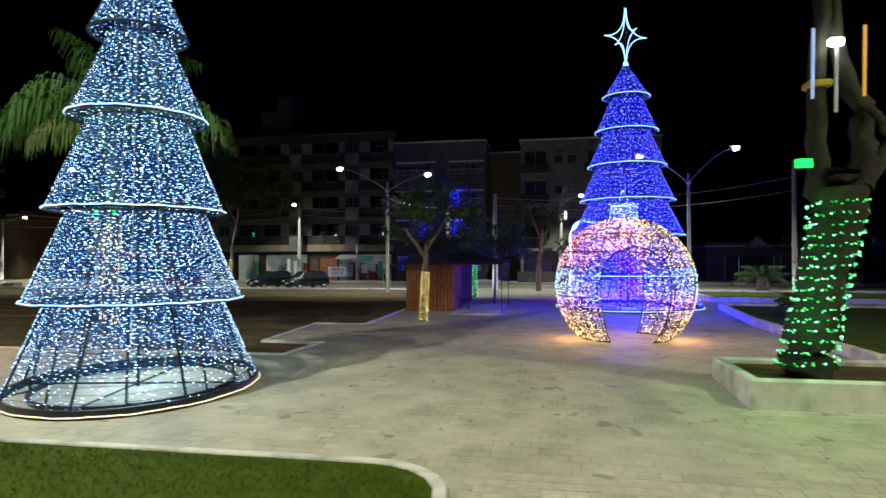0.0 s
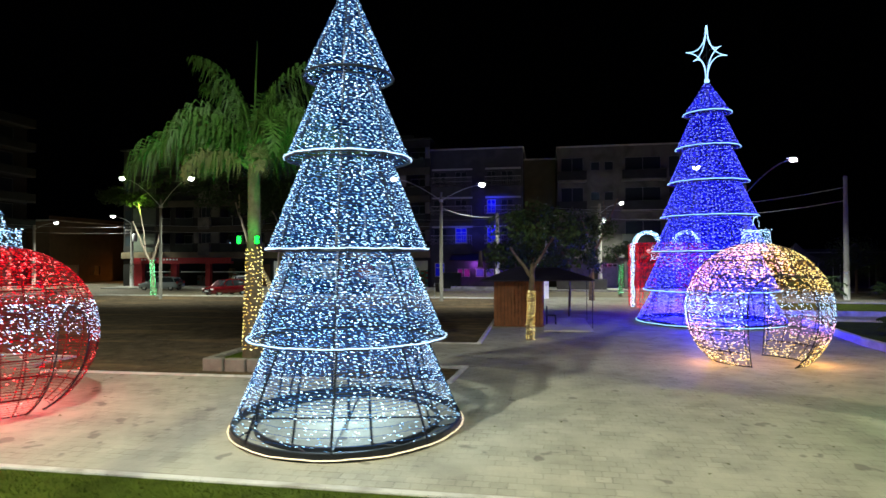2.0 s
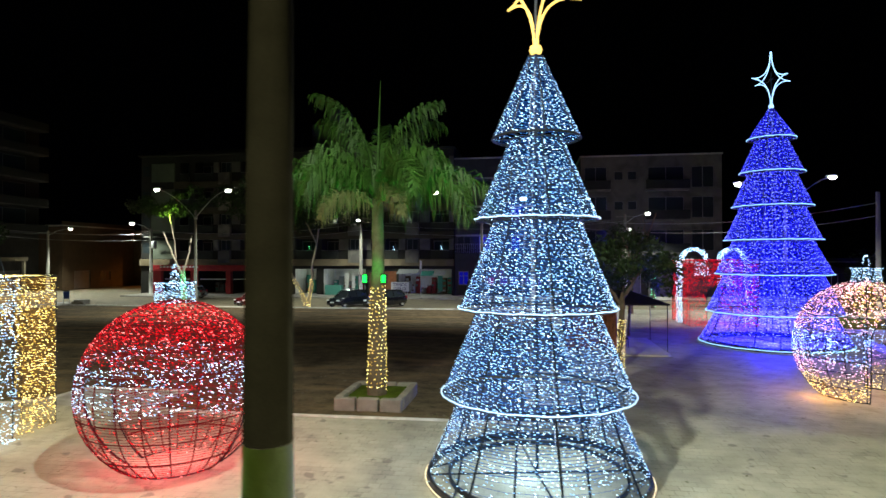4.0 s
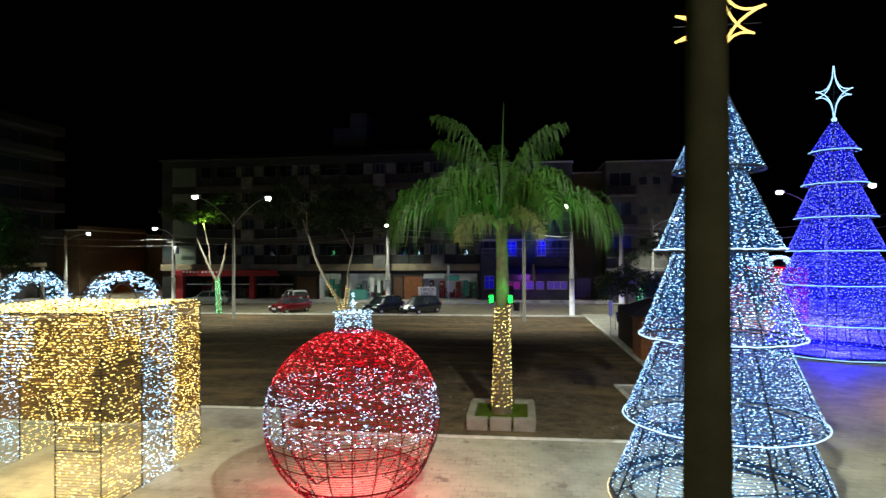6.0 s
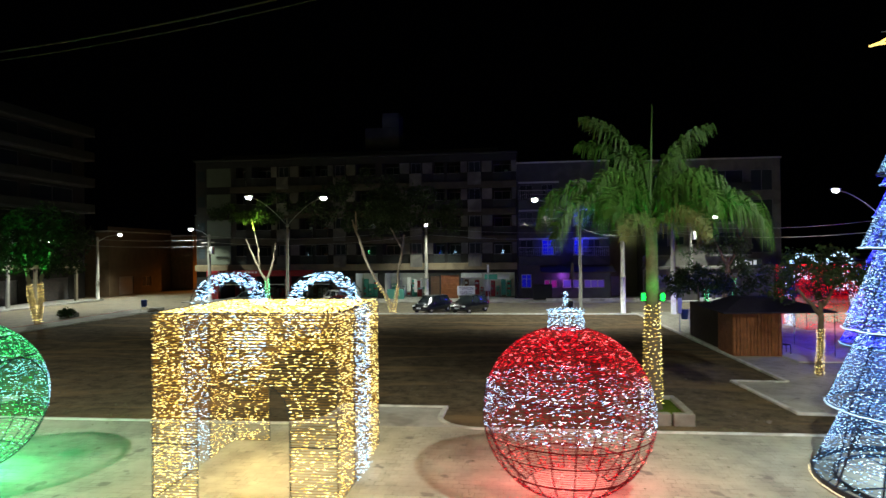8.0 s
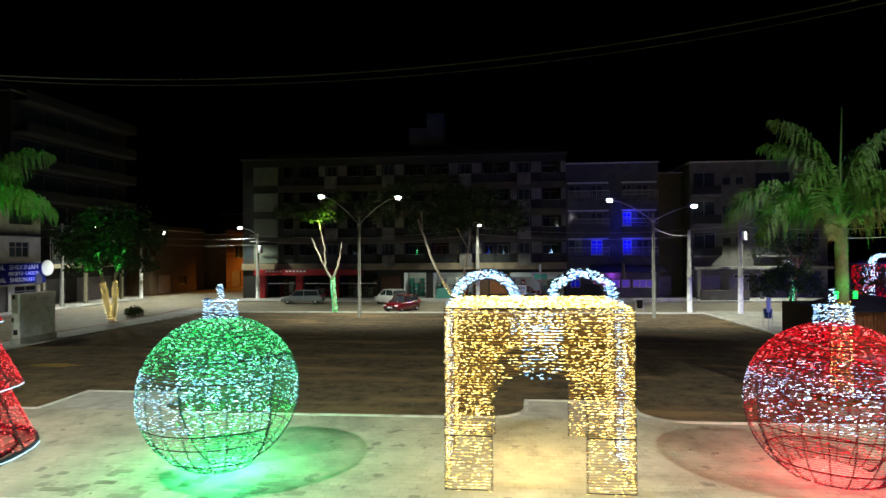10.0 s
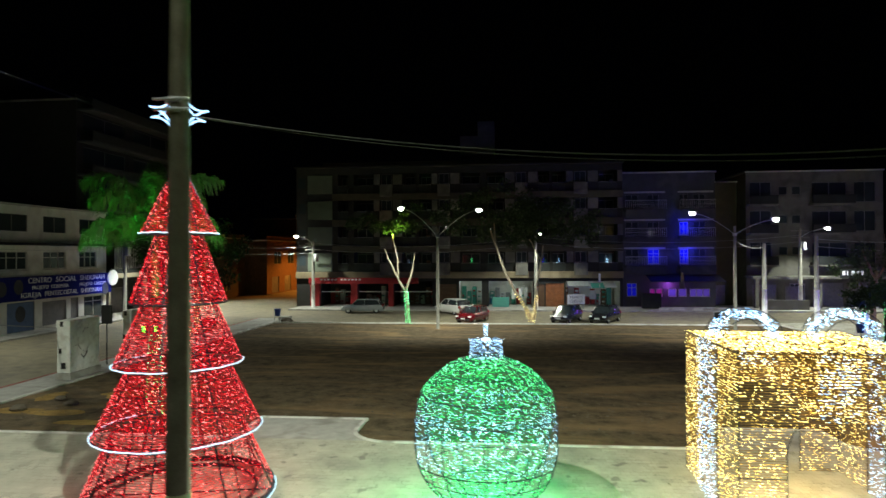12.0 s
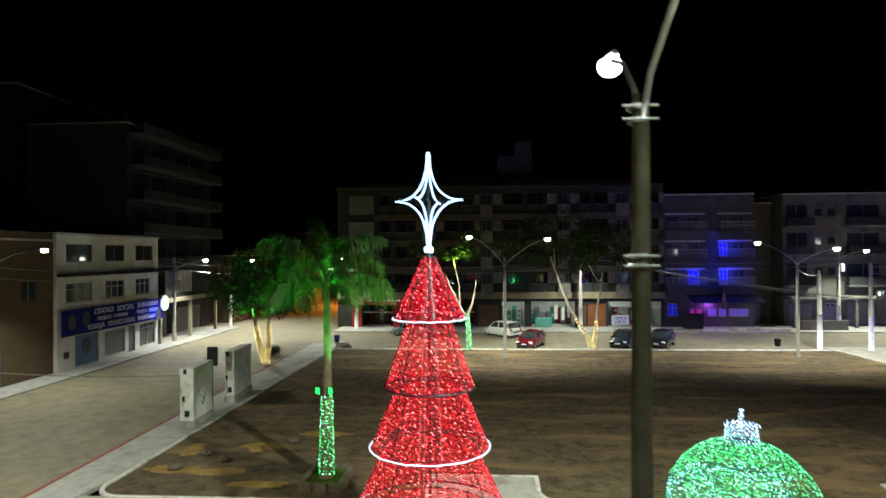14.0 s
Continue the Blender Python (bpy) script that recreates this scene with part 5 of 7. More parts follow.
# the small tree before the kiosk and those behind it
tree(-11.37, 21.2, [[(-0.05, 0, -0.05, 0.13), (0, 0, 1.0, 0.12), (0.05, 0, 2.2, 0.11), (0.1, 0.1, 3.2, 0.09)], [(0.05, 0, 2.4, 0.08), (-0.8, 0.2, 3.6, 0.05)], [(0.1, 0, 2.8, 0.07), (0.9, 0.1, 4.0, 0.04)]],
     crown_pts(-0.1, 0.3, 3.2, 5.6, 2.2, 30, 9), 0.5, 2500, 0.1, "small dark tree, gold bulbs round its stem", [(0, 0.05, 1.9, 15, B_GOLD)], BARK)
tree(-11.3, 36.0, [[(0, 0, -0.05, 0.13), (0, 0, 1.5, 0.12), (0.05, 0, 3.0, 0.1)], [(0, 0, 2.7, 0.08), (-0.7, 0, 3.8, 0.04)]],
     crown_pts(0, 0, 2.6, 4.2, 2.4, 26, 11), 0.5, 2600, 0.12, "small tree, green bulbs round its stem", [(0, 0.1, 2.8, 14, B_GREEN)], BARK)
tree(-4.75, 50.0, [[(0, 0, -0.1, 0.16), (0.05, 0, 1.6, 0.14), (0.1, 0, 2.9, 0.11)], [(0.1, 0, 2.5, 0.08), (0.7, 0, 3.6, 0.04)], [(0.1, 0, 2.6, 0.08), (-0.5, 0.1, 3.7, 0.04)]],
     crown_pts(0, 0, 3.1, 4.6, 1.5, 22, 13), 0.45, 1500, 0.11, "small street tree, green bulbs round its stem", [(0, 0.1, 2.7, 12, B_GREEN)], BARK)
tree(-7.5, 44.0, [[(0, 0, -0.05, 0.22), (0.1, 0, 2.5, 0.18), (0.3, 0, 4.6, 0.13)], [(0.1, 0, 3.4, 0.11), (1.2, 0, 5.6, 0.07), (1.9, 0, 7.6, 0.05)], [(0.2, 0, 4.0, 0.1), (-0.8, 0, 6.3, 0.05)], [(1.2, 0, 5.6, 0.05), (0.9, 0, 7.5, 0.03)]],
     crown_pts(-0.6, 0, 4.6, 6.6, 2.2, 22, 12), 0.6, 1700, 0.12, "half-bare dark street tree", None, BARK)
for tx, ty, s in ((-9.6, 31.0, 1.0), (-12.6, 33.2, 0.8)):
    m = Mesh()
    leaf_cloud(m, crown_pts(0, 0, 2.6, 3.7 + s, 1.6, 20, int(ty)), 0.45, 1500, 0.1, np.random.default_rng(int(ty)))
    b = thing("roof_shrub", tx, ty, 0, 0, "dark leafy shrub growing over the kiosk roof", "shrub", "shrubs by the kiosk")
    part("foliage", m, LEAF, b, kind="stuff")
    m = Mesh()
    m.tube([(0, 0, 0), (0.05, 0, 1.5), (0, 0.1, 3.0)], [0.07, 0.06, 0.04], 7)
    part("stem", m, BARK, b)


def bush(x, y, r, h, n, label, z=0.0):
    b = thing("bush", x, y, z, 0, label, "bush", "clipped bushes")
    m = Mesh()
    leaf_cloud(m, crown_pts(0, 0, 0.35 * h, 0.8 * h, r * 0.75, 26, int(abs(x * 3 + y))), 0.35 * r, n, 0.1, np.random.default_rng(int(abs(x) + y)))
    part("foliage", m, LEAF, b, kind="stuff")
    m = Mesh()
    m.tube([(0, 0, -0.05), (0.03, 0, 0.5 * h)], [0.14, 0.08], 7)
    part("stem", m, BARK, b)


def cycad(x, y, size, z=0.0):
    """A sago palm: a stubby trunk under a dense round of stiff arching fronds."""
    t = thing("sago_palm", x, y, z, 0, "dark sago palm with stiff arching fronds", "palm", "sago palms on the lawns")
    m = Mesh()
    m.tube([(0, 0, -0.05), (0.02, 0, 0.3 * size), (0, 0, 0.62 * size)], np.array([0.27, 0.24, 0.2]) * size, 10)
    part("trunk", m, BARK, t, "short scaly trunk", True)
    for i in range(26):
        part("frond", frond(i * 137.5, (8, 30, 55)[i % 3], (1.35, 1.25, 1.05)[i % 3] * size, 75, 0.1, 0.6 * size, 0.22 * size, i, 26), LEAF, t)


cycad(8.3, 45.0, 1.7)
cycad(2.6, 22.8, 0.85, 0.17)
cycad(14.7, 47.9, 1.2)
bush(-61.9, 42.4, 0.9, 0.8, 900, "low dark bush on the pavement")
bush(16.0, 56.0, 3.4, 5.5, 3500, "large dark tree-like bush")
bush(24.0, 52.0, 3.6, 6.5, 3500, "large dark tree-like bush")

# ---- planter with the old tree ----
p = thing("tree_planter", -1.32, 10.73, -0.06, 0, "whitewashed square planter of rough masonry", "planter")
for nm, a, b in (("front_wall", (-2.05, -1.36, -0.25), (2.2, -1.16, 0.43)), ("back_wall", (-2.05, 0.85, -0.05), (2.2, 1.05, 0.43)), ("side_wall", (-2.05, -1.158, -0.2), (-1.85, 0.848, 0.427)), ("side_wall", (2.0, -1.158, -0.05), (2.2, 0.848, 0.427))):
    m = Mesh()
    m.box(a, b, 0.03)
    part(nm, m, KERB, p)
part("soil", flat([(-1.85, -1.16), (2.0, -1.16), (2.0, 0.85), (-1.85, 0.85)], 0.33, 0.3), mat("planter_soil", (0.085, 0.06, 0.035), 0.95, 0, 4, 0.4, 0.9, 30, 0.1, (0.05, 0.08, 0.02), 0.6, 2.0), p, "dry soil with weeds")
t = tree(-2.12, 10.2, [[(-0.14, 0, 0.2, 0.52), (-0.06, 0, 0.7, 0.43), (0.13, 0, 1.6, 0.39), (0.36, 0, 2.6, 0.40), (0.46, 0, 3.3, 0.43), (0.5, 0, 3.9, 0.36)],
                   [(0.18, 0.0, 3.2, 0.22), (0.12, 0, 4.2, 0.17), (0.16, 0, 5.6, 0.15), (0.24, 0, 7.4, 0.14), (0.2, 0.1, 9.0, 0.12)],
                   [(0.66, 0.05, 3.4, 0.28), (0.92, 0, 4.2, 0.22), (0.84, 0, 5.0, 0.17), (0.5, 0, 6.0, 0.13), (0.42, 0, 7.6, 0.1)], [(0.8, 0, 3.6, 0.22), (1.3, 0.1, 4.3, 0.16), (1.5, 0.1, 5.5, 0.1)],
                   [(0.84, -0.05, 5.0, 0.12), (1.1, -0.1, 4.75, 0.08), (1.25, -0.1, 4.4, 0.04)]],
     crown_pts(0.3, 0.4, 9.2, 12.0, 3.2, 30, 21), 0.8, 3000, 0.13, "old gnarled tree wound with green bulbs", [(0, 0.45, 3.4, 19, B_GREEN)], BARK_OLD, LEAF, "planter trees")
m = Mesh()
m.box((-0.46, -0.62, 3.86), (-0.18, -0.5, 4.04), 0.02)
fl = part("flood_light", m, BLACK, t, "flood light strapped to the trunk")
m = Mesh()
m.box((-0.45, -0.66, 3.88), (-0.19, -0.622, 4.02), 0.01)
part("flood_glass", m, LAMP_GREEN, fl, "glowing green glass")
m = Mesh()
m.box((-0.04, -0.2, 5.35), (0.34, 0.16, 5.47), 0.02)
part("strap", m, mat("yellow_band", (0.5, 0.35, 0.03), 0.7, 0, 8, 0.2, 0), t, "yellow band round the limb")
for nm, x0, z0, z1, mt in (("light_stick", -0.06, 5.1, 6.3, glow("stick_blue", (0.45, 0.6, 1.0), 0.7)), ("light_stick", 0.74, 5.1, 6.3, glow("stick_amber", (1.0, 0.5, 0.08), 0.6)), ("light_stick", 0.3, 4.85, 6.0, SIGN_WHITE)):
    m = Mesh()
    m.tube([(x0, -0.35, z0), (x0 + 0.03, -0.35, z1)], 0.028, 8)
    part(nm, m, mt, t, "hanging light tube")
m = Mesh()
m.box((0.2, -0.42, 5.98), (0.42, -0.3, 6.1), 0.02)
part("spot_lamp", m, LAMP_GLASS, t, "small white spot lamp")

# ---- kiosk ----
kx0, kx1, ky0, ky1 = -13.2, -10.95, 25.75, 27.9
t = thing("kiosk", (kx0 + kx1) / 2, (ky0 + ky1) / 2, 0, 0, "red-brown plank kiosk under a dark canopy", "kiosk")
w, d = (kx1 - kx0) / 2, (ky1 - ky0) / 2
m = Mesh()
m.box((-w + 0.04, -d + 0.04, -0.02), (w - 0.04, d - 0.04, 2.1))
part("core", m, PLASTER_BROWN, t)
for i in range(14):
    for sy in (-1, 1):
        m = Mesh()
        a = -w + i * 2 * w / 14
        m.box((a + 0.008, sy * d - 0.02 - 0.012 * (i % 3), -0.03), (a + 2 * w / 14 - 0.008, sy * d + 0.02 + 0.012 * (i % 3), 2.12), 0.012)
        part("plank", m, WOOD, t)
for i in range(13):
    for sx in (-1, 1):
        m = Mesh()
        a = -d + 0.04 + i * (2 * d - 0.08) / 13
        m.box((sx * w - 0.02, a + 0.008, -0.03), (sx * w + 0.02 + 0.01 * (i % 2), a + (2 * d - 0.08) / 13 - 0.008, 2.12), 0.012)
        part("plank", m, WOOD, t)
m = Mesh()
m.add([(-w - 0.6, -d - 0.55, 2.16), (w + 2.3, -d - 0.5, 2.2), (w + 2.3, d + 1.7, 2.2), (-w - 0.5, d + 1.7, 2.16), (-0.2, 0.3, 2.75), (w + 0.8, 0.3, 2.7), (w + 0.8, d + 0.7, 2.7), (-0.2, d + 0.7, 2.75),
       (-w - 0.6, -d - 0.55, 2.10), (w + 2.3, -d - 0.5, 2.14), (w + 2.3, d + 1.7, 2.14), (-w - 0.5, d + 1.7, 2.10)],
      [(0, 1, 5, 4), (1, 2, 6, 5), (2, 3, 7, 6), (3, 0, 4, 7), (4, 5, 6, 7), (8, 11, 10, 9), (0, 8, 9, 1), (1, 9, 10, 2), (2, 10, 11, 3), (3, 11, 8, 0)])
part("canopy", m, mat("dark_canvas", (0.025, 0.02, 0.04), 0.8, 0, 3, 0.3, 0.2), t, "dark canvas canopy")
m = Mesh()
m.box((-w + 0.1, d + 0.15, -0.02), (w - 0.15, d + 5.4, 2.05), 0.03)
part("back_room", m, mat("dark_boards", (0.045, 0.032, 0.022), 0.85, 0, 3, 0.3, 0.3), t, "dark boarded back room")
for sx, sy in ((w + 2.2, -d - 0.4), (w + 2.2, d + 1.6)):
    m = Mesh()
    m.tube([(sx, sy, -0.02), (sx, sy, 2.17)], 0.018, 8)
    part("canopy_post", m, STEEL, t)
s_ = thing("plastic_chair", -10.58, 26.4, 0.05, 95, "dark plastic chair beside the kiosk", "chair")
for nm, a, b in (("seat", (-0.22, -0.22, 0.42), (0.22, 0.22, 0.46)), ("backrest", (-0.22, 0.19, 0.462), (0.22, 0.23, 0.88))):
    m = Mesh()
    m.box(a, b, 0.015)
    part(nm, m, BLACK, s_)
for lx in (-0.2, 0.2):
    for ly in (-0.2, 0.2):
        m = Mesh()
        m.tube([(lx * 1.05, ly * 1.05, 0), (lx, ly, 0.42)], 0.02, 6)
        part("leg", m, BLACK, s_)
t = thing("notice_post", -13.35, 34.6, 0, 0, "small white notice board on a thin post", "sign")
m = Mesh()
m.tube([(0, 0, 0), (0, 0, 2.1)], 0.03, 6)
part("post", m, GALV, t)
m = Mesh()
m.box((-0.12, -0.03, 1.2), (0.12, 0.03, 2.15), 0.01)
part("board", m, SIGN_WHITE, t)


def litter_bin(x, y, label, colour):
    b = thing("litter_bin", x, y, 0, 0, label, "bin", "litter bins")
    m = Mesh()
    m.lathe([(0, 0.55), (0.2, 0.55), (0.27, 1.15), (0.28, 1.2), (0.25, 1.2), (0.24, 1.15), (0, 1.1)], 14)
    part("bucket", m, colour, b, smooth=True)
    for sx in (-0.3, 0.3):
        m = Mesh()
        m.tube([(sx, 0, 0), (sx, 0, 1.25)], 0.025, 6)
        part("post", m, GALV, b)


BLUE_PLASTIC = mat("blue_plastic", (0.02, 0.05, 0.22), 0.45, 0, 6, 0.15, 0)
litter_bin(-12.4, 37.0, "dark blue litter bin between two posts", BLUE_PLASTIC)
litter_bin(-57.3, 46.1, "blue litter bin at the street corner", BLUE_PLASTIC)
litter_bin(-19.3, 44.4, "small dark litter bin beside a lamp post", BLACK)
for rx, ry, s in ((-56.6, 46.6, 0.5), (-52.8, 19.3, 0.22), (-56.4, 15.6, 0.3), (-54.9, 16.6, 0.25), (-16.3, 14.0, 0.09), (-56.0, 17.4, 0.2)):
    m = Mesh()
    a = np.random.default_rng(int(rx * 10) % 99)
    n = 9
    for k_, (zz, rr) in enumerate(((-0.1, 1.0), (0.25, 1.05), (0.55, 0.7), (0.7, 0.2))):
        ang = np.arange(n) * 2 * math.pi / n
        q = rr * s * a.uniform(0.75, 1.2, n)
        m.v.append(np.stack([rx + q * np.cos(ang), ry + q * np.sin(ang), np.full(n, zz * s)], 1))
    m.n = 4 * n
    m.f = [(i * n + j, i * n + (j + 1) % n, (i + 1) * n + (j + 1) % n, (i + 1) * n + j) for i in range(3) for j in range(n)] + [tuple(range(3 * n, 4 * n))]
    solo("rubble_stone", m, RUBBLE, "broken lump of pale rubble on the ground", "rubble", group="rubble", smooth=False)

# ---- white cabinets and board on the side pavement ----
def cabinet(x, y, lx, ly, h, label, notch):
    c = thing("service_cabinet", x, y, 0.0, 3, label, "cabinet", "white service cabinets")
    m = Mesh()
    m.box((-lx / 2, -ly / 2, -0.05), (lx / 2, ly / 2, h - 0.4), 0.02)
    part("body", m, POLE_WHITE, c)
    m = Mesh()
    m.box((-lx / 2 - 0.03, -ly / 2 - 0.03, h - 0.398), (lx / 2 + 0.03, ly / 2 + 0.03, h), 0.03)
    part("cap", m, POLE_WHITE, c)
    m = Mesh()
    m.box((-lx / 2 - 0.06, -ly / 2 - 0.06, -0.05), (lx / 2 + 0.06, ly / 2 + 0.06, 0.35), 0.02)
    part("plinth", m, CONCRETE, c)
    for a, b in (((-0.1, 0.55), (0.12, 0.85)), ((-0.22, 1.3), (-0.1, 1.55)), ((-0.16, h - 0.3), (0.0, h - 0.05))):
        m = Mesh()
        m.box((a[0], -ly / 2 - 0.045, a[1]), (b[0], -ly / 2 - 0.005, b[1]), 0.006)
        part("mark", m, BLACK, c, "small dark fitting")
    rng = np.random.default_rng(int(y))
    for i in range(notch):
        m = Mesh()
        yy = rng.uniform(-ly / 2 + 0.3, ly / 2 - 0.6)
        zz = rng.uniform(0.9, h - 0.7)
        m.tube([(lx / 2 + 0.006, yy, zz), (lx / 2 + 0.006, yy + 0.2, zz + rng.uniform(-0.3, 0.3)), (lx / 2 + 0.006, yy + 0.45, zz + rng.uniform(-0.3, 0.3))], 0.012, 4)
        part("scrawl", m, PLASTER_GREY, c, "grey scribbled line")


cabinet(-58.75, 22.2, 0.68, 2.35, 2.95, "tall white service cabinet with scrawled side", 6)
cabinet(-58.85, 27.75, 0.5, 3.0, 2.95, "tall white service cabinet with dark fittings", 2)
t = thing("notice_board", -59.3, 25.2, 0, 0, "black board on a thin post", "sign")
m = Mesh()
m.tube([(0, 0, 0), (0, 0, 2.6)], 0.035, 7)
part("post", m, BLACK, t)
m = Mesh()
m.box((-0.3, -0.06, 2.3), (0.3, 0.06, 3.35), 0.02)
part("board", m, BLACK, t)


# ---- cars ----
def car(x, y, rz, paint, label, length=3.9, width=1.68, height=1.46, suv=0.0, lamps=True):
    """A hatchback facing local -x: lofted body and cabin, wheels with rims, lamps, panes."""
    c = thing("car", x, y, -0.08, rz, label, "car", "parked cars")
    L, W, H = length / 2, width / 2, height
    belt = 0.86 + suv * 0.12

    def loft(secs, material, name, lab=""):
        m = Mesh()
        n = len(secs[0][1])
        vs, fs = [], []
        for sx, prof in secs:
            vs += [(sx, yy, zz) for yy, zz in prof]
        for i in range(len(secs) - 1):
            fs += [(i * n + j, i * n + (j + 1) % n, (i + 1) * n + (j + 1) % n, (i + 1) * n + j) for j in range(n)]
        fs += [tuple(range(n)), tuple(reversed(range((len(secs) - 1) * n, len(secs) * n)))]
        m.add(vs, fs)
        return part(name, m, material, c, lab, True)

    def hull(hw, z0, z1):
        return [(-hw * 0.92, z0), (-hw, z0 + 0.18), (-hw, z1 - 0.16), (-hw * 0.93, z1 - 0.02), (-hw * 0.5, z1 + 0.02), (hw * 0.5, z1 + 0.02), (hw * 0.93, z1 - 0.02), (hw, z1 - 0.16), (hw, z0 + 0.18), (hw * 0.92, z0)]

    body = loft([(-L, hull(W * 0.78, 0.34, 0.60)), (-L + 0.08, hull(W * 0.92, 0.24, 0.68)), (-L + 0.5, hull(W, 0.2, 0.80)), (-L + 1.05, hull(W, 0.2, belt)), (0, hull(W, 0.2, belt + 0.03)),
                 (L - 0.5, hull(W, 0.2, belt + 0.05)), (L - 0.12, hull(W * 0.95, 0.26, belt)), (L, hull(W * 0.85, 0.36, 0.74))], paint, "body")

    def cab(hw, z0, z1, top):
        return [(-hw, z0), (-hw * 0.98, z0 + 0.05), (-top, z1 - 0.05), (-top * 0.85, z1), (top * 0.85, z1), (top, z1 - 0.05), (hw * 0.98, z0 + 0.05), (hw, z0)]

    loft([(-L + 0.98, cab(W * 0.9, belt - 0.04, belt + 0.02, W * 0.85)), (-L + 1.62, cab(W * 0.93, belt - 0.04, H - 0.06, W * 0.74)), (-L + 2.1, cab(W * 0.94, belt - 0.04, H, W * 0.75)),
          (L - 0.65, cab(W * 0.93, belt - 0.04, H - 0.03, W * 0.73)), (L - 0.12, cab(W * 0.88, belt - 0.04, belt + 0.08 + suv * 0.3, W * 0.78))], PANE, "glazing", "dark tinted panes")
    loft([(-L + 1.6, cab(W * 0.74, H - 0.09, H - 0.045, W * 0.72)), (-L + 2.1, cab(W * 0.77, H - 0.07, H + 0.012, W * 0.74)), (L - 0.62, cab(W * 0.76, H - 0.09, H - 0.015, W * 0.72)), (L - 0.45, cab(W * 0.74, H - 0.2, H - 0.1, W * 0.7))], paint, "roof")
    for sy in (-1, 1):
        for px, tx in ((-L + 1.0, -L + 1.64), (0.25, 0.22), (L - 0.28, L - 0.6)):
            m = Mesh()
            m.tube([(px, sy * W * 0.935, belt), (tx, sy * W * 0.765, H - 0.05)], 0.032, 5)
            part("pillar", m, paint, c)
        m = Mesh()
        m.box((-L + 1.2, sy * (W + 0.02), belt - 0.02), (-L + 1.34, sy * (W + 0.17), belt + 0.12), 0.03)
        part("mirror", m, paint, c)
        m = Mesh()
        m.box((-L + 0.015, sy * W * 0.52, 0.56), (-L + 0.28, sy * W * 0.9, 0.70), 0.03)
        part("headlight", m, SIGN_WHITE if lamps else PANE, c, "clear headlight")
        m = Mesh()
        m.box((L - 0.14, sy * W * 0.66, 0.7), (L + 0.01, sy * W * 0.93, 0.94), 0.03)
        part("tail_light", m, RED_PAINT, c, "red tail light")
        for wx in (-L + 0.72, L - 0.72):
            m = Mesh()
            prof = [(0.19, -0.09), (0.29, -0.095), (0.305, -0.06), (0.305, 0.06), (0.29, 0.095), (0.19, 0.09)]
            m.lathe(prof, 18)
            v = m.v[0].copy()
            m.v[0] = np.stack([wx + v[:, 0], sy * (W - 0.1) + v[:, 2], 0.305 + v[:, 1]], 1)
            wheel = part("wheel", m, TYRE, c, "black tyre", True)
            m = Mesh()
            m.lathe([(0, 0.07), (0.05, 0.085), (0.15, 0.06), (0.195, 0.085), (0.195, 0.04), (0, 0.04)], 12)
            v = m.v[0].copy()
            m.v[0] = np.stack([wx + v[:, 0], sy * (W - 0.1 + v[:, 2]), 0.305 + v[:, 1]], 1)
            part("rim", m, GALV, wheel, "bright wheel rim")
    m = Mesh()
    m.box((-L - 0.03, -W * 0.8, 0.30), (-L + 0.12, W * 0.8, 0.44), 0.04)
    part("bumper", m, BLACK, c)
    m = Mesh()
    m.box((-L - 0.04, -0.22, 0.42), (-L + 0.0, 0.22, 0.52), 0.005)
    part("number_plate", m, SIGN_WHITE, c, "blank pale number plate")
    return c


def paint(name, colour):
    m = mat(name, colour, 0.25, 0.1, 2, 0.06, 0.0, 30, 0.6)
    m.node_tree.nodes["Principled BSDF"].inputs["Coat Weight"].default_value = 0.6
    return m


CAR_RED, CAR_WHITE, CAR_BLACK, CAR_SILVER, CAR_NAVY = paint("car_red", (0.17, 0.006, 0.010)), paint("car_white", (0.88, 0.89, 0.87)), paint("car_black", (0.012, 0.013, 0.016)), paint("car_silver", (0.32, 0.36, 0.38)), paint("car_navy", (0.012, 0.018, 0.03))
car(-39.6, 47.9, 66, CAR_RED, "small red hatchback parked at the kerb")
car(-42.0, 55.0, -48, CAR_WHITE, "white compact SUV parked before the shops", 4.1, 1.75, 1.6, 1.0)
car(-51.6, 55.8, 4, CAR_SILVER, "silver grey saloon parked before the shops", 4.4, 1.72, 1.45)
car(-31.1, 48.4, 62, CAR_NAVY, "dark blue hatchback parked at an angle", 4.0, 1.7, 1.5)
car(-27.7, 48.3, 60, CAR_BLACK, "black hatchback parked at an angle", 4.0, 1.7, 1.5)


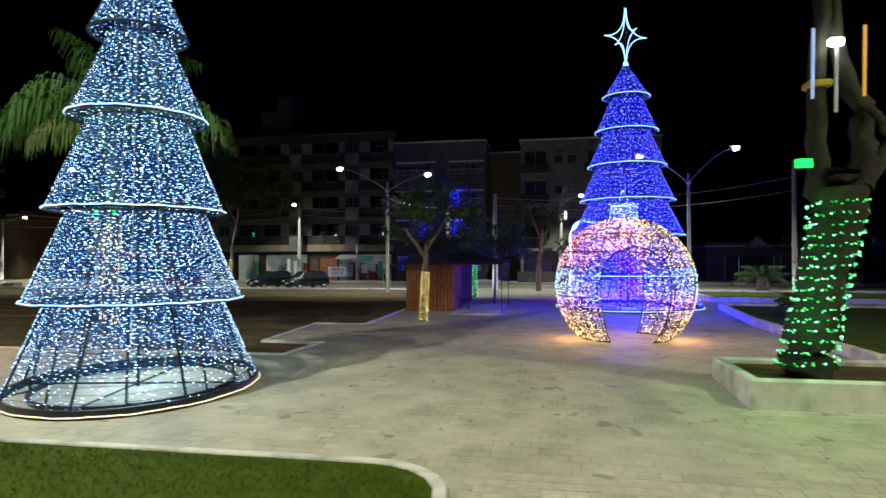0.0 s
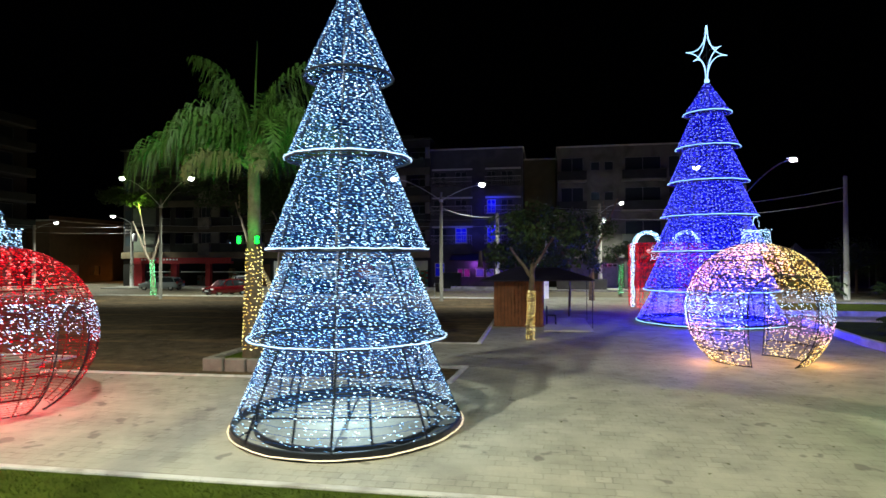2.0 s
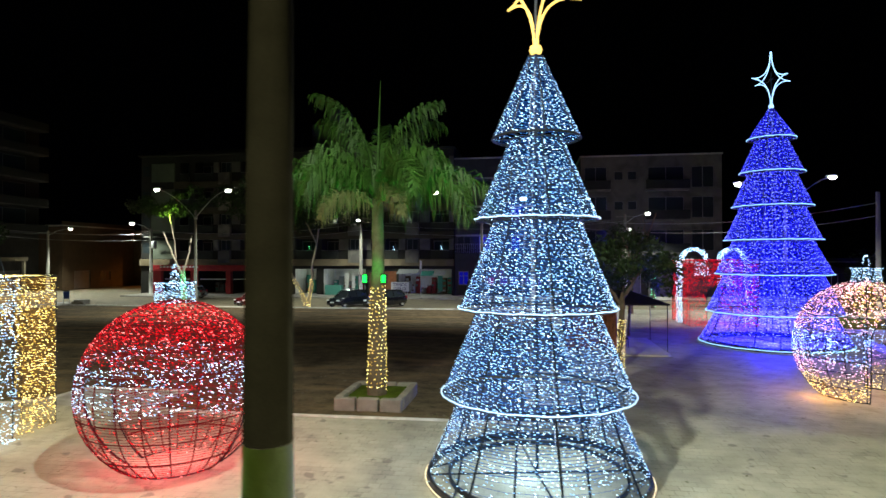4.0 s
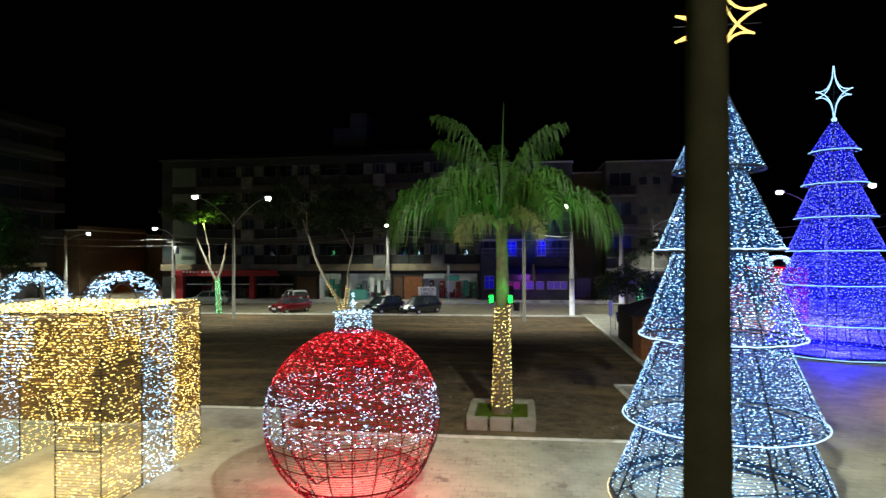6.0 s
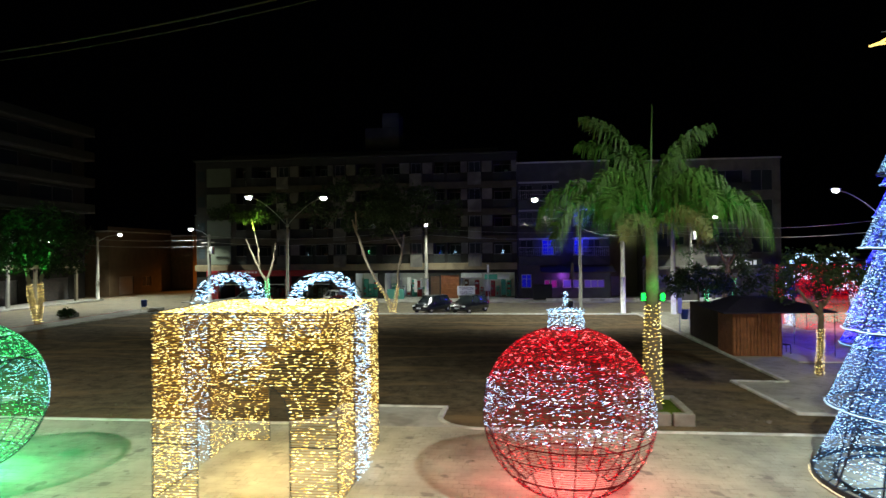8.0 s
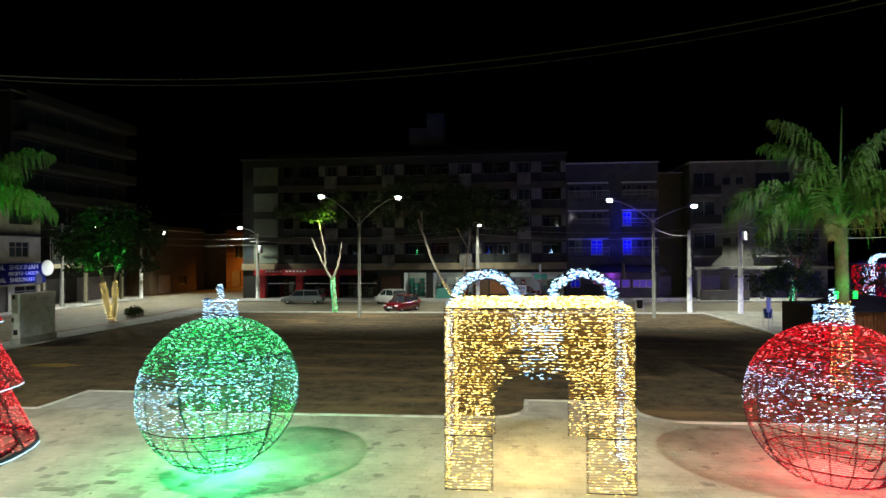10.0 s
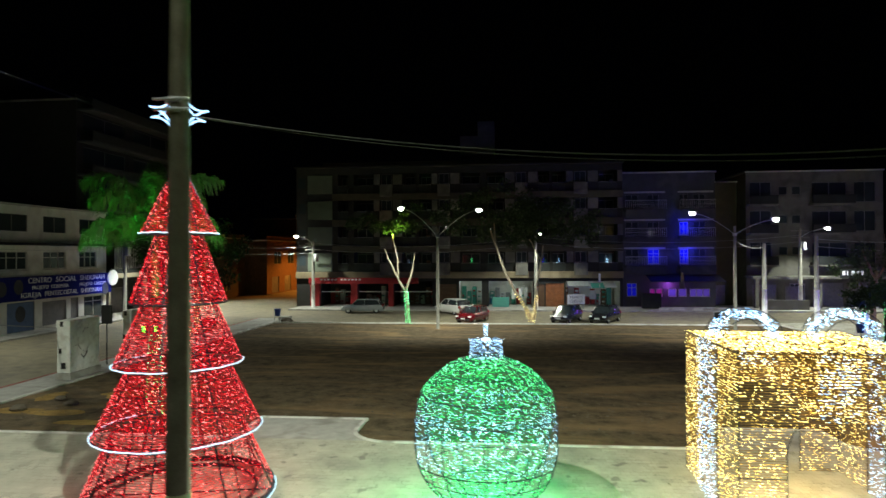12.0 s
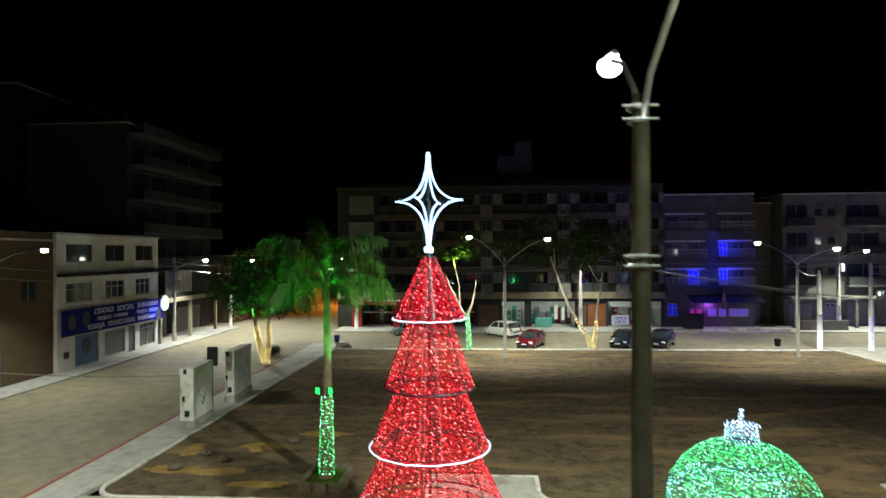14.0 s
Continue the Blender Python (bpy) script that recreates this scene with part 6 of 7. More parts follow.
# ---- houses ----
def plate(xs, zs, solid, y0, y1):
    """One connected upright plate on a grid of lines, with the cells left out that are not solid."""
    nx, nz = len(xs), len(zs)
    ok = [[solid((xs[i] + xs[i + 1]) / 2, (zs[j] + zs[j + 1]) / 2) for j in range(nz - 1)] for i in range(nx - 1)]
    vs = [(x, y, z) for y in (y0, y1) for x in xs for z in zs]
    n = nx * nz
    fs = []

    def full(i, j):
        return 0 <= i < nx - 1 and 0 <= j < nz - 1 and ok[i][j]

    for i in range(nx - 1):
        for j in range(nz - 1):
            if not ok[i][j]:
                continue
            a, b, c, d = i * nz + j, (i + 1) * nz + j, (i + 1) * nz + j + 1, i * nz + j + 1
            fs += [(a, b, c, d), (d + n, c + n, b + n, a + n)]
            for (p, q), (ii, jj) in (((b, a), (i, j - 1)), ((d, c), (i, j + 1)), ((a, d), (i - 1, j)), ((c, b), (i + 1, j))):
                if not full(ii, jj):
                    fs.append((p, q, q + n, p + n))
    used = sorted({k for f in fs for k in f})
    place = {k: i for i, k in enumerate(used)}
    return Mesh().add([vs[k] for k in used], [tuple(place[k] for k in f) for f in fs])


def wall_mesh(width, height, holes, thick):
    """An upright wall along x with openings through it, outer face at y = 0."""
    xs = sorted({0.0, width, *[h[0] for h in holes], *[h[1] for h in holes]})
    zs = sorted({0.0, height, *[h[2] for h in holes], *[h[3] for h in holes]})
    return plate(xs, zs, lambda x, z: not any(h[0] < x < h[1] and h[2] < z < h[3] for h in holes), 0, thick)


def house(name, x, y, rz, width, height, depth, wall_mat, label, openings, parapet=0.4, group="houses round the square"):
    """openings: (x0, x1, z0, z1, panes, kind)."""
    h = thing(name, x, y, 0, rz, label, "house", group)
    part("wall", wall_mesh(width, height, openings, 0.25), wall_mat, h)
    m = Mesh()
    m.box((0, 0.42, 0), (width, depth, height - 0.05))
    part("rear_body", m, wall_mat, h)
    for s in (0, 1):
        m = Mesh()
        m.box((s * (width - 0.2), 0.252, 0), (s * (width - 0.2) + 0.2, 0.418, height))
        part("side_wall", m, wall_mat, h)
    m = Mesh()
    m.box((-0.12, -0.12, height + 0.003), (width + 0.12, depth + 0.1, height + 0.16), 0.02)
    part("roof", m, CONCRETE, h)
    if parapet:
        m = Mesh()
        m.box((0, 0.0, height + 0.165), (width, 0.18, height + 0.16 + parapet), 0.02)
        part("parapet", m, wall_mat, h)
    for x0, x1, z0, z1, n, kind in openings:
        pane = {"dark": PANE, "lit": SHOP_LIT, "blue": WIN_BLUE, "pink": WIN_PINK, "violet": WIN_VIOLET, "shutter": SHUTTER, "teal": SHOP_TEAL, "wood": WOOD, "bluedoor": mat("blue_door", (0.10, 0.16, 0.30), 0.6, 0, 3, 0.2, 0.05), "bare": PANE, "white": PLASTER}[kind]
        framed = kind not in ("shutter", "bare", "wood", "bluedoor", "white")
        t_ = 0.07 if framed else 0.03
        bars = [x0 + (x1 - x0) * i / n for i in range(1, n)]
        rail = [z1 - 0.5] if framed and z1 - z0 > 1.2 else []
        gx = sorted({x0, x0 + t_, x1 - t_, x1, *[q + e for q in bars for e in (-0.03, 0.03)]})
        gz = sorted({z0, z0 + t_, z1 - t_, z1, *[q + e for q in rail for e in (-0.03, 0.03)]})
        f = plate(gx, gz, lambda x, z: not (x0 + t_ < x < x1 - t_ and z0 + t_ < z < z1 - t_) or any(abs(x - q) < 0.03 for q in bars) or any(abs(z - q) < 0.03 for q in rail), 0.05, 0.15)
        win = part("window" if kind in ("dark", "blue", "pink", "violet", "bare") else "door", f, WHITE_FRAME if framed else SHUTTER, h)
        m = Mesh()
        if kind == "shutter":
            k_ = int((z1 - z0) / 0.12)
            for i in range(k_):
                m.box((x0 + 0.03, 0.10 + 0.012 * (i % 2), z0 + i * (z1 - z0) / k_), (x1 - 0.03, 0.2, z0 + (i + 1) * (z1 - z0) / k_ - 0.004))
        else:
            m.box((x0 + 0.03, 0.10, z0 + 0.03), (x1 - 0.03, 0.125, z1 - 0.03))
        part("pane" if kind not in ("shutter", "wood", "bluedoor", "white") else "leaf", m, pane, win)
        if kind in ("dark", "blue") and z0 > 2:
            m = Mesh()
            m.box((x0 - 0.08, -0.08, z0 - 0.1), (x1 + 0.08, 0.05, z0 - 0.003), 0.01)
            part("sill", m, CONCRETE, win)
    return h


def balcony(h, x0, x1, z, out, slab_mat, rail, solid=False):
    m = Mesh()
    m.box((x0, -out, z - 0.18), (x1, -0.003, z), 0.015)
    b = part("balcony", m, slab_mat, h)
    m = Mesh()
    if solid:
        m.box((x0, -out, z + 0.003), (x1, -out + 0.1, z + 0.95), 0.015)
    else:
        m.box((x0, -out, z + 0.95), (x1, -out + 0.05, z + 1.0))
        m.box((x0, -out, z + 0.5), (x1, -out + 0.04, z + 0.53))
        for i in range(int((x1 - x0) / 0.22) + 1):
            xx = min(x1 - 0.03, x0 + i * 0.22)
            m.box((xx, -out, z), (xx + 0.025, -out + 0.04, z + 0.95))
    part("railing", m, rail, b)


# the long block with the chequered panels: open balconies between deep beams, shops below
STOREY, FIRST = 3.03, 3.3
# wall and beam tones hold the darkness of the unlit storeys
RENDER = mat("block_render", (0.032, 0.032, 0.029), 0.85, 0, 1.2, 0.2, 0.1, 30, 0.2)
BEAM = mat("beam_dimmed", (0.075, 0.066, 0.048), 0.85, 0, 1.2, 0.2, 0.1, 30, 0.2, (0.06, 0.055, 0.04), 0.7, 0.8)
LOUVRE = mat("dark_louvre", (0.03, 0.035, 0.03), 0.6, 0.2, 3, 0.2, 0.05)
COUNTER = mat("counter_teal", (0.10, 0.36, 0.30), 0.5, 0, 3, 0.1, 0.0)
GOODS = [mat("goods_" + nm, c, 0.6, 0, 5, 0.2, 0.02) for nm, c in (("white", (0.6, 0.62, 0.6)), ("grey", (0.25, 0.27, 0.27)), ("teal", (0.06, 0.3, 0.24)), ("brown", (0.16, 0.09, 0.05)), ("red", (0.3, 0.03, 0.03)))]
BAYS = [(5.0, 6.2), (6.9, 9.2), (12.7, 14.2), (14.6, 16.0), (19.45, 21.65), (22.45, 24.4), (28.3, 29.5), (29.86, 31.3), (35.0, 37.0)]
CENTRES = [(10.06, 11.5), (16.8, 18.2), (25.66, 27.03), (32.2, 33.7)]
SIDES = [(9.3, 10.0), (11.56, 12.6), (16.1, 16.74), (18.26, 19.3), (24.5, 25.6), (27.1, 28.2), (31.4, 32.14), (33.76, 34.9), (37.05, 37.6)]
SHOPS = [(3.0, 6.5, "dark"), (7.5, 11.0, "dark"), (11.7, 16.1, "dark"), (19.2, 21.8, "lit"), (22.6, 27.6, "lit"), (31.3, 37.3, "dim")]
SHUTTERS = [(16.5, 18.9), (27.9, 28.9)]
H1 = thing("apartment_block", -61.0, 61.9, 0, 0, "long four-storey block with chequered panels over shops", "house", "houses round the square")
W1, TOP1 = 37.6, 16.2
holes = [(a, b, FIRST + 0.85 + STOREY * k, FIRST + 3.05 + STOREY * k) for k in range(4) for a, b in BAYS]
holes += [(a + 0.1, b - 0.1, FIRST + 1.78 + STOREY * k, FIRST + 3.0 + STOREY * k) for k in range(4) for a, b in CENTRES]
holes += [(a, b, 0.06, 2.95) for a, b, kind in SHOPS] + [(a, b, 0.06, 2.6) for a, b in SHUTTERS] + [(29.05, 31.1, 0.06, 2.7)]
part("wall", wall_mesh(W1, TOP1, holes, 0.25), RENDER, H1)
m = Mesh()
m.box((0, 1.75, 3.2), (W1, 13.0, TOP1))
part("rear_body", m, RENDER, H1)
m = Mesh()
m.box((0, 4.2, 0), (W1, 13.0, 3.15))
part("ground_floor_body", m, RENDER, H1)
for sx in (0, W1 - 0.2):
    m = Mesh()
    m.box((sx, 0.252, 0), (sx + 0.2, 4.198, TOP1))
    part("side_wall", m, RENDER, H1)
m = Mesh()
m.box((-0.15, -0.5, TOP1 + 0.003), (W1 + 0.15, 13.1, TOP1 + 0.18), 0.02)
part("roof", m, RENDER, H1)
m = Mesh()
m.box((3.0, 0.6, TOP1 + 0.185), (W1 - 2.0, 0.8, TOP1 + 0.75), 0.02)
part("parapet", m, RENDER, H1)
rng = np.random.default_rng(131)
for k in range(4):
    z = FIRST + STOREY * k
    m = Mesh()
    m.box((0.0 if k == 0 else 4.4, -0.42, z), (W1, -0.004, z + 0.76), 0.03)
    # first beam paler than the rest: street lamplight is in its colour
    part("beam", m, mat("cream_beam_lit", (0.21, 0.175, 0.11), 0.85, 0, 1.2, 0.2, 0.1, 30, 0.2, (0.12, 0.1, 0.07), 0.6, 0.8) if k == 0 else BEAM, H1, "deep rendered beam between the storeys")
    m = Mesh()
    m.box((0.2, 0.252, z + 0.4), (W1 - 0.2, 1.748, z + 0.7))
    part("balcony_floor", m, RENDER, H1)
    for a, b in CENTRES:
        m = Mesh()
        m.box((a, -0.5, z + 0.36), (b, -0.006, z + 1.74), 0.02)
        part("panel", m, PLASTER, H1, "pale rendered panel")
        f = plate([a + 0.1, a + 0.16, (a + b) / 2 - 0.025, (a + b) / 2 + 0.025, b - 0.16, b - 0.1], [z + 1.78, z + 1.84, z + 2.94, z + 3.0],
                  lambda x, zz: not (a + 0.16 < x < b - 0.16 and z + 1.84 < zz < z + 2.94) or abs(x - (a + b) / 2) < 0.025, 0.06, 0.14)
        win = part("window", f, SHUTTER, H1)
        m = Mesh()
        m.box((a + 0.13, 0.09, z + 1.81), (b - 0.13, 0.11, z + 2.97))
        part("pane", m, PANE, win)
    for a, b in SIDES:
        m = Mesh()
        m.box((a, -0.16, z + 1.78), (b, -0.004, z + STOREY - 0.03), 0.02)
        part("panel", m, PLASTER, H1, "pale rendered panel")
    for a, b in BAYS:
        m = Mesh()
        m.box((a, -0.11, z + 0.78), (b, -0.08, z + 1.70))
        rl = part("railing", m, LOUVRE, H1, "dark balcony panel")
        m = Mesh()
        m.box((a, -0.13, z + 1.703), (b, -0.06, z + 1.76), 0.01)
        part("rail", m, SHUTTER, rl, "grey top rail")
        f = plate([a + 0.05, a + 0.13, (a + b) / 2 - 0.03, (a + b) / 2 + 0.03, b - 0.13, b - 0.05], [z + 0.72, z + 0.8, z + 2.75, z + 2.83],
                  lambda x, zz: not (a + 0.13 < x < b - 0.13 and z + 0.8 < zz < z + 2.75) or abs(x - (a + b) / 2) < 0.03, 1.62, 1.72)
        win = part("window", f, SHUTTER, H1, "sliding balcony window")
        m = Mesh()
        m.box((a + 0.09, 1.65, z + 0.76), (b - 0.09, 1.67, z + 2.79))
        part("pane", m, PANE, win)
        for sx in (a - 0.12, b + 0.02):
            m = Mesh()
            m.box((sx, 0.252, z + 0.7), (sx + 0.1, 1.748, z + STOREY + 0.38))
            part("partition", m, RENDER, H1)
        if rng.random() < 0.6:
            m = Mesh()
            cx = rng.uniform(a + 0.3, b - 0.4)
            m.box((cx, 0.5, z + 0.703), (cx + rng.uniform(0.25, 0.5), 0.9, z + 0.7 + rng.uniform(0.7, 1.5)), 0.04)
            part("stored_box", m, GOODS[int(rng.integers(0, 4))], H1, "household things kept on the balcony")
    m = Mesh()
    m.box((1.4, -0.16, z + 0.8), (4.35, -0.004, z + STOREY - 0.05), 0.02)
    part("pale_panel", m, PLASTER_GREEN, H1, "pale green rendered panel")
    m = Mesh()
    m.box((0.25, -0.03, z + 1.5), (1.1, -0.004, z + 2.7), 0.01)
    part("window", m, PANE, H1, "small dark side window")
# shops under the first beam
for n_, (a, b, kind) in enumerate(SHOPS):
    m = Mesh()
    m.box((a - 0.1, 4.0, 0.05), (b + 0.1, 4.19, 3.15))
    part("shop_back_wall", m, CENTRE_WALL if kind != "dark" else RENDER, H1)
    for sx in (a - 0.14, b + 0.04):
        m = Mesh()
        m.box((sx, 0.252, 0.05), (sx + 0.1, 3.998, 3.15))
        part("shop_side_wall", m, CENTRE_WALL if kind != "dark" else RENDER, H1)
    m = Mesh()
    m.box((a - 0.1, 0.252, 3.16), (b + 0.1, 4.19, 3.197))
    part("shop_ceiling", m, CENTRE_WALL, H1)
    if kind != "dark":
        m = Mesh()
        m.box((a + 0.6, 1.9, 3.06), (b - 0.6, 2.0, 3.14), 0.01)
        part("shop_tube", m, glow("shop_tube_glass", (0.85, 1.0, 0.92), 1.6 if kind == "lit" else 0.7), H1, "bare fluorescent tube")
    for i in range(int((b - a) / 0.62)):
        x0 = a + 0.12 + i * 0.62
        hh = rng.uniform(0.9, 2.3)
        m = Mesh()
        m.box((x0, 3.3, 0.06), (x0 + 0.5, 3.95, hh), 0.02)
        sh = part("shelf", m, GOODS[int(rng.integers(0, 5))], H1, "stocked shop shelf")
        for q in range(3):
            m = Mesh()
            zz = 0.3 + q * hh / 3.3
            m.box((x0 + 0.06, 3.22, zz), (x0 + rng.uniform(0.2, 0.44), 3.297, zz + rng.uniform(0.14, 0.26)), 0.01)
            part("packet", m, GOODS[int(rng.integers(0, 5))], sh)
    if kind == "dark":
        m = Mesh()
        m.box((a + 0.02, 0.1, 1.68), (b - 0.02, 0.18, 1.78), 0.01)
        part("counter_edge", m, SIGN_WHITE, H1, "white edge of a bar counter")
for a, b in SHUTTERS + [(29.05, 31.1)]:
    k_ = 14
    top = 2.7 if a > 29 else 2.6
    sm = WOOD if a > 29 else mat("brown_shutter", (0.11, 0.06, 0.035), 0.6, 0.1, 3, 0.2, 0.1)
    m = Mesh()
    m.box((a, 0.201, 0.06), (b, 0.23, top))
    leaf_ = part("rolling_shutter", m, sm, H1, "closed brown rolling shutter")
    for i in range(k_):
        m = Mesh()
        m.box((a, 0.12, 0.06 + i * (top - 0.06) / k_), (b, 0.2, 0.06 + (i + 1) * (top - 0.06) / k_ - 0.012), 0.01)
        part("slat", m, sm, leaf_)
m = Mesh()
m.box((23.0, -0.6, 0.06), (24.9, -0.05, 1.15), 0.03)
part("counter", m, COUNTER, H1, "teal shop counter")
for i, (x0, x1, z0, z1, gm) in enumerate(((25.2, 25.6, 0.9, 2.5, 0), (26.0, 26.35, 0.8, 2.2, 0), (26.7, 27.0, 1.1, 2.3, 1), (33.9, 34.6, 0.9, 1.9, 0), (32.2, 32.9, 0.5, 1.6, 1), (35.8, 36.3, 0.5, 2.2, 2))):
    m = Mesh()
    m.box((x0, 0.0, z0), (x1, 0.05, z1), 0.01)
    part("poster", m, GOODS[gm], H1, "pale poster in the shop front")
for x0, x1, zz, am in ((31.4, 33.7, 2.75, GOODS[1]), (34.0, 35.4, 2.55, GOODS[2]), (35.5, 36.7, 2.6, GOODS[0])):
    m = Mesh()
    m.add([(x0, -1.3, zz - 0.25), (x1, -1.3, zz - 0.25), (x1, -0.02, zz + 0.2), (x0, -0.02, zz + 0.2), (x0, -1.3, zz - 0.31), (x1, -1.3, zz - 0.31), (x1, -0.02, zz + 0.14), (x0, -0.02, zz + 0.14)],
          [(0, 1, 2, 3), (7, 6, 5, 4), (0, 4, 5, 1), (1, 5, 6, 2), (2, 6, 7, 3), (3, 7, 4, 0)])
    part("small_awning", m, am, H1, "small sloping cloth awning")
m = Mesh()
m.box((1.8, -1.1, 2.72), (14.6, -0.425, 2.96), 0.02)
m.box((1.8, -1.1, 2.963), (14.6, -0.95, 3.4), 0.02)
part("shop_awning", m, RED_PAINT, H1, "dark red shop awning")
for x0, x1 in ((1.8, 2.9), (6.6, 7.4), (11.05, 11.65)):
    m = Mesh()
    m.box((x0, -0.5, 0.06), (x1, -0.005, 2.715), 0.02)
    part("pillar", m, RED_PAINT, H1, "red painted shop pillar")
for i in range(11):
    m = Mesh()
    m.box((3.2 + i * 0.42 + (0.3 if i > 4 else 0), -1.115, 3.1), (3.45 + i * 0.42 + (0.3 if i > 4 else 0), -1.102, 3.28))
    part("letter_bar", m, SIGN_WHITE, H1, "pale bar of shop lettering")
for a, b in (((19.0, 6.0, TOP1 + 0.185), (23.3, 9.0, 20.8)), ((21.2, 6.0, 20.805), (23.3, 9.0, 22.6))):
    m = Mesh()
    m.box(a, b, 0.03)
    part("roof_tank", m, PLASTER_GREY, H1, "grey tank house on the roof")
rng = np.random.default_rng(31)
for gx, z, bulb, n in ((28.9, 4.35, B_BLUE, 30), (36.0, 4.3, B_WHITE, 40), (20.6, 4.3, B_GREEN, 34), (30.6, 4.3, B_WHITE, 20), (13.4, 4.3, B_WHITE, 10)):
    tr = thing("window_light_tree", -61.0 + gx, 62.8, z - 0.35, 0, "small lit cone of bulbs on a balcony", "light tree", "small balcony lights")
    m = Mesh()
    f = rng.random(n)
    a = rng.random(n) * 6.28
    r = 0.45 * (1 - f)
    m.bulbs(np.stack([r * np.cos(a), r * np.sin(a) * 0.5, 0.3 + 1.3 * f], 1), 0.03)
    part("bulb_string", m, bulb, tr, kind="stuff")
    m = Mesh()
    m.tube([(0, 0, 0), (0, 0, 1.65)], 0.02, 5)
    part("stand", m, STEEL, tr)
t = thing("shop_sign_board", -28.9, 59.3, 0.06, 6, "white board lettered TEMOS GELO on the pavement", "sign")
m = Mesh()
m.box((-0.95, -0.05, 0.55), (0.95, 0.05, 1.55), 0.02)
part("board", m, SIGN_WHITE, t)
for sx in (-0.8, 0.8):
    m = Mesh()
    m.box((sx - 0.04, -0.04, 0), (sx + 0.04, 0.04, 0.548))
    part("leg", m, GALV, t)


def lettering(text, size, parent, m4, material, width=None):
    words = text.split(" ")
    if len(words) > 1:
        step, at = width / len(text), 0
        for word in words:
            middle = (at + len(word) / 2 - len(text) / 2) * step
            lettering(word, size, parent, m4 @ pose(middle, 0, 0), material, step * len(word) * 0.97)
            at += len(word) + 1
        return None
    cu = bpy.data.curves.new("lettering", "FONT")
    cu.body, cu.size, cu.extrude, cu.align_x, cu.align_y = text, size, 0.008, "CENTER", "CENTER"
    tmp = bpy.data.objects.new("lettering", cu)
    scene.collection.objects.link(tmp)
    bpy.context.view_layer.update()
    me = bpy.data.meshes.new_from_object(tmp.evaluated_get(bpy.context.evaluated_depsgraph_get()))
    bpy.data.objects.remove(tmp)
    bpy.data.curves.remove(cu)
    xs = [v.co.x for v in me.vertices]
    if width:
        k_ = width / (max(xs) - min(xs))
        for v in me.vertices:
            v.co.x *= k_
    me.transform(m4)
    me.materials.clear()
    me.materials.append(material)
    ob = new("lettering", me)
    ob.parent = parent
    return tagged(ob, "lettering " + text)


UP = pose(0, 0, 0, 90, 0, 0)
lettering("TEMOS", 0.42, t, pose(0, -0.062, 1.27) @ UP, SIGN_BLUE, 1.5)
lettering("GELO", 0.42, t, pose(0, -0.062, 0.83) @ UP, SIGN_BLUE, 1.3)

# the narrow block with blue light on its balconies
ops = []
for z0, z1 in ((4.9, 6.5), (8.1, 9.55), (11.2, 12.6)):
    ops += [(0.3, 1.7, z0, z1, 2, "bare"), (2.7, 3.95, z0, z1, 2, "blue" if z0 < 5 else "bare"), (6.15, 7.1, z0, z1, 2, "bare" if z0 > 11 else "blue"), (7.7, 8.95, z0, z1, 2, "bare")]
ops += [(0.4, 1.5, 1.2, 2.7, 2, "blue"), (2.9, 3.5, 1.2, 2.1, 1, "pink"), (3.6, 4.3, 1.2, 2.1, 1, "pink"), (4.9, 5.8, 1.2, 2.1, 1, "violet"), (6.0, 6.9, 1.2, 2.1, 1, "violet"), (7.2, 9.4, 1.2, 2.1, 3, "violet")]
H2 = house("narrow_apartment_block", -23.35, 62.05, 0, 10.0, 15.0, 12.0, PLASTER_GREY, "grey four-storey block with blue-lit balconies", ops, 0.0)
for z in (4.6, 7.75, 10.85):
    for x0, x1 in ((0.15, 4.6), (6.0, 9.8)):
        balcony(H2, x0, x1, z + 0.1, 0.8, PLASTER_GREY, WHITE_FRAME)
        m = Mesh()
        m.box((x0, -0.12, z + 1.93), (x1, -0.003, z + 2.12), 0.01)
        part("lintel", m, WHITE_FRAME, H2, "pale lintel band over the windows")
        m = Mesh()
        m.box((x0, -0.86, z - 0.9), (x1, -0.803, z + 0.1), 0.02)
        part("apron", m, PLASTER_GREY, H2, "grey apron under the balcony")
m = Mesh()
m.add([(2.4, -2.6, 3.0), (10.2, -2.6, 3.0), (10.2, -0.01, 3.75), (2.4, -0.01, 3.75), (2.4, -2.6, 2.92), (10.2, -2.6, 2.92), (10.2, -0.01, 3.65), (2.4, -0.01, 3.65)], [(0, 1, 2, 3), (7, 6, 5, 4), (0, 4, 5, 1), (1, 5, 6, 2), (2, 6, 7, 3), (3, 7, 4, 0)])
part("awning", m, BEAM, H2, "dun sloping awning")
m = Mesh()
m.box((1.6, -2.2, 0.06), (3.6, -1.6, 1.7), 0.05)
part("planter_box", m, PLASTER_DARK, H2, "dark box before the entrance")
m = Mesh()
m.tube([(5.7, -2.5, 2.3), (5.7, -2.45, 4.0)], [0.3, 0.12], 8)
part("folded_parasol", m, PLASTER_CREAM, H2, "folded cream parasol cloth", True)

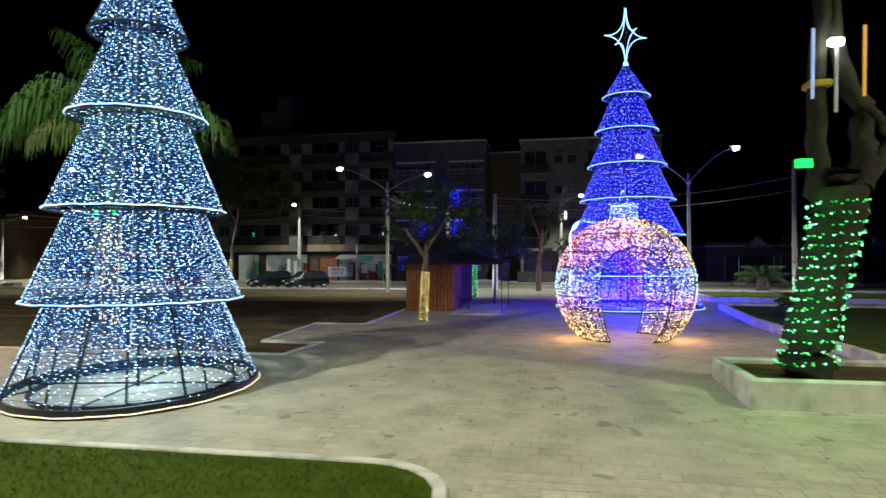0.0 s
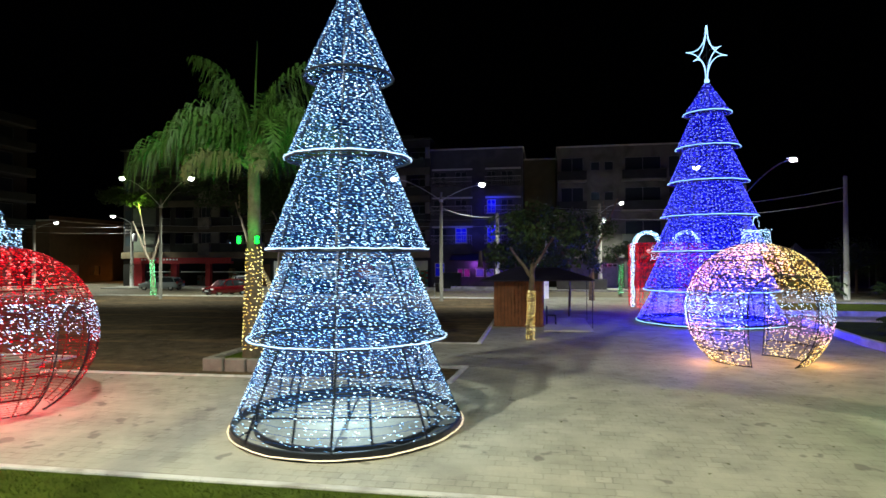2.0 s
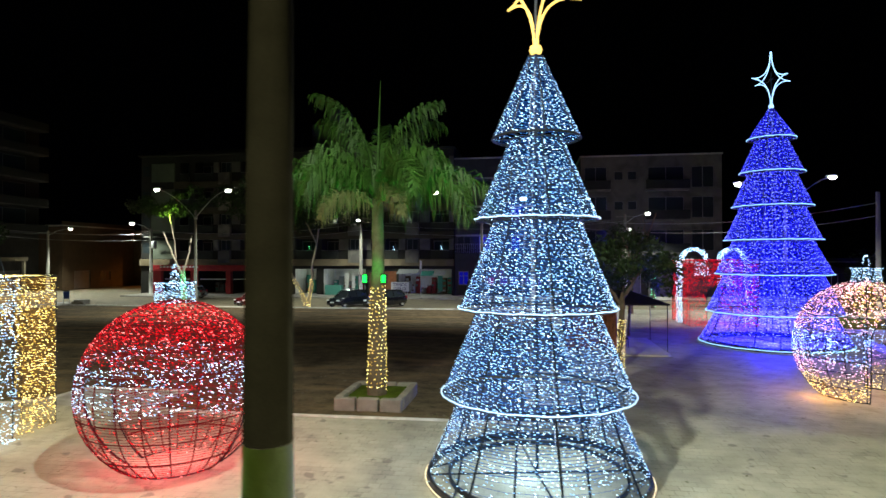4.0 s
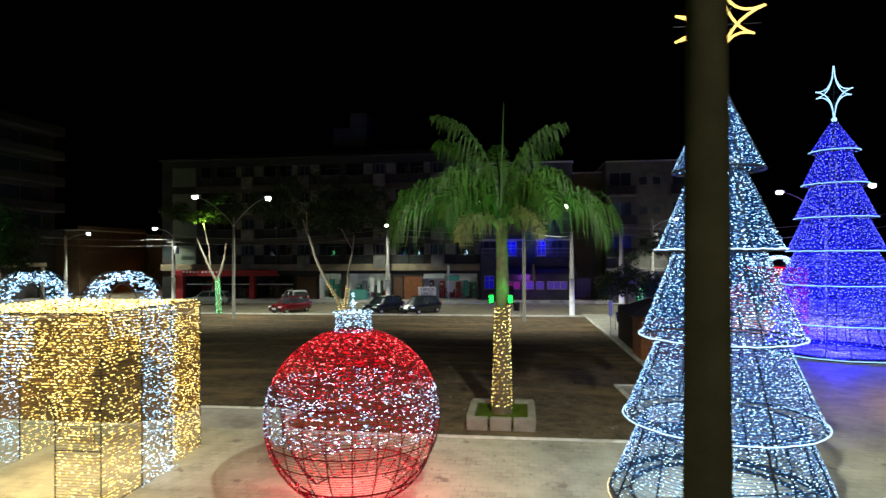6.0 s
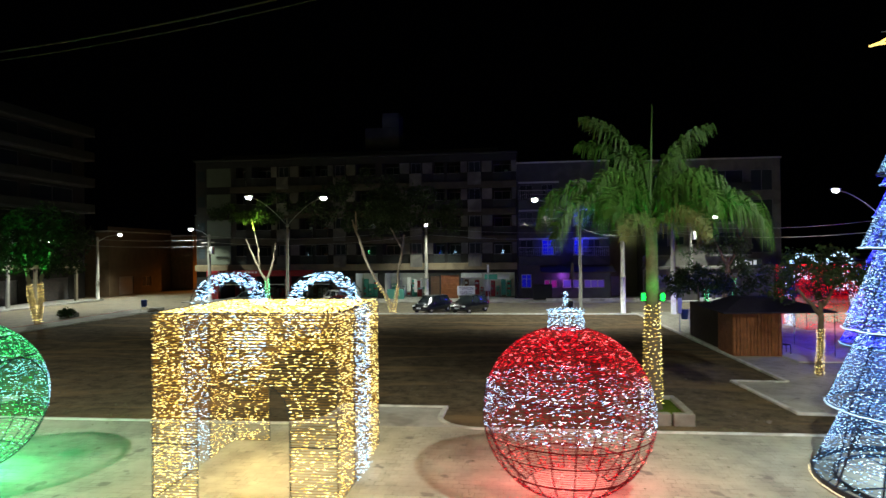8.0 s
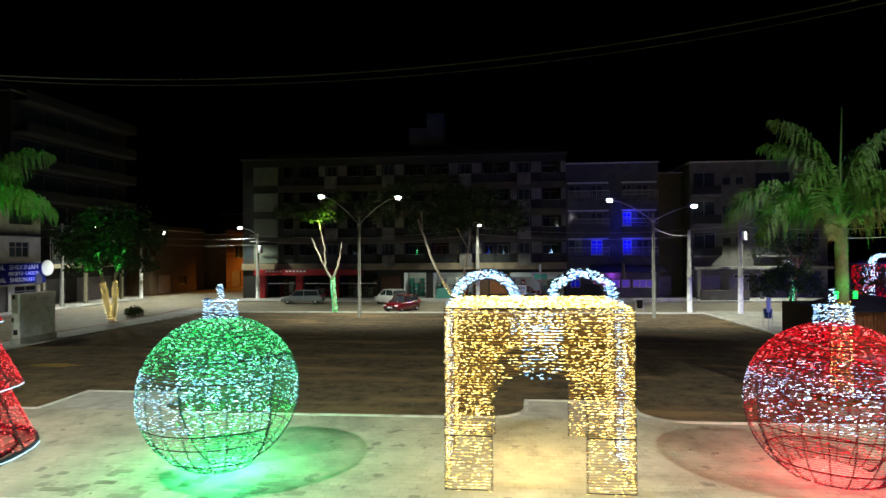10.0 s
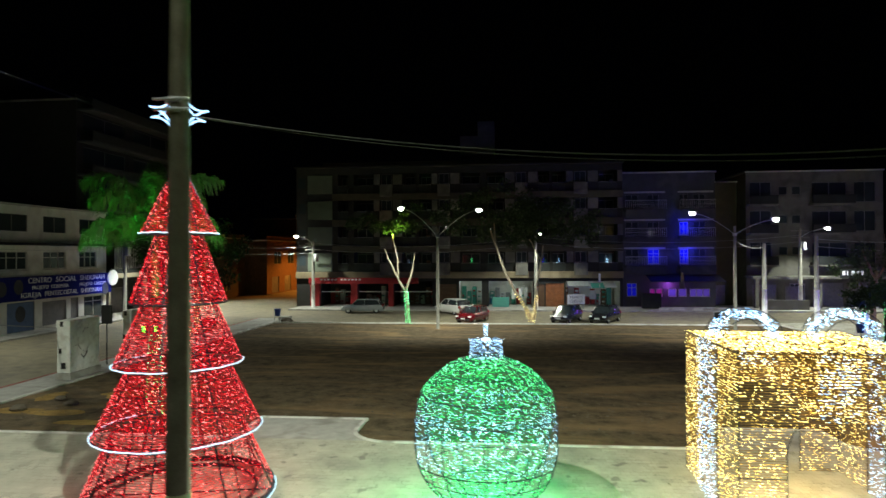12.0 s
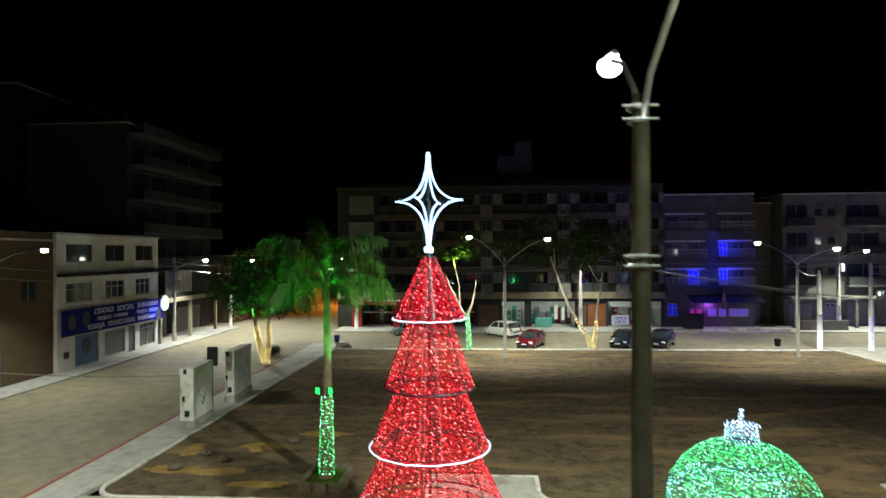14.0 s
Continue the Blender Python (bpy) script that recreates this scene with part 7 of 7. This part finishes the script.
# the pale block at the right
ops = []
for z0 in (4.9, 8.4, 11.6):
    ops += [(0.4, 2.7, z0, z0 + 2.3, 2, "bare"), (3.5, 4.4, z0 + 0.9, z0 + 1.8, 1, "bare"), (4.9, 5.8, z0 + 0.9, z0 + 1.8, 1, "bare"), (7.0, 10.6, z0, z0 + 2.2, 2, "bare"), (11.4, 13.6, z0, z0 + 2.2, 2, "bare")]
ops += [(0.6, 3.2, 0.08, 2.5, 1, "shutter"), (4.6, 6.2, 0.4, 2.6, 3, "dark"), (7.0, 10.2, 0.08, 2.7, 1, "shutter"), (11, 13.6, 0.08, 2.7, 1, "shutter")]
# limewash toned down in colour to the unlit upper storeys
H3 = house("pale_apartment_block", -9.7, 63.0, 0, 14.4, 15.0, 12.0, mat("limewash_dimmed", (0.12, 0.117, 0.10), 0.85, 0, 1.2, 0.2, 0.1, 30, 0.2, (0.04, 0.04, 0.035), 0.6, 0.5), "pale rendered four-storey block with balconies", ops, 0.0)
for z in (4.7, 8.2, 11.4):
    balcony(H3, 0.0, 3.0, z, 1.1, PLASTER, PLASTER_DARK, True)
    balcony(H3, 6.6, 11.0, z, 1.1, PLASTER, PLASTER_DARK, True)
m = Mesh()
m.box((-0.3, -2.4, 3.2), (14.4, -0.005, 3.5), 0.03)
part("canopy", m, PLASTER, H3, "flat concrete canopy")
m = Mesh()
m.box((0.0, -2.3, 0.06), (0.35, -1.9, 3.197), 0.02)
part("column", m, PLASTER, H3)
m = Mesh()
m.box((6.6, -2.2, 0.06), (6.9, -1.9, 3.197), 0.02)
part("column", m, PLASTER, H3)
m = Mesh()
m.box((8.6, -2.52, 3.25), (11.4, -2.405, 4.25), 0.02)
sg = part("shop_sign", m, PLASTER_DARK, H3, "dark shop sign board")
for i, w_ in enumerate((0.3, 0.12, 0.34, 0.3, 0.3)):
    m = Mesh()
    m.box((8.75 + i * 0.46, -2.535, 3.62), (8.75 + i * 0.46 + w_, -2.523, 4.08))
    part("letter_bar", m, SIGN_WHITE, sg, "pale bar of shop lettering")
m = Mesh()
m.box((4.1, -0.06, 0.1), (6.1, -0.02, 2.3))
for i in range(3):
    m.box((4.3, -0.09, 0.5 + i * 0.55), (5.9, -0.06, 0.9 + i * 0.55))
part("gate", m, SHUTTER, H3, "grey lattice gate")
house("olive_house", -13.3, 65.5, 0, 3.5, 14.2, 8.0, mat("olive_render", (0.09, 0.085, 0.05), 0.85, 0, 1.2, 0.2, 0.1, 30, 0.2), "tall blank olive rendered house", [(0.6, 2.2, 0.08, 2.3, 1, "shutter")], 0.0)
m = Mesh()
m.box((-9.9, 58.9, 0.06), (-5.0, 59.15, 1.1), 0.03)
solo("garden_wall", m, PLASTER, "low white wall before the pale block", "wall")
m = Mesh()
m.box((-20.5, 57.9, 0.06), (-11.5, 58.05, 0.35), 0.03)
solo("low_wall", m, KERB, "low white wall along the pavement", "wall")

# the white social centre on the side street
ops = []
for a, b in ((1.0, 4.0), (5.7, 8.3), (10.0, 12.7)):
    ops += [(a, b, 8.1, 9.45, 2, "bare"), (a, b - (0.4 if a > 9 else 0), 5.05, 6.5, 3, "dark")]
ops += [(2.0, 4.8, 0.1, 2.45, 1, "bluedoor"), (5.6, 8.4, 0.3, 2.3, 1, "shutter"), (8.9, 9.9, 0.1, 2.4, 1, "shutter"), (10.6, 13.2, 0.3, 2.4, 2, "dark")]
H5 = house("social_centre", -75.0, 34.0, 90, 13.7, 10.15, 10.0, CENTRE_WALL, "white three-storey house with a long blue banner", ops, 0.0)
m = Mesh()
m.box((0, -0.7, 7.0), (13.7, -0.004, 7.2), 0.02)
part("ledge", m, PLASTER_DARK, H5, "dark ledge between the storeys")
m = Mesh()
m.box((0.05, -0.45, 2.6), (13.85, -0.3, 4.5), 0.02)
banner = part("banner", m, SIGN_BLUE, H5, "long dark blue lettered banner")
m = Mesh()
m.lathe([(0, 0), (0.75, 0), (0.75, 0.08), (0, 0.08)], 28)
v = m.v[0].copy()
m.v[0] = np.stack([13.95 + v[:, 0], -0.47 - v[:, 2], 4.0 + v[:, 1]], 1)
part("badge", m, SIGN_WHITE, banner, "round white badge")
for text, sz, cx, cz, wd in (("CENTRO SOCIAL SHEKINAH", 0.62, 8.2, 4.13, 9.3), ("PROJETO CONVIVER", 0.42, 6.0, 3.55, 4.1), ("PROJETO CRESCER", 0.42, 11.2, 3.55, 3.6), ("IGREJA PENTECOSTAL SHEKINAH", 0.55, 7.6, 2.98, 9.6)):
    ob = lettering(text, sz, banner, pose(cx, -0.46, cz) @ UP, SIGN_WHITE, wd)
for cx, cz in ((1.0, 3.6), (2.6, 3.7), (12.9, 3.0)):
    m = Mesh()
    m.lathe([(0, 0), (0.45, 0), (0.45, 0.03), (0, 0.03)], 20)
    v = m.v[0].copy()
    m.v[0] = np.stack([cx + v[:, 0], -0.452 - v[:, 2], cz + v[:, 1] * 1.3], 1)
    part("emblem", m, PLASTER_GREY, banner, "pale round emblem")
m = Mesh()
m.lathe([(0, 0), (0.5, 0), (0.5, 0.02), (0, 0.02)], 20)
v = m.v[0].copy()
m.v[0] = np.stack([3.4 + v[:, 0], 0.09 - v[:, 2], 1.5 + v[:, 1] * 1.3], 1)
part("emblem", m, PLASTER_GREY, H5, "pale emblem on the blue door")
m = Mesh()
m.box((0.7, -0.03, 0.9), (1.3, -0.004, 1.4), 0.01)
part("meter_box", m, BLACK, H5)
# brown house, the five-storey block, garage canopy, and the tall block behind
house("brown_house", -75.2, 10.4, 90, 23.5, 9.6, 9.0, PLASTER_BROWN, "dark brown rendered house", [(17.5, 18.9, 0.08, 2.4, 1, "shutter"), (20.5, 21.9, 5.4, 6.8, 2, "bare"), (13.0, 16.0, 0.08, 2.6, 1, "shutter"), (14, 16, 5.2, 6.8, 2, "bare")], 0.5)
ops = [(1.0 + 8.2 * i, 7.6 + 8.2 * i, z, z + 2.2, 2, "bare") for i in (0, 1) for z in (8.2, 11.4, 14.7, 18.0)] + [(1.0, 7.4, 0.1, 2.7, 1, "shutter"), (9.0, 15.0, 0.1, 2.7, 1, "shutter")]
# near-black walls: this block's lack of light is put into its colour
H6 = house("balcony_block", -78.0, 47.6, 90, 17.8, 21.3, 10.0, mat("night_dark_render", (0.035, 0.034, 0.032), 0.85, 0, 1.2, 0.2, 0.1, 30, 0.2), "dark five-storey block with deep balconies", ops, 0.4)
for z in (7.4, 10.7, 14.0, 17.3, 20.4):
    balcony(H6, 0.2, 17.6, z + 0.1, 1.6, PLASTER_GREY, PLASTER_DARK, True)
t = thing("garage_canopy", -75.0, 47.6, 0, 90, "flat cream concrete canopy over a garage forecourt", "canopy")
m = Mesh()
m.box((0.0, -0.4, 3.9), (12.6, 2.9, 4.35), 0.03)
part("roof_slab", m, PLASTER_CREAM, t)
for xx in (0.2, 6.2, 12.2):
    m = Mesh()
    m.box((xx, -0.2, 0.05), (xx + 0.3, 0.1, 3.897), 0.02)
    part("column", m, PLASTER_CREAM, t)
for i in range(18):
    m = Mesh()
    m.box((1.0 + i * 0.3, -0.3, 4.8), (1.08 + i * 0.3, -0.24, 7.0))
    part("slat", m, WHITE_FRAME, t)
m = Mesh()
m.box((0.6, -0.3, 4.353), (12.0, -0.2, 4.8), 0.01)
part("rail", m, PLASTER_DARK, t)
# dark plaster keeps the unlit block a silhouette by colour alone
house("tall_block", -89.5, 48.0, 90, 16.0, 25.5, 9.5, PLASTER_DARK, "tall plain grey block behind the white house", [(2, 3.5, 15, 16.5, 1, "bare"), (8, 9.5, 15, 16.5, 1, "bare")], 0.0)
# houses down the side street, under the sodium lamp
house("low_house", -75.5, 66.5, 90, 14, 8.4, 8.0, PLASTER_BROWN, "low rendered house down the side street", [(2, 5, 0.1, 2.5, 1, "shutter"), (7, 9, 1.0, 2.3, 2, "bare")], 0.5)
house("two_storey_house", -72.5, 81.5, 90, 16, 8.2, 8.0, BRICK, "two-storey house with a balcony under orange light", [(2, 5, 0.1, 2.6, 1, "shutter"), (7.5, 10.5, 0.1, 2.6, 1, "white"), (3, 6, 4.6, 6.6, 2, "bare"), (9, 12, 4.6, 6.6, 2, "bare")], 0.6)
house("three_storey_house", -74.0, 99.0, 90, 12, 12.5, 8.0, PLASTER_BROWN, "dark rendered three-storey house", [(2, 4, 5, 6.5, 2, "bare"), (7, 9, 5, 6.5, 2, "bare"), (2, 4, 9, 10.5, 2, "bare")], 0.6)
house("end_house", -72.0, 112.0, 0, 16, 7.0, 8.0, PLASTER_BROWN, "rendered house closing the side street", [(2, 4.5, 0.1, 2.5, 1, "shutter"), (9, 11, 1, 2.4, 2, "bare")], 0.5)
m = Mesh()
m.box((-60.8, 76.0, -0.05), (-60.5, 110.0, 3.0), 0.03)
solo("yard_wall", m, BRICK, "long rendered yard wall along the side street", "wall")
# low halls and tents beyond the lawns at the right
house("low_hall", 9.5, 66.0, 0, 26.0, 3.6, 10.0, PLASTER_GREY, "long low hall behind the lawns", [(3, 6, 0.1, 2.6, 1, "bare"), (10, 13, 0.1, 2.6, 1, "bare"), (17, 20, 0.1, 2.6, 1, "shutter")], 0.3)
for i in range(3):
    tn = thing("pavilion_tent", 13.0 + i * 5.2, 61.0, 0, 0, "white peaked pavilion tent", "tent", "pavilion tents")
    m = Mesh()
    m.add([(-2.4, -2.4, 2.6), (2.4, -2.4, 2.6), (2.4, 2.4, 2.6), (-2.4, 2.4, 2.6), (-0.9, -0.9, 3.4), (0.9, -0.9, 3.4), (0.9, 0.9, 3.4), (-0.9, 0.9, 3.4), (0, 0, 4.6)],
          [(0, 1, 5, 4), (1, 2, 6, 5), (2, 3, 7, 6), (3, 0, 4, 7), (4, 5, 8), (5, 6, 8), (6, 7, 8), (7, 4, 8)])
    part("canvas", m, PLASTER, tn)
    for sx in (-2.3, 2.3):
        for sy in (-2.3, 2.3):
            m = Mesh()
            m.tube([(sx, sy, -0.05), (sx, sy, 2.6)], 0.04, 6)
            part("pole", m, GALV, tn)

# low concrete blocks at the street corner and a thin sign pole before the shops
for bx, by, bs in ((-62.5, 43.3, 0.55), (-57.3, 48.0, 0.5)):
    m = Mesh()
    m.box((bx - bs, by - bs, -0.09), (bx + bs, by + bs, 0.32), 0.04)
    solo("concrete_block", m, CONCRETE, "low square concrete block at the street corner", "block", group="corner blocks")
t = thing("sign_pole", -26.5, 58.6, 0.06, 0, "thin grey pole with a small white sign", "sign", "")
m = Mesh()
m.tube([(0, 0, 0), (0, 0, 3.9)], 0.04, 8)
part("pole", m, GALV, t)
m = Mesh()
m.box((-0.11, -0.06, 3.0), (0.11, -0.042, 3.85), 0.006)
part("sign_plate", m, SIGN_WHITE, t, "narrow white sign plate")


# ---- grass blades along the lawn's edge, stains, and single paving blocks ----
rng = np.random.default_rng(17)
n = 26000
gx, gy = rng.uniform(-30.0, -8.0, n), 6.02 - np.abs(rng.normal(0, 1.6, n))
ok = (gx + 8.85 < 0) | ((gx + 8.85) ** 2 + (np.minimum(0, 0 * gx) + np.maximum(gy - 5.1, 0)) ** 2 < 0.93 ** 2)
gx, gy = gx[ok], gy[ok]
n = len(gx)
h, a = rng.uniform(0.03, 0.075, n), rng.random(n) * 6.28
lean = rng.normal(0, 0.02, (n, 2))
wx, wy = 0.006 * np.cos(a), 0.006 * np.sin(a)
vs = np.stack([np.stack([gx - wx, gy - wy, np.full(n, -0.225)], 1), np.stack([gx + wx, gy + wy, np.full(n, -0.225)], 1), np.stack([gx + lean[:, 0], gy + lean[:, 1], -0.22 + h], 1)], 1).reshape(-1, 3)
m = Mesh()
m.add(vs, np.arange(3 * n).reshape(-1, 3).tolist())
solo("grass", m, BLADE, "short green grass blades along the lawn edge", "grass", "stuff")
for i in range(60):
    lx, ly = rng.uniform(-13, -1), rng.uniform(6.5, 12)
    if i > 14:
        lx, ly = rng.uniform(-56, -16), rng.uniform(6.5, 12.4)
    m = Mesh()
    s, a = rng.uniform(0.03, 0.07), rng.random() * 6.28
    z = ground_z(ly) + 0.006
    m.add([(lx - s * math.cos(a), ly - s * math.sin(a), z), (lx + 0.4 * s * math.sin(a), ly - 0.4 * s * math.cos(a), z + 0.012), (lx + s * math.cos(a), ly + s * math.sin(a), z + 0.004), (lx - 0.4 * s * math.sin(a), ly + 0.4 * s * math.cos(a), z + 0.015)], [(0, 1, 2, 3)])
    solo("fallen_leaf", m, FROND_DRY, "dry fallen leaf on the paving", "leaf", group="fallen leaves")

# ochre sand spilt at the corner of the lot and over the paving beside it
SAND = mat("ochre_sand", (0.30, 0.19, 0.06), 0.95, 0, 3, 0.35, 0.5, 30, 0.1, (0.16, 0.11, 0.05), 0.7, 1.1)
for sx, sy, rx, ry, sz in ((-57.0, 11.5, 0.8, 0.75, None), (-56.3, 12.15, 0.75, 0.4, None), (-57.5, 10.7, 0.35, 0.5, None), (-53.9, 18.5, 1.0, 0.7, -0.045), (-56.6, 15.6, 1.2, 0.6, -0.045), (-54.6, 15.4, 1.4, 0.5, -0.045), (-52.6, 14.2, 1.3, 0.45, -0.045), (-56.9, 18.0, 0.6, 1.0, -0.045), (-51.5, 20.5, 1.5, 0.5, -0.045)):
    az = np.arange(22) * 2 * math.pi / 22
    q = rng.uniform(0.62, 1.12, 22)
    q = (q + np.roll(q, 1)) / 2
    z0 = ground_z(sy) if sz is None else sz
    m = Mesh()
    ring = np.stack([sx + rx * q * np.cos(az), sy + ry * q * np.sin(az), np.full(22, z0 + 0.003)], 1)
    top = np.stack([sx + rx * 0.8 * q * np.cos(az), sy + ry * 0.8 * q * np.sin(az), np.full(22, z0 + 0.014)], 1)
    m.add(np.r_[ring, top], [tuple(range(22, 44))] + [(i, (i + 1) % 22, (i + 1) % 22 + 22, i + 22) for i in range(22)])
    solo("sand_patch", m, SAND, "thin spill of ochre sand on the ground", "sand", group="sand spills")
# damp blocks in the paving before the green bauble
DAMP = mat("damp_block", (0.24, 0.23, 0.18), 0.5, 0, 5, 0.25, 0.15, 50, 0.4)
damp = thing("damp_paving", -37.5, 7.1, 0, 0, "paving blocks darkened by damp", "paving", kind="structure")
for i in range(46):
    bx, by = -38.2 + round(rng.normal(0, 2.3) / 0.26) * 0.26, 7.0 + round(abs(rng.normal(0, 0.7)) / 0.22) * 0.22 - 0.4
    zz = ground_z(by)
    k_ = rng.choice([1, 1, 2])
    m = Mesh()
    m.add([(bx + 37.5, by - 7.1 - 0.1, ground_z(by - 0.1) + 0.004), (bx + 37.5 + 0.25 * k_, by - 7.1 - 0.1, ground_z(by - 0.1) + 0.004), (bx + 37.5 + 0.25 * k_, by - 7.1 + 0.1, ground_z(by + 0.1) + 0.004), (bx + 37.5, by - 7.1 + 0.1, ground_z(by + 0.1) + 0.004),
           (bx + 37.5, by - 7.1 - 0.1, zz - 0.03), (bx + 37.5 + 0.25 * k_, by - 7.1 - 0.1, zz - 0.03), (bx + 37.5 + 0.25 * k_, by - 7.1 + 0.1, zz - 0.03), (bx + 37.5, by - 7.1 + 0.1, zz - 0.03)],
          [(0, 1, 2, 3), (7, 6, 5, 4), (0, 4, 5, 1), (1, 5, 6, 2), (2, 6, 7, 3), (3, 7, 4, 0)])
    part("block", m, DAMP, damp)

# dry tufts and gravel along the lot's kerb
n = 2600
gx = np.r_[rng.uniform(-57.6, -15.5, n // 2), rng.normal(-57.2, 0.25, n - n // 2)]
gy = np.r_[12.95 + np.abs(rng.normal(0, 0.22, n // 2)), rng.uniform(14.6, 45.0, n - n // 2)]
clump = np.sin(gx * 1.7) * np.sin(gx * 0.61 + gy * 0.9) + rng.normal(0, 0.3, n) > 0.35
inlet = ((gx > -46.4) & (gx < -39.2)) | ((gx > -32.2) & (gx < -23.2))
gx, gy = gx[clump & ~(inlet & (gy < 15.6))], gy[clump & ~(inlet & (gy < 15.6))]
n = len(gx)
h, a = rng.uniform(0.05, 0.16, n), rng.random(n) * 6.28
lean = rng.normal(0, 0.05, (n, 2))
wx, wy = 0.012 * np.cos(a), 0.012 * np.sin(a)
z = np.full(n, -0.05)
vs = np.stack([np.stack([gx - wx, gy - wy, z], 1), np.stack([gx + wx, gy + wy, z], 1), np.stack([gx + lean[:, 0], gy + lean[:, 1], z + h], 1)], 1).reshape(-1, 3)
m = Mesh()
m.add(vs, np.arange(3 * n).reshape(-1, 3).tolist())
solo("dry_grass", m, FROND_DRY, "dry grass tufts along the kerb of the lot", "grass", "stuff")
m = Mesh()
for i in range(700):
    sx, sy = rng.uniform(-57, -16), 13.2 + abs(rng.normal(0, 5.5))
    if sy < 15.7 and (-46.6 < sx < -39 or -32.4 < sx < -23) or sy > 44:
        continue
    s = rng.uniform(0.02, 0.06)
    m.add(np.array([(1, 0, 0), (-1, 0.1, 0), (0, 1, 0.1), (0.1, -1, 0), (0, 0, 0.7), (0, 0, -0.4)]) * s * rng.uniform(0.7, 1.3, 3) + np.array([sx, sy, -0.04]),
          [(0, 2, 4), (2, 1, 4), (1, 3, 4), (3, 0, 4), (2, 0, 5), (1, 2, 5), (3, 1, 5), (0, 3, 5)])
solo("gravel", m, RUBBLE, "scattered small stones on the earth lot", "gravel", "stuff")

BLOCK = mat("paving_block", (0.45, 0.435, 0.35), 0.75, 0, 5, 0.2, 0.2, 60, 0.3)
nt = BLOCK.node_tree
info, hue = nt.nodes.new("ShaderNodeObjectInfo"), nt.nodes.new("ShaderNodeHueSaturation")
val = nt.nodes.new("ShaderNodeMath")
val.operation, val.inputs[1].default_value, val.inputs[2].default_value = "MULTIPLY_ADD", 0.35, 0.80
nt.links.new(info.outputs["Random"], val.inputs[0])
nt.links.new(val.outputs[0], hue.inputs["Value"])
nt.links.new(nt.nodes["Principled BSDF"].inputs["Base Color"].links[0].from_socket, hue.inputs["Color"])
nt.links.new(hue.outputs[0], nt.nodes["Principled BSDF"].inputs["Base Color"])
field = thing("paving_field", -4.0, 4.0, -0.25, 0, "herring grey concrete paving blocks with sunk joints", "paving", kind="structure")
one = Mesh()
one.box((-0.126, -0.106, -0.03), (0.126, 0.106, 0.012), 0.008)
one_data = one.data("block", BLOCK)
rest = Mesh()
count = 0
rows_y = np.arange(0.9, 6.0, 0.22)
for r, yy in enumerate(rows_y):
    for c in range(30):
        xx = -7.5 + c * 0.26 + 0.13 * (r % 2)
        if xx > -0.6:
            continue
        dz = rng.normal(0, 0.0012)
        if 2.9 < yy < 5.6 and -7.3 < xx < -1.2 and count < 300:
            b = new("block", one_data)
            b.parent = field
            b.location = (xx + 4.0, yy - 4.0, dz)
            count += 1
        else:
            v = one.v[0] + np.array([xx + 4.0, yy - 4.0, dz])
            rest.add(v, one.f)
part("block_rest", rest, BLOCK, field, kind="stuff")
